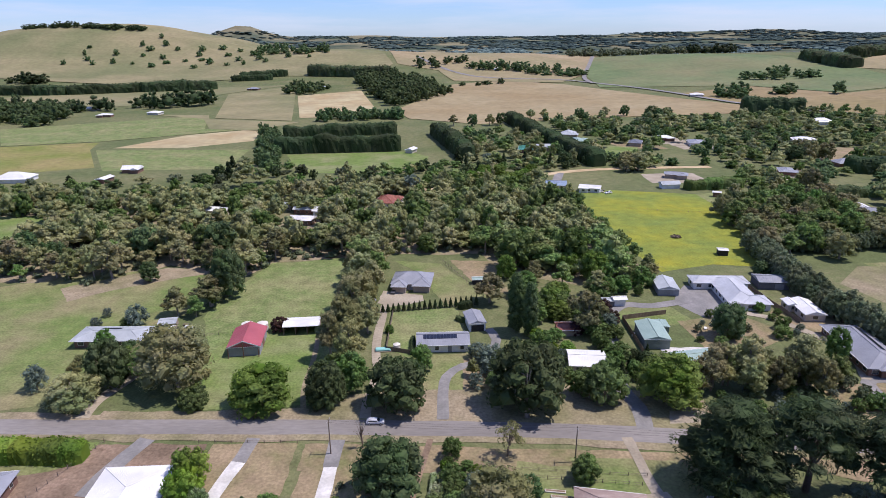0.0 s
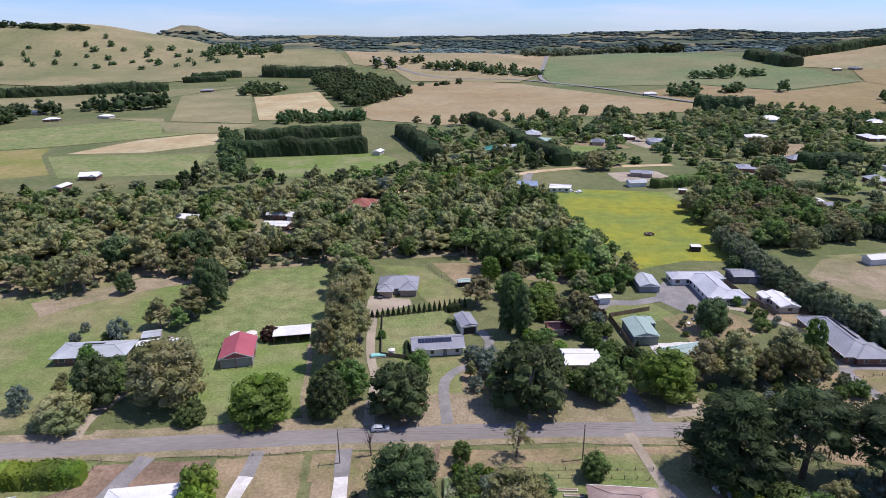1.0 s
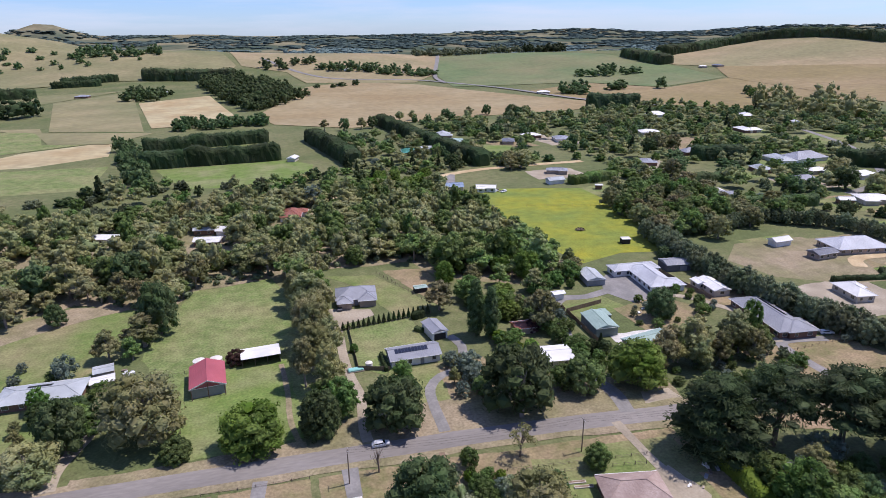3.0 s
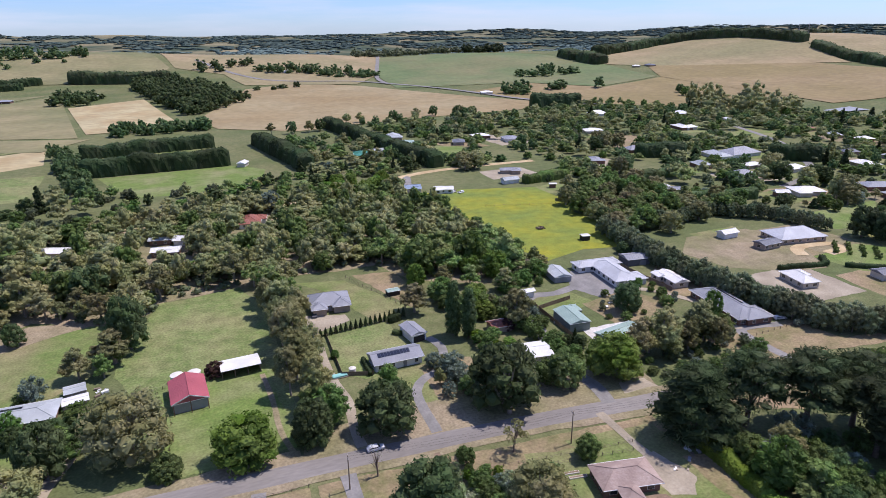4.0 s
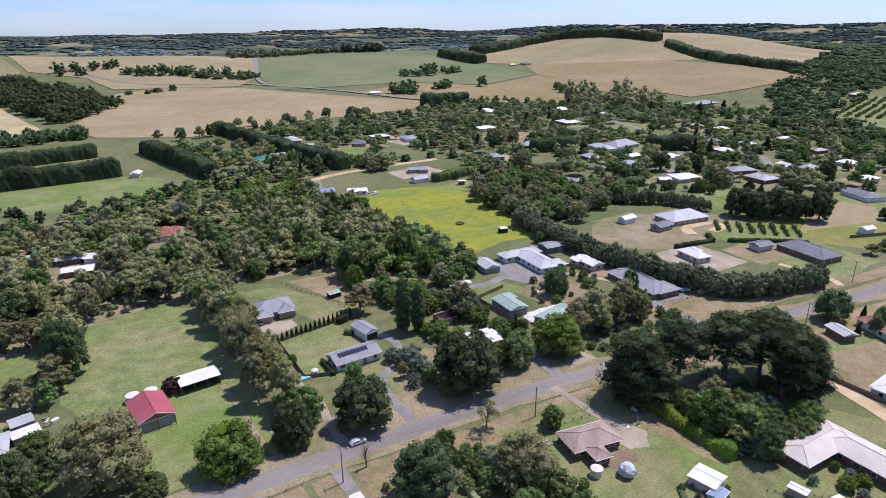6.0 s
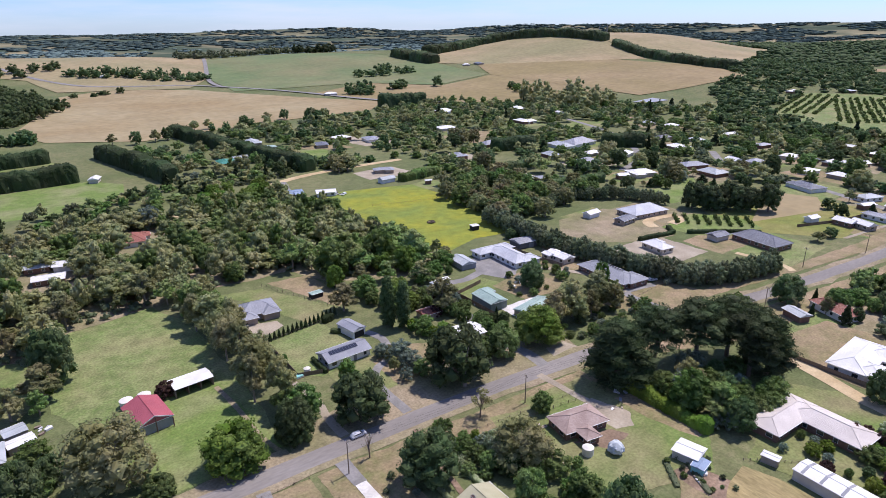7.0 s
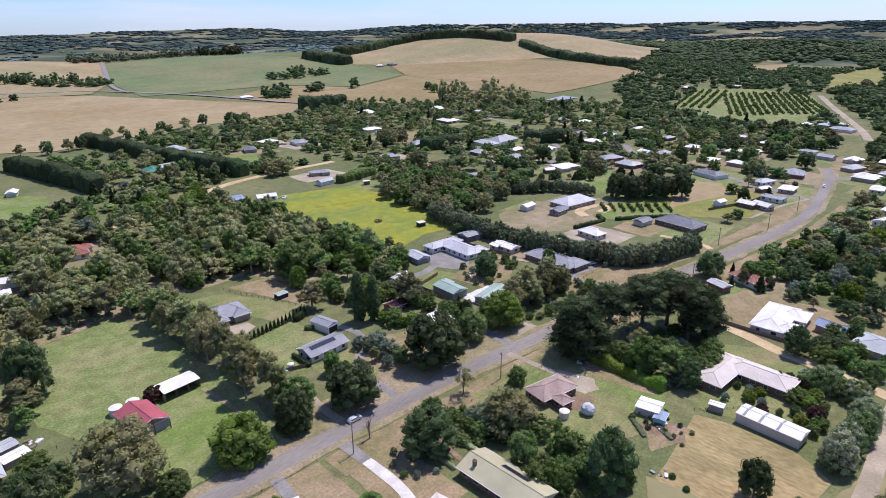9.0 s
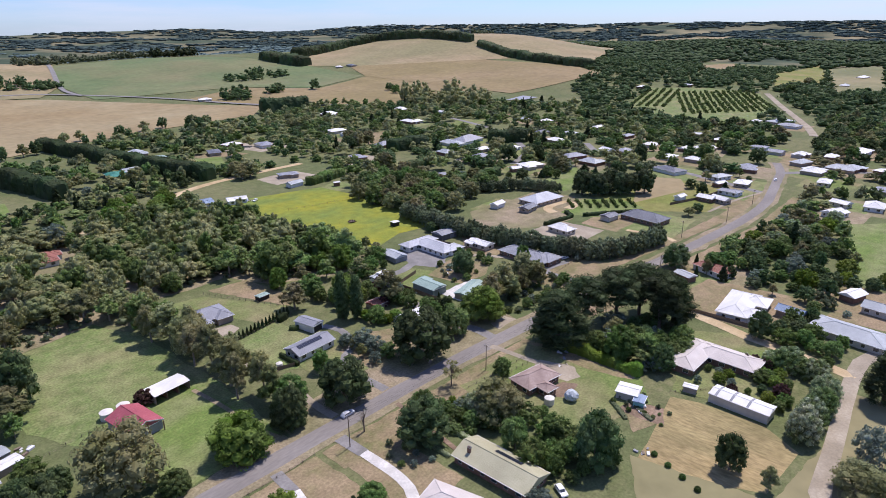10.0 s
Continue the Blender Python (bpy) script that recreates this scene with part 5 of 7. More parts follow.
house("house", "new house with a white low-pitched roof", -67, 103.6, 3, [(0, 0, 15, 20.5)], R["white"], W["white"], 2.9, 7, 0.4)
house("house", "grey-roofed house beside a clipped hedge", -100, 107, 8, [(0, 0, 12, 10)], R["grey"], W["brick"], 2.7, 20, 0.6)
house("house", "pale-roofed house with a carport", -26.5, 84.5, 12, [(0, 0, 8, 15)], R["cream"], W["white"], 2.7, 16, 0.5)
# walls in the painted interior shade, not a timber colour
house("shed", "small green-roofed chicken shed", 13, 226, 4, [(0, 0, 5, 3)], R["green"], W["shade"], 2.0, 8, 0.2, True, False, category="shed")

# cars
car(-27, 207.8, 70, W["white_paint"], "white utility car parked on the gravel drive")
car(-19.5, 217.5, 80, W["dark"], "dark car parked before the house")
car(-18, 133.6, 180, W["silver"], "silver estate car on the country road", 0.08)
car(137, 153, 165, W["white_paint"], "white car parked beside the house")
car(-4.5, 68.5, 60, W["white_paint"], "white car parked behind the house")
car(371, 119.5, 15, W["white_paint"], "white car on the town road", 0.1)
car(94, 369, 20, W["white_paint"], "white truck parked by the shed")
car(99, 366, 30, W["white_paint"], "white boat trailer beside the shed")

# power poles along the road
POLES = [(-27.2, 121.8), (29.2, 118.2), (86, 113.5), (147, 109), (204, 121.5), (247, 112.5), (296, 113)]
for x, y in POLES:
    power_pole(x, y, 84, 9.6)
for (x0, y0), (x1, y1) in zip(POLES, POLES[1:]):
    for u in (-0.9, 0.0, 0.9):
        wire((x0, y0 + u, 9.35), (x1, y1 + u, 9.35))

# row of little conifers and clipped hedges
for i in range(20):
    f = i / 19
    plant("cone", -24 + 35 * f, 199.5 + 5.5 * f, 3.0 + 1.2 * f, 0.85, "narrow dark conifer in a planted row", "row of conifers")
hedge([(4.5, 202), (9.5, 203.5)], 2.4, 2.6, "hedge", "dark clipped hedge behind the garage", 0.25, 1.4)
hedge([(3.6, 193.5), (6.2, 191)], 2.0, 1.8, "oak_dark", "rounded dark clipped hedge", 0.25, 1.4)
hedge([(-10.5, 168.5), (-10.5, 179)], 1.4, 1.6, "hedge", "dark clipped hedge beside the house", 0.25, 1.2)
plant("plum", -55, 186.5, 4.6, 3.2)
plant("bush", -18.5, 184, 2.8, 1.4)
tank(-15.3, 172.4, 1.1, 1.9, "small white water tank")
def water_trough(x, y, a):
    ob = base("pool_cover", x, y, a)
    bm = box_bm(-2.4, -0.9, 0, 2.4, 0.9, 0.9, bevel=0.25)
    part("cover", bm, W["aqua"], ob)
    part("kerb", box_bm(-2.7, -1.2, 0, 2.7, 1.2, 0.25), M["timber"], ob)
    return tagged(ob, "pale aqua covered tank on a timber kerb", "tank")
water_trough(-19.5, 171.8, 5)

# fences
fence([(-18.5, 200), (-18.6, 172), (-9.5, 169)], 2.4, 1.5, "dark timber fence round the back lawn", None, True)
fence([(-24, 199), (12, 204.5)], 3, 1.3, "timber post fence behind the conifers")
fence([(-1, 250), (14, 212)], 3, 1.4, "timber paddock fence by the hen yard")
fence([(-92, 180), (-70, 184), (-58, 188.5)], 4, 1.2, "old post and rail paddock fence")
fence([(16, 113), (31, 111.5), (42, 110)], 2.6, 1.2, "low timber garden fence")
fence([(-2, 117.5), (28, 114.5), (44, 113)], 3.5, 1.0, "thin post fence along the verge")
fence([(60, 168), (60, 192), (76, 196)], 3, 1.8, "brown steel fence round the green shed", M["dirt"], True)
fence([(114, 228), (116, 204), (118, 188)], 3, 1.8, "dark brown steel boundary fence", M["bark"], True)
fence([(56, 66), (66, 57)], 1.5, 0.9, "low dark garden edging fence")
fence([(262, 152), (290, 142), (318, 138)], 3, 1.7, "brown paling fence round the block", M["dirt"], True)
fence([(-83, 127), (-92, 100)], 2.5, 1.3, "pale timber boundary fence")
fence([(72, 372), (80, 332), (79, 284), (90, 238)], 5, 1.2, "wire and post fence of the yellow paddock")
fence([(100, 330), (152, 318)], 5, 1.2, "post fence across the yellow paddock")
fence([(116, 146), (140, 148)], 3, 1.1, "dark rail fence beside the drive")
fence([(118, 96), (118, 52)], 2.5, 1.7, "timber fence beside the gravel lane", None, True)
fence([(-60, 126.5), (-36, 126)], 4, 1.0, "thin front fence of the house block")

# ---------------------------------------------------------------- trees by the road
TREES = [
    ("oak_light", -49, 142, 11.5, 8.7), ("bush", -67, 142, 5.4, 3.9), ("dome", -32, 143, 12.5, 5.4), ("oak_dark", -13, 141, 14.5, 8.4),
    ("oak", -26, 150, 11, 5.3), ("oak", -7, 160, 8, 3.3), ("gum_round", -75, 152, 18.5, 10.5), ("oak_dark", -94, 152, 15, 6.3),
    ("gum_round", -99, 143, 9, 7.4), ("grey_shrub", -114, 151, 7.5, 3.3), ("oak_dark", 21, 141, 19, 10.5), ("oak", 42, 143, 11.5, 5.9),
    ("oak_light", 59, 143, 13, 9.0), ("oak", 37, 146, 7.5, 4.2), ("poplar", 23, 185, 20, 3.6), ("poplar", 27, 181, 18.5, 3.3), ("gum", 16, 207, 13, 6.4),
    ("gum", 46, 183, 16, 6.8), ("oak_light", 38, 194, 6.5, 4.7), ("gum", 73, 149, 15, 5.6), ("gum", 83, 150, 17, 6.6),
]
for k, x, y, h, r in TREES:
    plant(k, x, y, h, r)
TREES = [
    ("gum", 97, 150, 17, 6.6), ("oak_dark", 90, 179, 11.5, 5.6), ("oak", 115, 163, 11, 3.6), ("gum_tall", -28, 162, 17, 5.2),
    ("gum_tall", -32, 175, 18, 7), ("gum_tall", -31, 189, 19, 6.4), ("gum_round", -31, 203, 16, 7), ("gum_tall", -31, 218, 17, 7), ("gum_green", -33, 234, 17, 6.5), ("gum", -85, 206, 13, 7),
    ("oak_dark", -81, 215, 19, 7.4), ("gum", -94, 199, 12, 5.1), ("grey_shrub", -104, 190, 8, 4.2), ("oak_dark", -118, 231, 8.5, 3.7),
    ("oak_dark", -12, 108, 14, 7.8), ("bare", -20, 124, 8.5, 2.9), ("thin", 14, 120.5, 9.5, 4.3), ("shrub", 1, 120, 5.5, 2.6),
]
for k, x, y, h, r in TREES:
    plant(k, x, y, h, r)
TREES = [
    ("oak", 30, 112, 6.5, 3.3), ("bush", 0, 116, 3.2, 1.5), ("oak_dark", 10, 67, 16.5, 6.3), ("oak_dark", 31, 40, 11, 4.2),
    ("gum", 29, 30, 8.5, 2.5), ("gum_round", 10, 99, 12.5, 8.0), ("oak", 2, 87, 10, 4.2), ("oak", 13, 82, 7, 3.9), ("shrub", 0, 73.5, 6, 2.6),
    ("flower", 57, 29, 10, 4.7), ("flower", 66, 29, 8.5, 4.4), ("flower", 74, 28, 8.5, 4.3), ("flower", 84, 29, 7.5, 4.5), ("flower", 94, 34, 7, 4.7), ("flower", 95, 42, 8, 5.3),
    ("gum_round", 42, 13, 8.5, 7.0), ("grey_shrub", 57, 13, 11, 4.9), ("cypress", 91, 15, 19, 6.2),
]
for k, x, y, h, r in TREES:
    plant(k, x, y, h, r)
TREES = [
    ("oak", 66, 88, 12, 6.0), ("gum_green", 68, 80, 12, 6.5), ("oak", 65, 97, 7.5, 4.8), ("oak_dark", 67, 74, 9.5, 4.8), ("gum", 74, 94, 11, 4.9), ("oak", 76, 86, 8, 4.5), ("grey_shrub", 84, 84, 6, 3.5),
    ("oak_dark", 112, 56, 11, 4.6), ("shrub", 113, 48, 6, 4.6), ("cypress", 60, 109.5, 21.5, 11.0), ("flat_pine", 76, 108, 22, 10), ("flat_pine", 90, 102, 22, 11), ("flat_pine", 102, 98, 21, 10), ("flat_pine", 96, 87, 22, 10.8), ("cypress", 101, 84, 20.5, 8.0),
    ("flat_pine", 105, 91, 20, 7.5), ("bush", 123, 108, 13, 7.0), ("oak_dark", 160, 107, 12, 6.5),
]
for k, x, y, h, r in TREES:
    plant(k, x, y, h, r)

# thick belt of gums between the paddock and the drive
belt = random.Random(3)
for x, y in ((-35, 168), (-26, 182), (-35, 196), (-26, 211), (-36, 226), (-27, 229), (-30, 240), (-36, 243), (-25, 246), (-29, 154)):
    plant(belt.choice(("gum", "gum_tall", "gum_green", "gum")), x + belt.uniform(-1.5, 1.5), y + belt.uniform(-2, 2), belt.uniform(11, 18), belt.uniform(4.0, 5.6))

# ---------------------------------------------------------------- hedges and windbreaks
def tree_belt(pts, gap, wide, lo, hi, group, seed):
    """Two staggered rows of shelter trees along a line."""
    rng = random.Random(seed)
    for (x0, y0), (x1, y1) in zip(pts, pts[1:]):
        d = math.hypot(x1 - x0, y1 - y0)
        k = max(1, int(d / gap))
        for i in range(k):
            f, side = (i + rng.uniform(-0.2, 0.2)) / k, (-1) ** i * wide / 2
            h = rng.uniform(lo, hi)
            plant("belt", x0 + (x1 - x0) * f - (y1 - y0) / d * side, y0 + (y1 - y0) * f + (x1 - x0) / d * side, h, h * rng.uniform(0.33, 0.42), group=group)
tree_belt([(136, 262), (133, 232), (132, 199), (138, 166), (146, 142), (160, 133), (192, 127)], 2.1, 4.0, 7.5, 10.5, "windbreak round the horse paddock", 5)
tree_belt([(140, 262), (172, 258), (207, 268), (238, 246), (243, 220)], 2.4, 3.4, 6.5, 9.5, "windbreak behind the white house", 6)
hedge([(60, 110), (59.5, 77)], 4.0, 3.3, "lime", "bushy yellow-green garden hedge", 0.34, 1.6, top=0.26)
hedge([(-152, 592), (-46, 612)], 13, 11, "hedge", "tall clipped dark conifer hedge", 0.8, 0.7, closeup=False)
hedge([(-140, 514), (-36, 521)], 14, 13, "hedge", "tall clipped dark conifer hedge", 0.8, 0.7, closeup=False)
hedge([(-8, 610), (14, 500), (18, 472)], 14, 12, "hedge", "tall dark hedge beside the lawn", 0.8, 0.7, closeup=False)
hedge([(72, 690), (96, 520), (112, 445)], 14, 11, "hedge", "tall dark conifer windbreak", 0.8, 0.7, closeup=False)

# ---------------------------------------------------------------- the wood
WOOD = [(-260, 236), (-182, 234), (-140, 228), (-118, 252), (-84, 232), (-72, 254), (-46, 258), (-36, 246), (-22, 262), (16, 262), (26, 240), (44, 236), (62, 216), (80, 226), (84, 240), (74, 280), (72, 340), (60, 372), (20, 386), (-60, 372), (-120, 362), (-260, 348)]
HOLES = [(-205, 285, 18), (-200, 262, 12), (-225, 312, 16), (66, 263, 10), (-28, 350, 14), (-74, 316, 12), (-90, 342, 10), (-150, 300, 10), (60, 262, 9), (-230, 290, 34), (-40, 315, 8), (-118, 330, 9), (-5, 330, 7), (-160, 262, 9), (-128, 284, 7), (-60, 290, 7), (10, 300, 6), (-100, 268, 6), (-170, 330, 12), (-124, 316, 13), (-74, 298, 13), (-90, 326, 9), (-33, 334, 13)]
places = scatter(WOOD, 6.2, 5, HOLES)
places.sort(key=lambda p: p[1])
rng = random.Random(4)
for x, y in places[:95]:
    east = x > 10
    k = rng.choice(("wood_green", "wood_green", "wood_gum", "wood_oak") if east else ("wood_gum", "wood_gum", "wood_gum", "wood_gum", "wood_green", "wood_dark"))
    h = rng.choice((rng.uniform(7, 10), rng.uniform(10, 14), rng.uniform(13, 18)))
    plant(k, x, y, h, h * rng.uniform(0.36, 0.50), group="trees of the wood")
rest = places[95:]
woods("woodland", rest[0::2], "gum", "gum", 13.5, 6.2, "grey-green eucalyptus wood", 28, 20, 0.58, 3)
woods("woodland", [p for p in rest[1::4] if p[0] > 0], "gum", "gum_green", 13, 5.8, "green eucalyptus wood", 28, 20, 0.58, 4)
woods("woodland", rest[3::4], "oak", "oak", 11, 5.2, "mixed green garden trees", 22, 22, 0.58, 5)
woods("woodland", [p for p in rest[1::4] if p[0] <= 0], "gum", "gum", 12, 6.4, "olive-brown eucalyptus wood", 28, 20, 0.58, 8)
woods("undergrowth", scatter(WOOD, 5.2, 6, HOLES), "dome", "scrub", 2.6, 2.1, "low grey-green scrub and saplings under the gums", 5, 14, 0.5, 7, "undergrowth")
plant("bare_pale", 20.5, 135.8, 16.5, 6.0, "pale bare branched tree beside the road")

# ---------------------------------------------------------------- the town
TOWN = [
    ("zinc", 332, 394, 24), ("zinc", 294, 369, 14), ("grey", 297, 333, 16), ("white", 346, 335, 15), ("white", 406, 325, 18), ("white", 298, 282, 18), ("zinc", 338, 250, 17), ("grey", 397, 250, 14), ("white", 440, 245, 13), ("white", 397, 210, 13),
    ("white", 399, 189, 13), ("white", 450, 203, 13), ("grey", 492, 192, 13), ("white", 440, 228, 11), ("grey", 392, 146, 17), ("zinc", 351, 152, 14), ("grey", 311, 132, 13), ("white", 341, 133, 13), ("white", 409, 104, 14), ("white", 379, 90, 13),
]
TOWN2 = [
    ("grey", 472, 146, 12), ("white", 472, 126, 12), ("white", 478, 106, 13), ("white", 518, 92, 22), ("zinc", 440, 84, 15), ("zinc", 656, 191, 26), ("grey", 632, 176, 22), ("white", 1313, 219, 22), ("white", 1156, 248, 20), ("zinc", 1122, 214, 20),
    ("white", 863, 450, 18), ("zinc", 928, 405, 18), ("white", 330, 53, 14), ("white", 441, 62, 14), ("dark", 221, 150, 24), ("dark", 210, 167, 9), ("pale", 217, 219, 25), ("white", 189, 233, 9), ("rust", 507, 464, 18), ("dark", 437, 361, 13),
]
TOWN3 = [
    ("rust", 165, 91, 16), ("zinc", 149, 98, 8), ("white", 172, 37, 9), ("zinc", 133, 31, 24), ("zinc", 163, 26, 11), ("blue", 138, 52, 9), ("grey", 470, 283, 14), ("white", 501, 330, 14), ("zinc", 450, 335, 13), ("white", 641, 213, 14), ("grey", 486, 164, 13),
    ("zinc", 500, 426, 14), ("white", 504, 400, 14), ("white", 407, 524, 22), ("white", 476, 608, 16), ("white", 534, 612, 14), ("white", 311, 540, 18), ("grey", 231, 415, 15), ("grey", 224, 315, 11), ("rust", -33, 346, 15), ("white", -74, 311, 12), ("zinc", -90, 339, 11),
]
TOWN4 = [
    ("teal", 67, 510, 18), ("zinc", 82, 517, 12), ("zinc", 116, 585, 18), ("green", 116, 546, 18), ("dark", 164, 534, 16), ("white", 195, 557, 16), ("grey", 214, 531, 18), ("blue", 70, 382, 12), ("white", 89, 372, 12), ("grey", 154, 407, 14), ("zinc", 140, 379, 11),
    ("white", 388, 650, 20), ("grey", 286, 440, 15), ("white", 160, 356, 4), ("white", 223, 322, 9), ("white", 360, 908, 18), ("dark", 236, 1241, 30), ("white", 110, 1326, 26), ("white", -293, 417, 22), ("white", -229, 412, 11), ("white", -225, 443, 12), ("white", -124, 329, 12),
]
TOWN5 = [("grey", 354, 394, 30), ("grey", 350, 274, 20), ("white", 390, 263, 11), ("white", 438, 213, 9), ("dark", 350, 189, 21), ("white", 520, 230, 11), ("white", 503, 203, 14), ("white", 485, 184, 11), ("white", 326, 353, 14), ("white", 279, 283, 8), ("dark", 195, 214, 11), ("white", 278, 152, 7), ("white", 286, 138, 10), ("white", 288, 130, 11), ("white", 330, 145, 9), ("white", 452, 196, 11), ("white", 19, 336, 6), ("white", -66, 325, 9), ("zinc", -77, 330, 10), ("white", 385, 641, 10), ("white", 302, 517, 8), ("white", 470, 606, 14), ("white", 411, 517, 13), ("white", 489, 547, 9), ("zinc", 198, 308, 5), ("white", 473, 128, 14), ("white", 416, 105, 14), ("zinc", 439, 119, 15), ("white", 516, 93, 24), ("zinc", 433, 90, 19), ("grey", 377, 56, 13), ("white", 325, 70, 10), ("white", 300, 69, 12), ("white", -410, 765, 16), ("white", -465, 835, 16), ("white", -358, 785, 16), ("grey", -320, 1081, 18), ("zinc", -214, 1098, 22), ("white", -27, 510, 10), ("white", 172, 176, 13), ("dark", 800, 1085, 22), ("white", 770, 1090, 14), ("white", 62, 204, 4)]
RN = {"pale": "pale blue-grey steel", "zinc": "weathered zinc", "white": "white steel", "grey": "grey steel", "dark": "charcoal steel", "rust": "faded red", "teal": "teal green steel", "green": "pale green steel", "blue": "blue steel"}
tr = random.Random(21)
SPOTS = []
for c, x, y, w in TOWN + TOWN2 + TOWN3 + TOWN4 + TOWN5:
    SPOTS.append((x, y - 2, w * 0.5 + 5.5))
    d = w * tr.uniform(0.5, 0.72)
    wings = [(0, 0, w, d)]
    if 12 <= w <= 18 and tr.random() < 0.6:
        wings.append((tr.choice((-1, 1)) * w * 0.28, -d * 0.45, w * 0.42, d * 0.6))
    near = math.hypot(x, y) < 390
    ob = house("house" if w > 9.5 else "shed", f"{RN[c]} roofed {'house' if w > 9.5 else 'shed'} with {'hipped' if w > 12 else 'gabled'} roof among trees", x, y, tr.choice((-8, 4, -20, 82, 70)), wings, R[c], W[tr.choice(("cream", "brick", "white", "tan"))], 2.7, tr.choice((16, 20, 24)), 0.6, w <= 12, near and w > 9.5, caps=near, category="house" if w > 9.5 else "shed")
    ob.location.z = H(x, y)

# YARDS: each house stands on its own block of lawn, dry grass or gravel
for i, (x, y, r) in enumerate(SPOTS):
    if math.hypot(x, y) > 700 or y < 20 or x < 145:
        continue
    q = [(x + (r + tr.uniform(1, 9)) * sx, y + (r + tr.uniform(0, 7)) * sy) for sx, sy in ((-1, -1), (1, -1), (1, 1), (-1, 1))]
    mk = tr.choice(("lawn", "verge", "paddock", "verge", "dryearth", "gravel", "lawn", "paddock"))
    patch("yard", q, M[mk], 0.004 + 0.0003 * i, {"lawn": "green lawn", "verge": "dry grass", "paddock": "mown grass", "dryearth": "bare dry earth", "gravel": "pale gravel"}[mk] + " yard round a house", "yard", wobble=1.2, under=True)

# ---------------------------------------------------------------- trees of the town and farms
ROADPTS = [(x, y, 9) for x, y in MAIN]
def road_gap(pts, r):
    out = []
    for (x0, y0), (x1, y1) in zip(pts, pts[1:]):
        k = max(1, int(math.hypot(x1 - x0, y1 - y0) / (r * 0.7)))
        out += [(x0 + (x1 - x0) * i / k, y0 + (y1 - y0) * i / k, r) for i in range(k + 1)]
    return out
SIGHT = [(x - 11 * (x + 40) / math.hypot(x + 40, y), y - 11 * y / math.hypot(x + 40, y), r * 0.85) for x, y, r in SPOTS if x > 150 and r > 10]
KEEP = SPOTS + SIGHT + road_gap(MAIN, 11) + road_gap([(300, 300), (360, 330), (430, 420), (470, 520)], 8) + road_gap([(330, 118), (360, 190), (380, 260), (420, 300)], 8) + road_gap([(400, 122), (430, 90), (440, 60)], 9)
OPEN = [f[1] for f in FIELDS]
def free(p, grow=0):
    return not any(inside(p, f) for f in OPEN)
def clustered(p):
    return noise.noise((p[0] / 26, p[1] / 26, 5.5)) + 0.5 * noise.noise((p[0] / 70, p[1] / 70, 8.5)) > -0.3
def mixed(places, seed, tall=1.0, things=0, group="trees of the town"):
    """Garden trees: the nearest as things, the rest joined by kind."""
    rng = random.Random(seed)
    places = sorted(places, key=lambda p: math.hypot(p[0] + 40, p[1]))
    for x, y in places[:things]:
        k = rng.choice(("wood_gum", "wood_green", "wood_oak", "wood_oak", "wood_dark", "wood_dark", "wood_scrub", "wood_scrub", "grey_shrub", "shrub", "cone"))
        s = rng.choice((rng.uniform(0.35, 0.6), rng.uniform(0.6, 1.0), rng.uniform(0.8, 1.2))) * tall
        plant(k, x, y, KINDS[k][1] * s * 0.85, KINDS[k][2] * s, group=group)
    rest = places[things:]
    sets = (("gum", "gum", 10.5, 5.0, "grey-green town eucalyptus"), ("gum", "gum_green", 9.5, 4.8, "green town eucalyptus"), ("oak", "oak", 7, 4.3, "mid-green garden trees"), ("oak", "oak_dark", 7.5, 4.4, "dark green garden trees"), ("dome", "scrub", 4.5, 3.4, "grey-green scrubby trees"), ("cone", "hedge", 11, 3.0, "dark pointed conifers"))
    pick = [[] for _ in sets]
    for p in rest:
        q = noise.noise((p[0] / 60, p[1] / 60, 2.5))
        pick[rng.choices(range(6), (5 + 9 * max(q, 0), 4 + 4 * max(q, 0), 5, 5 + 8 * max(-q, 0), 4, 1))[0]].append(p)
    for (form, lf, h, r, label), pl in zip(sets, pick):
        woods("garden_trees", pl, form, lf, h * tall * 1.05, r * tall * 1.3, label + " seen together", 13, 11, 0.9, seed + 3, "trees")

EAST = [(140, 268), (205, 268), (262, 255), (330, 200), (335, 128), (420, 150), (560, 190), (700, 260), (690, 380), (640, 520), (560, 600), (540, 690), (420, 760), (330, 700), (200, 690), (110, 700), (120, 460), (130, 440), (205, 446), (200, 400), (160, 380), (158, 330)]
mixed([p for p in scatter(EAST, 9.6, 8, KEEP) if free(p) and clustered(p)], 31, 1.0, 60)
NORTH = [(-160, 452), (-100, 440), (-20, 450), (20, 470), (60, 470), (100, 450), (78, 430), (0, 392), (-100, 370), (-150, 362)]
mixed([p for p in scatter(NORTH, 8.5, 9, SPOTS) if free(p)], 32, 0.85, 15)
NORTH2 = [(20, 610), (70, 600), (92, 520), (108, 450), (60, 432), (30, 440), (24, 480)]
mixed([p for p in scatter(NORTH2, 10, 10, SPOTS) if free(p)], 33, 1.0, 10)
SOUTH = [(150, 100), (240, 90), (330, 92), (440, 110), (600, 130), (760, 170), (700, 40), (420, -20), (300, -10), (200, -20), (150, 20)]
mixed([p for p in scatter(SOUTH, 7.8, 12, KEEP) if free(p) and clustered(p)], 34, 0.95, 35)
WEST = [(-420, 300), (-150, 352), (-150, 440), (-200, 400), (-262, 400), (-320, 430), (-430, 420)]
mixed([p for p in scatter(WEST, 13, 13, SPOTS) if free(p)], 35, 1.0, 20)
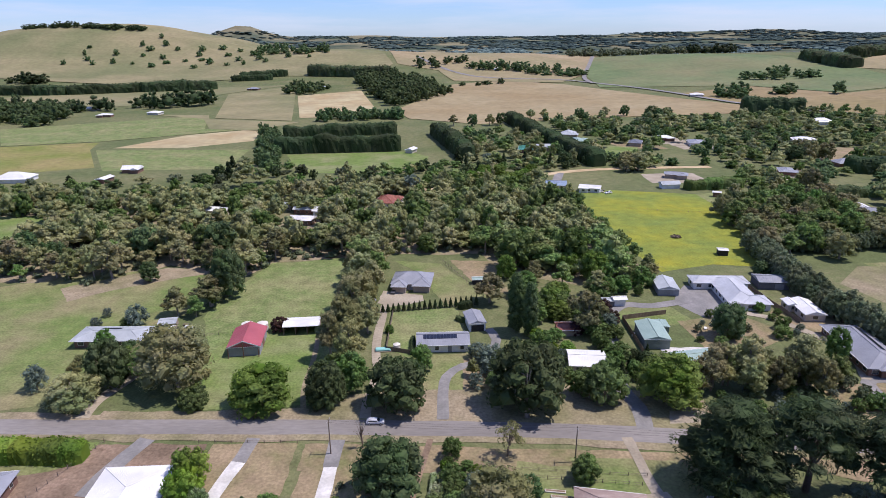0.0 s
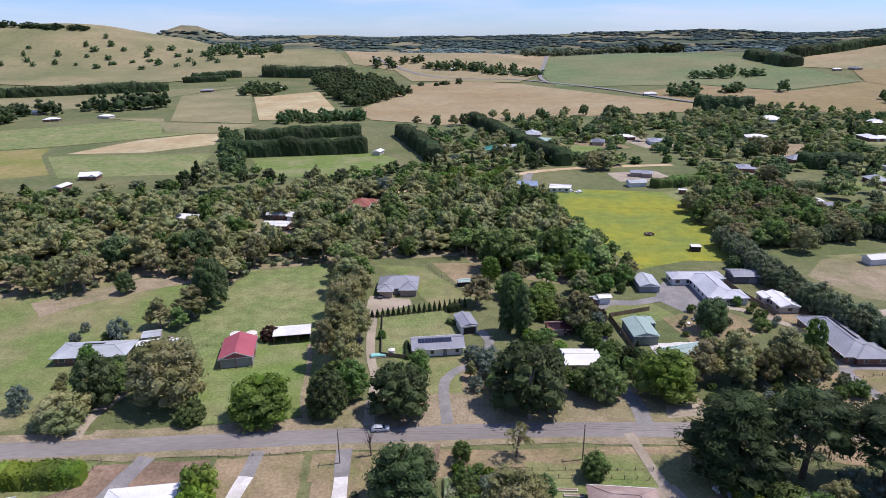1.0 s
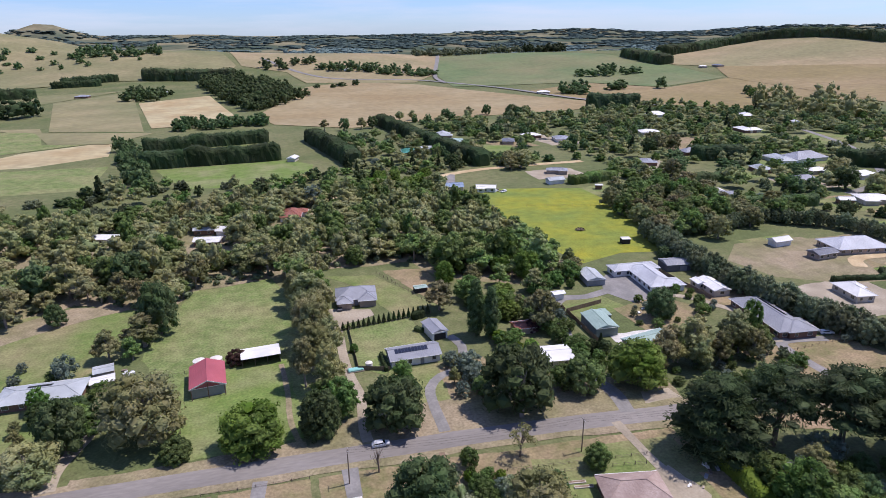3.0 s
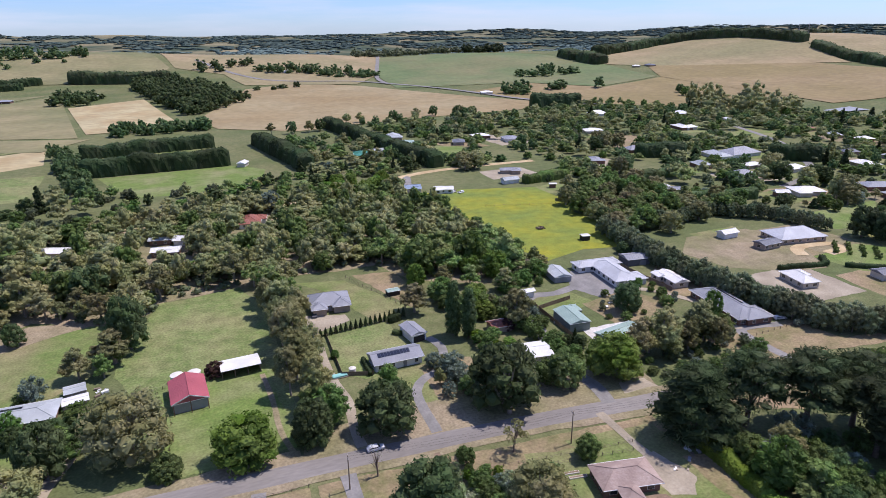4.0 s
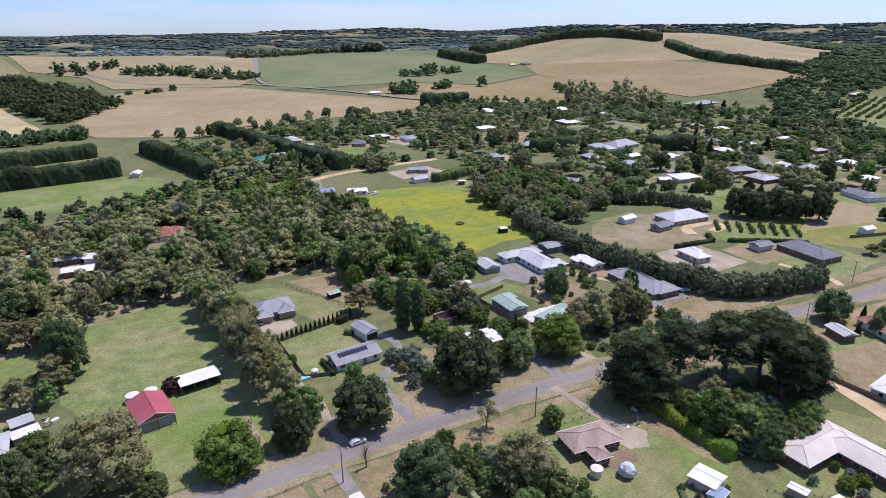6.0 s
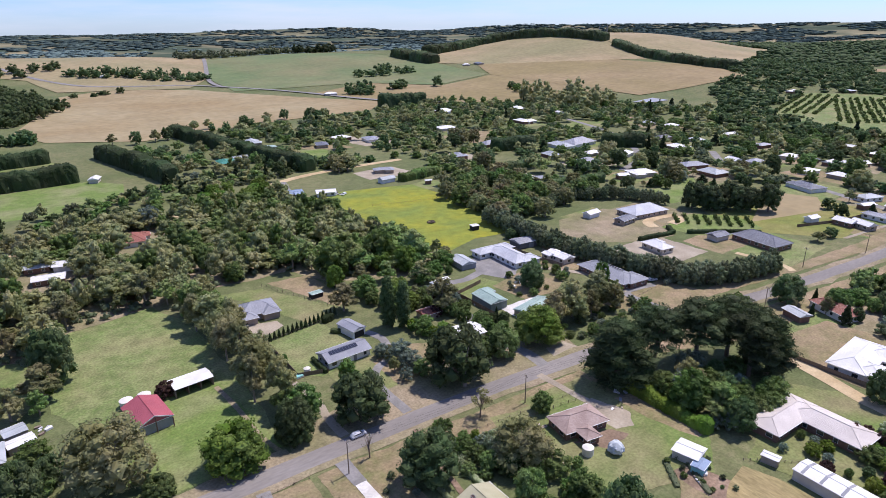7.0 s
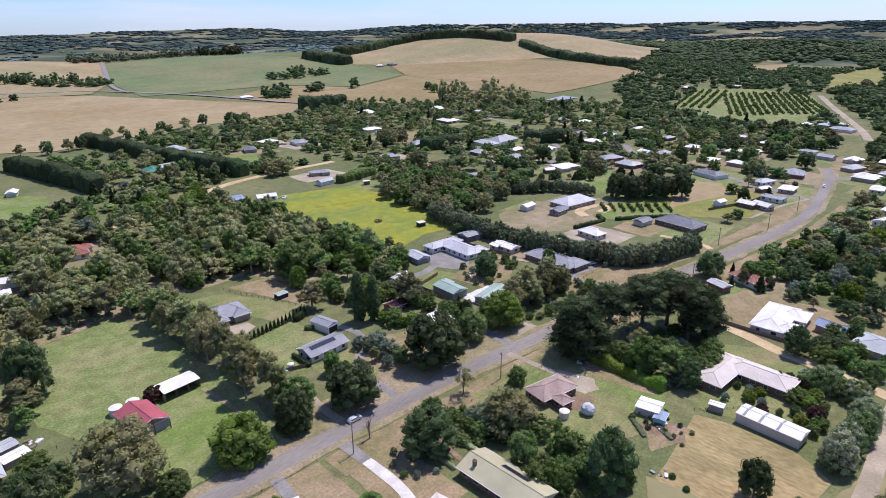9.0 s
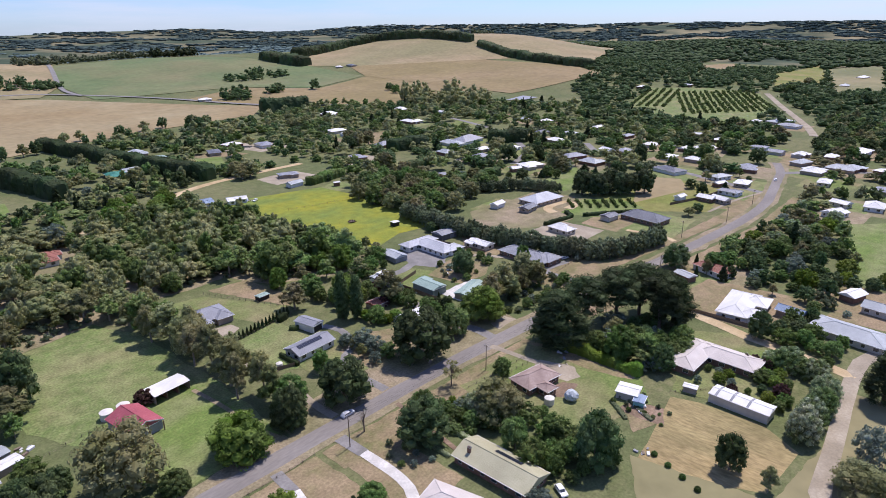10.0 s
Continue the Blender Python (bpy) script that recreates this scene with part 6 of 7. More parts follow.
for x in range(-300, -150, 7):
    plant("wood_gum", x + tr.uniform(-2, 2), 338 + tr.uniform(-3, 3), tr.uniform(8, 11), tr.uniform(3, 4.2), group="row of trees along the back road")

# dark pine block and small groves
for i in range(9):
    plant("pine_round", 250 + 3.4 * i + tr.uniform(-2, 2), 206 - 3.4 * i + tr.uniform(-3, 3), tr.uniform(14, 17), 7.2, "dark pine of a dense grove", "pine grove")
for x, y in ((-30, 260), (-8, 262), (30, 246), (40, 240), (52, 236), (60, 228), (70, 232), (34, 226), (46, 222), (54, 214), (30, 212), (26, 232)):
    plant(tr.choice(("gum_green", "oak", "oak_light", "gum")), x + tr.uniform(-2, 2), y + tr.uniform(-2, 2), tr.uniform(8, 12), tr.uniform(4.2, 6))
for x, y in scatter([(58, 240), (72, 238), (76, 285), (74, 335), (64, 360), (56, 350), (60, 300)], 5.5, 14, [(58, 262, 7)]):
    plant(tr.choice(("wood_oak", "wood_dark", "wood_green", "wood_scrub")), x, y, tr.uniform(5, 9), tr.uniform(3, 4.5), group="bushes beside the yellow paddock")
for x, y in scatter([(140, 255), (160, 250), (165, 330), (150, 328), (146, 300)], 7, 15, SPOTS):
    plant(tr.choice(("wood_gum", "wood_green", "wood_dark")), x, y, tr.uniform(8, 12), tr.uniform(4, 6), group="trees beside the yellow paddock")

for x, y in scatter([(142, 266), (168, 262), (206, 272), (214, 318), (186, 340), (160, 332), (152, 300)], 6.5, 16, SPOTS):
    plant(tr.choice(("wood_gum", "wood_gum", "wood_green", "wood_oak")), x, y, tr.uniform(8, 13), tr.uniform(4.5, 6.5), group="gums between the paddock and the windbreak")

# ---------------------------------------------------------------- farmland trees
hedge([(-760, 1052), (-612, 1041), (-507, 1074), (-390, 1106)], 26, 15, "hedge", "long dark shelter belt across the paddocks", 1.8, 0.7, "windbreak", closeup=False)
hedge([(-400, 1269), (-312, 1296)], 18, 12, "hedge", "dark clipped farm shelter belt", 1.8, 0.7, "windbreak", closeup=False)
hedge([(-405, 1230), (-330, 1245)], 16, 11, "hedge", "dark shelter belt behind the farm", 1.8, 0.7, "windbreak", closeup=False)
hedge([(-270, 1300), (-105, 1266)], 34, 20, "cypress", "dark pine shelter belt", 1.8, 0.7, "windbreak", closeup=False)
hedge([(800, 1290), (900, 1312), (1000, 1330), (1085, 1300), (1140, 1190), (1160, 1040)], 34, 19, "cypress", "dark pine belt along the hill crest", 1.8, 0.7, "windbreak", closeup=False)
hedge([(1140, 1000), (1082, 841), (1015, 685), (1010, 619)], 28, 15, "cypress", "dark pine belt down the hill", 1.6, 0.7, "windbreak", closeup=False)
hedge([(725, 1300), (728, 1230), (740, 1160)], 40, 19, "cypress", "dark pine belt beside the green pasture", 1.8, 0.7, "windbreak", closeup=False)
hedge([(346, 737), (413, 728)], 22, 17, "hedge", "tall dark clipped hedge block", 1.4, 0.7, closeup=False)
hedge([(276, 424), (312, 408)], 16, 11, "hedge", "tall dark hedge block", 1.2, 0.7, closeup=False)
hedge([(366, 376), (396, 352)], 16, 12, "hedge", "tall dark hedge block in town", 1.2, 0.7, closeup=False)
def grove(poly, gap, form, lf, h, r, label, seed, n=10, lv=14, size=1.3):
    woods("grove", [p for p in scatter(poly, gap * 0.9, seed)], "oak" if form == "gum" else form, lf, h * 1.15, r * 1.2, label, n, lv, size, seed, "trees")
grove([(-121, 1014), (-70, 850), (-50, 850), (13, 1000), (-60, 1220), (-108, 1305), (-165, 1230)], 13, "gum", "oak_dark", 15, 8, "grey-green wood beside the straw paddock", 41)
grove([(-140, 700), (-49, 718), (-45, 735), (-90, 745), (-140, 730)], 10, "gum", "oak_dark", 10, 6, "gum trees at the paddock edge", 42)
grove([(-245, 1000), (-205, 1010), (-190, 1090), (-250, 1110)], 14, "oak", "oak_dark", 12, 8, "dark trees round a farmhouse", 43)
grove([(-176, 612), (-166, 614), (-118, 436), (-130, 430)], 8, "gum", "oak_dark", 9, 5.0, "row of gum trees between paddocks", 44)
grove([(-480, 838), (-410, 834), (-416, 890), (-312, 884), (-330, 846), (-470, 812)], 19, "oak", "hedge", 18, 11, "dark trees round the farm yards", 45)
grove([(-640, 660), (-500, 709), (-430, 680), (-470, 830), (-640, 900)], 14, "gum", "oak_dark", 13, 8, "dark grey-green wood", 46)
grove([(-850, 1440), (-640, 1420), (-300, 1440), (-280, 1520), (-480, 1600), (-700, 1660), (-860, 1560)], 40, "gum", "oak_dark", 11, 7, "scattered gum trees on the hillside", 47)
grove([(-430, 1520), (-260, 1500), (-270, 1560), (-430, 1590)], 20, "gum", "oak_dark", 16, 10, "clump of gum trees on the hill", 48)
grove([(-1060, 1672), (-770, 1692), (-765, 1715), (-1060, 1700)], 13, "oak", "hedge", 11, 9, "dark tree line on the hill top", 49)
grove([(-830, 1215), (-770, 1215), (-770, 1245), (-830, 1245)], 14, "oak", "hedge", 16, 11, "dark clump at the hill foot", 50)
grove([(380, 870), (420, 875), (425, 905), (385, 905)], 11, "gum", "oak_dark", 14, 9.6, "gum clump beside the highway", 51)
grove([(470, 895), (500, 900), (500, 925), (475, 925)], 16, "gum", "oak_dark", 15, 9.6, "paddock gum trees", 52)
grove([(500, 1080), (560, 1060), (630, 1080), (630, 1110), (560, 1110), (505, 1110)], 22, "gum", "oak_dark", 15, 10.799999999999999, "row of old gum trees in the pasture", 53)
grove([(535, 885), (550, 885), (550, 900), (535, 900)], 14, "gum", "oak_dark", 14, 10.799999999999999, "lone paddock gum tree", 54)
grove([(560, 700), (620, 640), (640, 590), (560, 545), (520, 600), (540, 690)], 17, "gum", "gum", 21, 10, "tall gum trees at the town edge", 55)
grove([(220, 1205), (270, 1225), (215, 1300), (60, 1380), (50, 1340), (160, 1270)], 17, "oak", "oak_dark", 15, 9, "dark trees round the farmhouses at the crossroad", 56)
grove([(300, 1530), (620, 1600), (690, 1560), (700, 1640), (420, 1700), (300, 1600)], 19, "gum", "scrub", 15, 10, "wood on the far edge of the pasture", 57)
grove([(590, 1570), (690, 1540), (700, 1590), (600, 1610)], 14, "oak", "cypress", 17, 10, "dark pine block on the rise", 58)
grove([(-60, 1330), (40, 1390), (50, 1440), (-60, 1400)], 26, "oak", "oak_dark", 15, 9, "dark trees on the rise", 59)
grove([(20, 1085), (110, 1120), (105, 1132), (15, 1098)], 16, "oak", "oak_dark", 7, 7, "bushes along the paddock fence", 60)
for i, (x, y) in enumerate(((112, 705), (150, 700), (182, 716), (206, 722), (96, 700), (60, 664), (48, 660), (30, 655), (10, 660))):
    plant("wood_dark" if i % 2 else "wood_gum", x, y, 13, 6.0, group="row of trees at the straw paddock")

# orchard rows
ORCHARD = [f[4] for f in FIELDS].index("green orchard ground")
orchard = []
for i in range(14):
    for j in range(34):
        x, y = 664 + 6.9 * i + 5.6 * j, 300 - 6.0 * i + 2.6 * j
        if not 150 < x - 0.2 * y < 610 and inside((x, y), FIELDS[ORCHARD][1]) and tr.random() < 0.93:
            orchard.append((x + tr.uniform(-0.6, 0.6), y + tr.uniform(-0.6, 0.6)))
for i in range(5):
    for j in range(30):
        x, y = 690 + 4.5 * i + 5.7 * j, 386 - 9.5 * i + 1.6 * j
        if inside((x, y), FIELDS[ORCHARD][1]):
            orchard.append((x, y))
woods("orchard", orchard, "dome", "oak", 3.6, 2.3, "rows of small green orchard trees", 4, 8, 1.1, 61, "orchard")
young = [(218 + 3.6 * i + 2.2 * j, 196 - 4.2 * i + 2.0 * j) for i in range(8) for j in range(6)]
woods("orchard", young, "dome", "oak", 2.6, 1.1, "rows of young fruit trees on a lawn", 7, 12, 0.35, 62, "orchard")

# far woods to the horizon
ROUTE = road_gap(MAIN[-5:], 15)
def far_woods(az0, az1, r0, r1, gap, seed, thin, lf, h, r, label, leaves=0):
    rng = random.Random(seed)
    out = []
    n = int((az1 - az0) * math.pi / 180 * (r1 * r1 - r0 * r0) / 2 / gap ** 2)
    for _ in range(n):
        a, q = radians(rng.uniform(az0, az1)), math.sqrt(rng.uniform(r0 * r0, r1 * r1))
        x, y = q * math.sin(a), q * math.cos(a)
        if noise.noise((x / 330, y / 330, seed * 1.7)) * 0.7 + 0.3 * noise.noise((x / 90, y / 90, 4.4)) > thin and H(x, y) < 112 and free((x, y)):
            if r0 > 700 or not any(math.hypot(x - u, y - v) < w for u, v, w in ROUTE):
                out.append((x, y))
    woods("far_woods", out, "oak", lf, h, r, label, 0 if not leaves else 3, leaves, 1.4, seed, "woodland")
far_woods(56, 100, 640, 1500, 15, 71, -0.5, "oak_dark", 9.5, 9.5, "grey-green bushland past the town", 7)
far_woods(47, 100, 1500, 3000, 15.5, 72, -0.36, "oak_dark", 13, 15, "dark forest on the far slopes")
# these two belts take the leaf colour with haze mixed in
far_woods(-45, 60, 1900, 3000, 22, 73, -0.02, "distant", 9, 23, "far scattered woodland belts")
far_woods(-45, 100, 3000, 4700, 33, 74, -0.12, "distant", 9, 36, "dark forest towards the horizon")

# town hedges, big gums and bright garden trees
hedge([(148, 374), (186, 380)], 8, 6, "oak", "thick green hedge beside the paddock", 0.6, 0.9)
hedge([(222, 352), (268, 356)], 8, 6, "oak_dark", "thick dark green town hedge", 0.6, 0.9)
hedge([(196, 300), (262, 286)], 8, 6, "oak_dark", "thick dark hedge between house blocks", 0.6, 0.9)
hedge([(206, 182), (226, 168), (236, 158)], 2.4, 2.0, "hedge", "low clipped garden hedge", 0.3, 1.0)
hedge([(176, 190), (200, 186), (206, 194)], 2.6, 2.0, "hedge", "low clipped boundary hedge", 0.3, 1.0)
big = random.Random(8)
for cx, cy, n in ((136, 432, 4), (272, 466, 6), (232, 372, 3), (318, 300, 3), (360, 230, 3), (300, 600, 5), (240, 690, 5), (300, 262, 3)):
    for _ in range(n):
        plant(big.choice(("town_gum", "town_gum", "oak_dark")), cx + big.uniform(-11, 11), cy + big.uniform(-9, 9), big.uniform(11, 16), big.uniform(6, 8.5), group="large town trees")
for _ in range(18):
    plant("oak_light", big.uniform(4, 58), big.uniform(366, 420), big.uniform(8, 11), big.uniform(4.5, 6), group="bright garden trees")
for x, y in scatter([(330, 92), (240, 92), (160, 100), (160, 40), (210, 20), (235, 60), (300, 66)], 9, 66, [(x, y, w) for x, y, w in SPOTS]):
    plant(big.choice(("oak", "oak_dark", "gum", "flower", "lime", "grey_shrub", "wood_dark")), x, y, big.uniform(4, 9), big.uniform(3, 5.5), group="garden trees by the lane")

# gardens between the orchard and the shops
for x, y in scatter([(236, 128), (330, 128), (345, 180), (338, 262), (270, 262), (262, 226), (300, 200), (262, 150)], 11, 67, KEEP):
    if noise.noise((x / 30, y / 30, 3.1)) > -0.25 and not inside((x, y), [(262, 169), (316, 194), (345, 172), (299, 157)]):
        plant(big.choice(("wood_oak", "wood_dark", "wood_dark", "wood_gum", "grey_shrub", "cone")), x, y, big.uniform(5, 9), big.uniform(3, 5), group="garden trees near the shops")
for x, y in [(148, 315), (145, 297), (147, 282), (140, 258), (178, 319), (177, 296), (180, 281), (194, 275), (159, 259), (167, 250), (197, 260), (232, 286), (220, 267), (214, 338), (215, 319)]:
    plant(big.choice(("town_gum", "town_gum", "wood_oak")), x + big.uniform(-2, 2), y + big.uniform(-2, 2), big.uniform(10, 13), big.uniform(6, 7.5), group="trees beside the yellow paddock")
for x, y in [(601, 746), (580, 670), (585, 612), (618, 778), (307, 310), (330, 339), (408, 184), (380, 168), (411, 217), (457, 180), (423, 147), (966, 257), (1120, 268), (892, 148), (811, 166)]:
    plant(big.choice(("town_gum", "wood_oak", "wood_dark")), x, y, big.uniform(12, 16), big.uniform(7, 9), group="large town trees")
for poly, gap in (([(446, 152), (560, 152), (612, 200), (596, 250), (560, 300), (470, 262), (440, 205)], 12), ([(470, 128), (600, 128), (700, 150), (690, 110), (560, 70), (480, 92)], 11)):
    for x, y in scatter(poly, gap, 68, SPOTS + road_gap(MAIN, 9)):
        plant(big.choice(("wood_oak", "wood_dark", "wood_gum", "wood_dark")), x, y, big.uniform(7, 12), big.uniform(5, 7.5), group="trees at the end of town")

# ---------------------------------------------------------------- gardens near the road
GT = random.Random(77)
def garden(poly, gap, seed, kinds, lo, hi, group=""):
    for x, y in scatter(poly, gap, seed):
        k = GT.choice(kinds)
        h = GT.uniform(lo, hi)
        plant(k, x, y, h, h * KINDS[k][2] / KINDS[k][1] * GT.uniform(0.8, 1.1), group=group)
garden([(26, 150), (36, 150), (36, 172), (28, 176)], 4.5, 81, ("oak", "shrub", "gum_green", "grey_shrub"), 3, 6)
garden([(46, 152), (58, 152), (58, 160), (50, 176), (44, 172)], 5, 82, ("oak", "shrub", "oak_dark", "cone"), 3.5, 6)
garden([(30, 190), (46, 196), (52, 206), (30, 206)], 5, 83, ("oak", "gum", "oak_light", "shrub"), 5, 8)
garden([(86, 182), (98, 190), (104, 184), (94, 174)], 4, 84, ("shrub", "grey_shrub", "wood_scrub"), 1.5, 3)
garden([(100, 156), (114, 158), (116, 134), (72, 134), (70, 140)], 4.5, 85, ("shrub", "grey_shrub", "gum", "wood_scrub"), 2, 5)
garden([(64, 146), (106, 144), (110, 154), (70, 156)], 6, 86, ("gum", "gum_green", "thin"), 8, 13)
garden([(62, 104), (62, 78), (72, 68), (90, 76), (88, 92), (72, 98)], 4.5, 87, ("oak", "gum_green", "grey_shrub", "oak_dark", "shrub"), 4, 9)
garden([(66, 62), (78, 62), (78, 50), (68, 44), (66, 54)], 3.2, 88, ("shrub", "grey_shrub", "oak", "lime", "plum"), 1.6, 4)
garden([(66, 36), (90, 40), (92, 48), (80, 47), (66, 42)], 3.6, 89, ("shrub", "oak_dark", "lime", "plum", "oak"), 2.5, 5)
garden([(-24, 116), (-14, 116), (-16, 100), (-24, 104)], 3.4, 90, ("shrub", "grey_shrub", "wood_scrub"), 1, 2.5)
garden([(-4, 112), (4, 113), (20, 108), (22, 88), (8, 92), (2, 100)], 4.4, 91, ("oak", "oak_dark", "shrub", "grey_shrub"), 3, 6.5)
garden([(-2, 80), (14, 84), (22, 70), (10, 60), (0, 68)], 4.5, 92, ("oak", "oak_dark", "shrub"), 3.5, 7)
garden([(100, 30), (112, 44), (124, 52), (122, 30)], 5, 93, ("oak", "shrub", "oak_dark"), 4, 7)
garden([(120, 52), (150, 50), (150, 42), (122, 44)], 4, 94, ("oak_dark", "shrub", "oak"), 3.5, 6)
garden([(150, 104), (176, 102), (180, 80), (156, 84)], 5.5, 95, ("oak", "oak_dark", "cone", "gum"), 5, 9)
garden([(-116, 176), (-96, 172), (-90, 158), (-104, 150), (-112, 160)], 6, 96, ("oak", "oak_dark", "shrub", "gum"), 4, 8)
garden([(-98, 152), (-88, 156), (-84, 166), (-96, 170)], 4.5, 97, ("oak_dark", "cone", "oak"), 6, 10)
garden([(-92, 196), (-84, 198), (-78, 222), (-90, 212)], 5, 98, ("gum", "oak_dark", "gum_green"), 8, 13)
garden([(-130, 205), (-104, 196), (-100, 184), (-124, 190)], 8, 99, ("grey_shrub", "shrub"), 3, 5)
garden([(6, 166), (14, 168), (16, 150), (8, 146)], 4, 100, ("gum", "shrub", "grey_shrub"), 4, 8)
garden([(140, 146), (150, 150), (130, 146)], 3, 101, ("grey_shrub",), 2, 3.5)
garden([(128, 220), (140, 240), (124, 240)], 6, 102, ("grey_shrub", "oak_dark"), 5, 8)
hedge([(-112, 122), (-84, 121)], 6, 4.5, "lime", "large yellow-green clipped front hedge", 0.4, 1.4)
plant("lime", -56, 112, 9, 4.5, "tall yellow-green feathery conifer")
plant("lime", -55, 105, 8.5, 4.5, "tall yellow-green feathery conifer")
plant("flower", -51, 103, 6, 2.6, "white-flowering bush beside a conifer")
plant("bush", -37, 102, 4.5, 3.6)
plant("cone", -42, 103, 4.2, 1.8)
plant("flower", 7, 105.5, 7.2, 3.3)
plant("lime", -0.5, 115.5, 3.0, 1.4)
plant("lime", 6.5, 113.5, 3.2, 1.5)
hedge([(-3, 114), (-3.5, 96)], 1.6, 1.2, "flower", "border of white flowering roses", 0.22, 1.3)
hedge([(-12, 112), (-12.5, 98)], 1.2, 1.0, "flower", "border of white roses beside the path", 0.22, 1.0)
hedge([(4, 110), (14, 98)], 1.6, 1.0, "flower", "low border of white flowers", 0.22, 0.8)
for p in ([(44, 74), (38, 64)], [(40, 78), (34, 70)]):
    hedge(p, 1.6, 0.8, "scrub", "row of vegetables and weeds", 0.25, 1.0, "vegetable_bed")
for i in range(6):
    plant("bush", 24 - 2.0 * i, 57 - 4.6 * i, 1.3, 0.9, "small clipped box bush in a row", "row of box bushes")
def garden_bed(x, y, a, w, d, label):
    ob = base("garden_bed", x, y, a)
    part("kerb", box_bm(-w / 2, -d / 2, 0, w / 2, d / 2, 0.4, bevel=0.06), W["cream"], ob)
    part("soil", box_bm(-w / 2 + 0.2, -d / 2 + 0.2, 0.3, w / 2 - 0.2, d / 2 - 0.2, 0.43), M["dirt"], ob)
    return tagged(ob, label, "garden bed")
garden_bed(23, 108.4, -8, 4.5, 0.9, "raised bed with a pale kerb")
garden_bed(24, 106.6, -8, 4.5, 0.9, "raised bed with a pale kerb")
garden_bed(14.5, 108.5, -8, 5, 1.0, "raised bed with a pale kerb")
garden_bed(14, 106.4, -8, 5, 1.0, "raised bed with a pale kerb")
garden_bed(17, 91.5, 40, 3.4, 0.8, "low stone-edged garden bed")
# plain stand-in for a small blue and white thing of unknown kind
def ornament(x, y):
    ob = base("upright_thing", x, y)
    part("plinth", box_bm(-0.25, -0.25, 0, 0.25, 0.25, 0.7, bevel=0.05), W["dark"], ob)
    part("bowl", cyl_bm((0, 0, 0.7), (0, 0, 1.15), 0.2, 0.34, 12), R["blue"], ob, "blue middle piece")
    part("cap", cyl_bm((0, 0, 1.15), (0, 0, 1.4), 0.2, 0.1, 12), W["white"], ob, "pale cap")
    return tagged(ob, "small blue and white upright thing on the lawn", "ornament")
ornament(19.9, 91.7)
def netted_tree(x, y):
    rng = np.random.default_rng(5)
    ob = base("netted_fruit_tree", x, y)
    bm = bmesh.new()
    bmesh.ops.create_icosphere(bm, subdivisions=3, radius=1.0)
    for v in bm.verts:
        k = 1 + 0.22 * noise.noise(v.co * 2.3) + 0.08 * noise.noise(v.co * 6)
        v.co = Vector((v.co.x * 2.1 * k, v.co.y * 2.1 * k, max(0.0, 1.6 + v.co.z * 1.8 * k)))
    part("net", bm, W["netting"], ob, "grey bird netting")
    part("trunk", cyl_bm((0, 0, 0), (0, 0, 1.5), 0.14, 0.1, 8), M["bark"], ob)
    return tagged(ob, "fruit tree wrapped in grey bird netting", "fruit tree")
netted_tree(32.5, 87.5)
def clutter(x, y, n, r, seed):
    g = random.Random(seed)
    for i in range(n):
        a, q = g.uniform(0, 6.28), r * math.sqrt(g.random())
        ob = base("crate", x + q * math.cos(a), y + q * math.sin(a), g.uniform(0, 90))
        s = g.uniform(0.4, 1.0)
        m = g.choice((W["white"], W["grey"], M["timber"], W["tan"]))
        part("box", box_bm(-s, -s * 0.5, 0, s, s * 0.5, s * 0.6, bevel=0.04), m, ob)
        part("lid", box_bm(-s * 1.03, -s * 0.53, s * 0.6, s * 1.03, s * 0.53, s * 0.66), m, ob)
        tagged(ob, "weathered crate lying in the yard clutter", "crate", "yard clutter")
clutter(40.5, 70, 9, 3.5, 1)
clutter(23.5, 60, 6, 2.0, 2)
clutter(55, 104, 5, 3.0, 3)
clutter(-88, 188, 6, 3.0, 4)
clutter(62, 182, 6, 2.5, 5)
clutter(96, 371, 5, 4.0, 6)
clutter(48, 100, 4, 2.5, 7)
clutter(88, 184, 5, 3, 8)
def brush_heap(x, y, r):
    ob = base("brush_heap", x, y)
    rng = np.random.default_rng(9)
    V, F = cloud(rng, [(0, 0, 0.5, r, 0.8), (r * 0.5, 0.4, 0.4, r * 0.6, 0.6)], 60, 0.5, 0.8)
    me = mesh_of("branches", V.tolist(), F.tolist(), [M["bark"]])
    shared("branches", me, ob)
    return tagged(ob, "heap of dry brown branches in the paddock", "brush heap")
brush_heap(109, 280, 2.4)
def mast(x, y, h):
    ob = base("radio_mast", x, y, 0, H(x, y))
    for i in range(3):
        a = i * 2.094
        part("leg", cyl_bm((2.2 * math.cos(a), 2.2 * math.sin(a), 0), (0.4 * math.cos(a), 0.4 * math.sin(a), h), 0.35, 0.25, 6), W["grey"], ob)
    for k in range(5):
        z = h * (k + 1) / 6
        q = 2.2 - 1.8 * z / h
        part("brace", cyl_bm((q, 0, z), (-q * 0.5, q * 0.87, z + 1.5), 0.16, 0.16, 5), W["grey"], ob)
    part("antenna", cyl_bm((0, 0, h - 3), (0, 0, h + 4), 0.5, 0.3, 8), W["white"], ob)
    return tagged(ob, "distant steel radio mast on the hill", "mast")
mast(1365, 1215, 22)
mast(1345, 1225, 17)
grove([(1370, 1190), (1440, 1180), (1450, 1220), (1380, 1230)], 15, "gum", "scrub", 11, 8, "trees round the masts on the hill", 110)
plant("grey_shrub", -20, 368, 13, 6.5, "large blue-grey spruce tree in a garden")

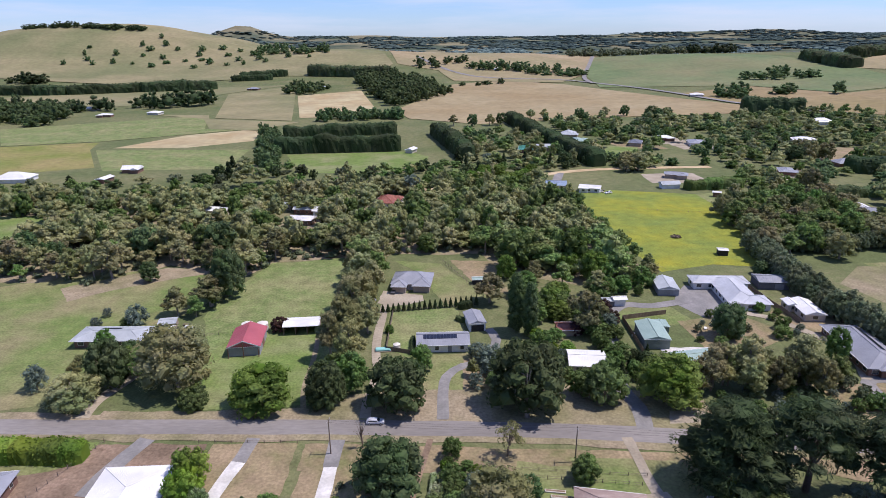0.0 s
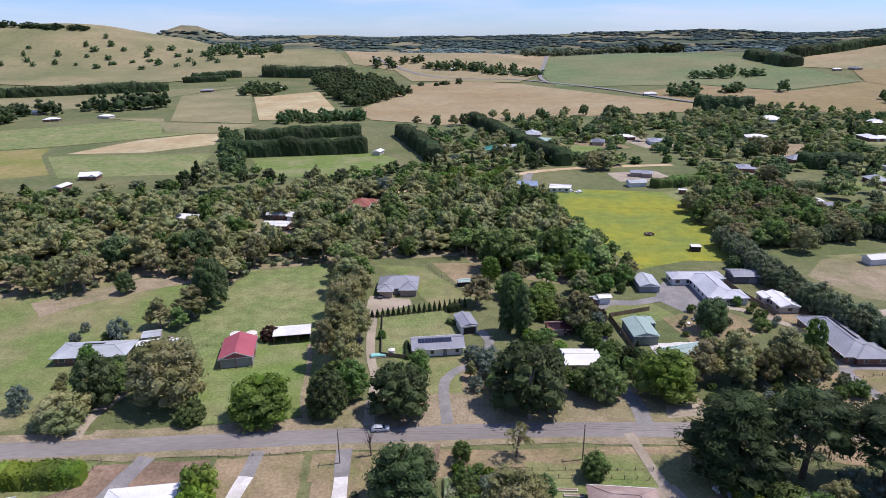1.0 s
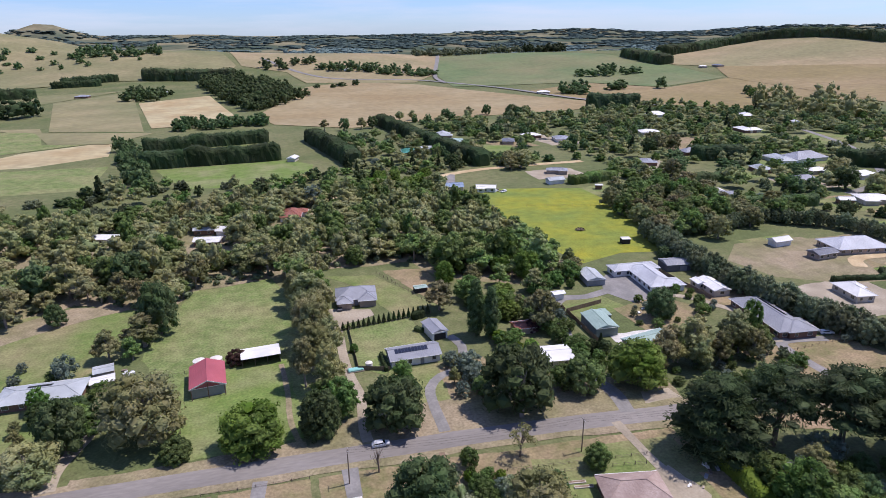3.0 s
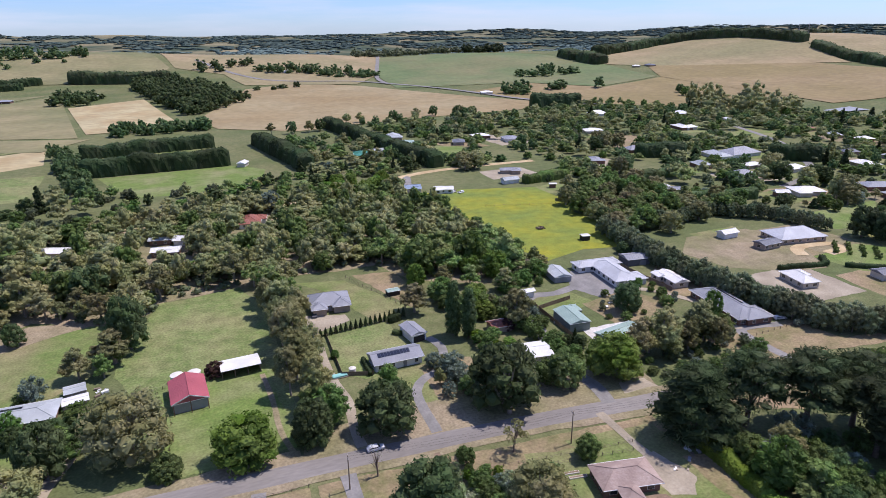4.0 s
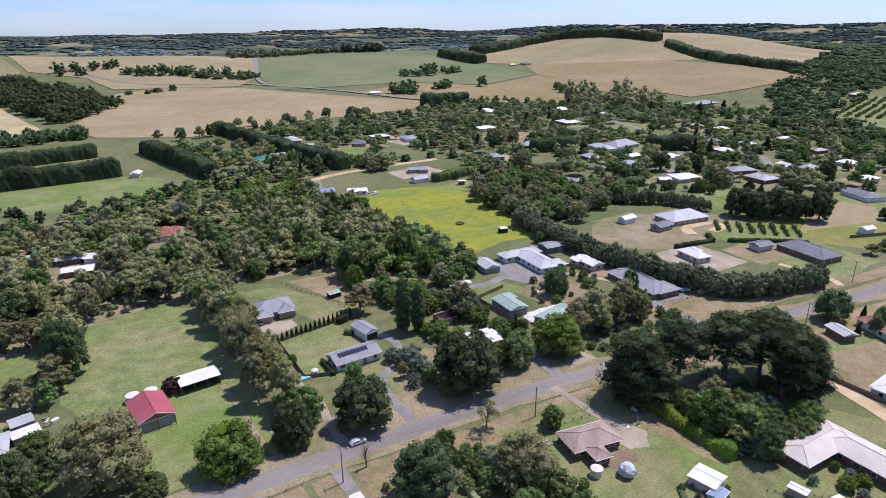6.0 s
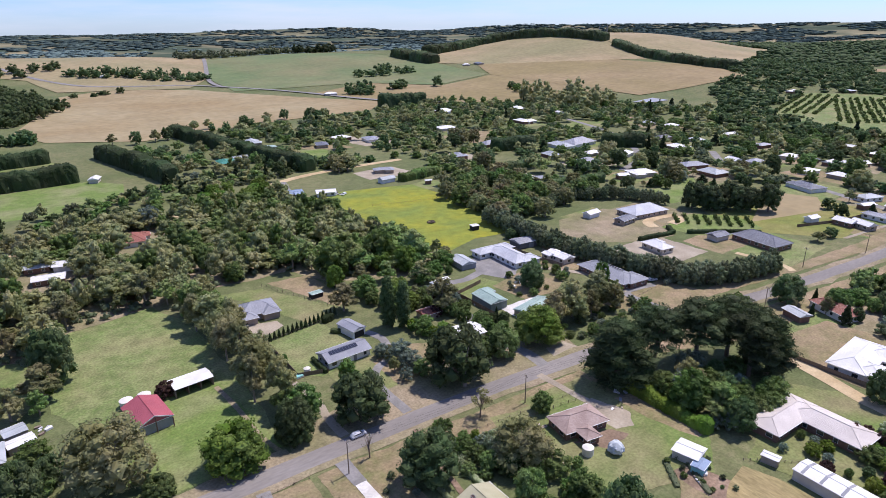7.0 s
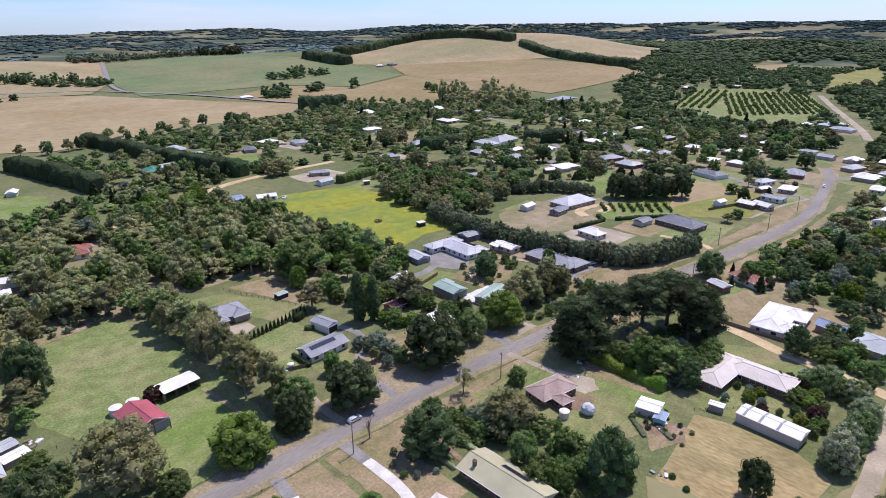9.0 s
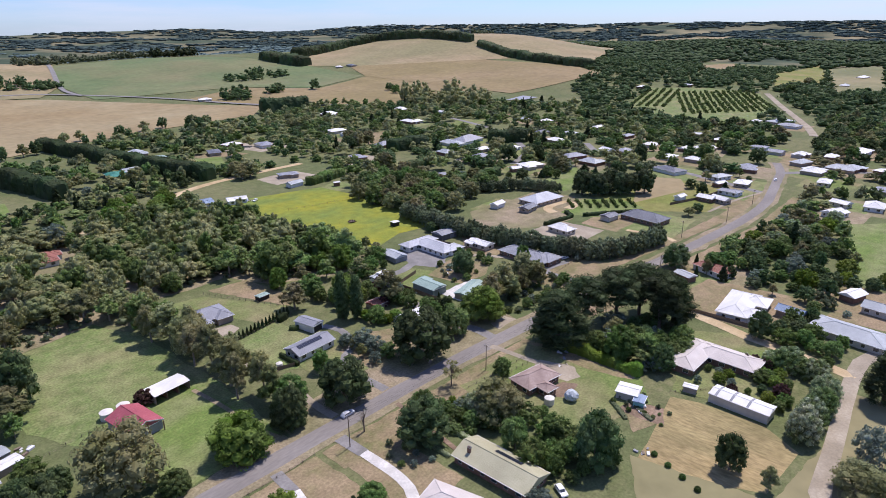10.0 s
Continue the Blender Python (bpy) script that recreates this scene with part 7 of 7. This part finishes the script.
# shrubs of the gardens along the road
for k, (x, y), h, r in [('flower', (7.6, 109.9), 3.6, 2.6), ('shrub', (4.5, 116.0), 2.2, 1.7), ('shrub', (1.7, 123.4), 2.6, 2.0), ('flower', (-2.0, 107.1), 2.2, 2.2), ('flower', (-1.8, 109.9), 1.8, 1.8), ('shrub', (3.7, 74.7), 4.6, 2.9), ('shrub', (0.8, 68.4), 3.2, 2.2), ('shrub', (-3.0, 104.0), 2.6, 2.2), ('grey_shrub', (-13.0, 69.0), 5.5, 4.0), ('shrub', (-0.5, 100.4), 2.4, 2.0), ('flower', (88.5, 52.4), 3.2, 2.8), ('flower', (97.7, 47.8), 3.6, 3.2), ('shrub', (91.3, 77.7), 4, 3.2), ('shrub', (94.8, 90.9), 5, 4), ('grey_shrub', (82.3, 99.2), 8, 5), ('shrub', (75.3, 78.4), 4.5, 3.4)]:
    plant(k, x, y, h, r, group="garden shrubs along the road")

# trees and shrubs that fill the house gardens
FILL = [
    (((27, 166), (37, 168), (38, 178), (28, 180)), 3.4, ("shrub", "oak", "lime", "oak_light"), 3, 5.5),
    (((44, 174), (56, 178), (58, 198), (46, 204), (40, 192)), 4.0, ("oak", "oak_light", "shrub", "grey_shrub", "plum"), 3, 6.5),
    (((28, 188), (38, 188), (44, 206), (28, 208)), 4.6, ("gum_green", "oak", "oak_light"), 5, 9),
    (((12, 146), (18, 150), (16, 168), (8, 168)), 3.6, ("gum_green", "shrub", "grey_shrub"), 3, 6),
    (((46, 150), (58, 154), (62, 168), (50, 170)), 3.8, ("oak", "shrub", "oak_dark", "cone"), 3, 6),
    (((56, 206), (74, 210), (78, 224), (60, 226)), 4.6, ("oak", "oak_dark", "gum_green", "shrub"), 4, 8),
    (((78, 172), (92, 172), (100, 188), (90, 196), (82, 188)), 4.6, ("shrub", "grey_shrub", "wood_scrub"), 1.6, 3.4),
    (((104, 176), (116, 176), (118, 196), (108, 200)), 4.4, ("shrub", "oak", "grey_shrub", "wood_scrub"), 2, 4.5),
    (((70, 136), (112, 134), (114, 146), (72, 148)), 4.2, ("wood_scrub", "grey_shrub", "shrub"), 1.6, 3.6),
    (((64, 146), (72, 144), (104, 144), (108, 152), (68, 154)), 6.5, ("gum", "gum", "gum_green"), 11, 15),
    (((-110, 160), (-98, 166), (-94, 176), (-86, 172), (-88, 158)), 4.6, ("oak_dark", "oak", "oak_light", "shrub"), 4, 7),
    (((62, 70), (90, 74), (92, 84), (64, 80)), 5.0, ("gum_green", "oak", "grey_shrub"), 5, 9),
    (((82, 44), (92, 46), (94, 56), (84, 56)), 3.4, ("shrub", "oak", "plum", "flower"), 2, 4),
    (((36, 60), (46, 60), (50, 72), (40, 80)), 2.6, ("wood_scrub", "shrub"), 0.8, 1.6),
]
for i, (poly, gap, kinds, lo, hi) in enumerate(FILL):
    garden(list(poly), gap, 140 + i, kinds, lo, hi, "garden planting")
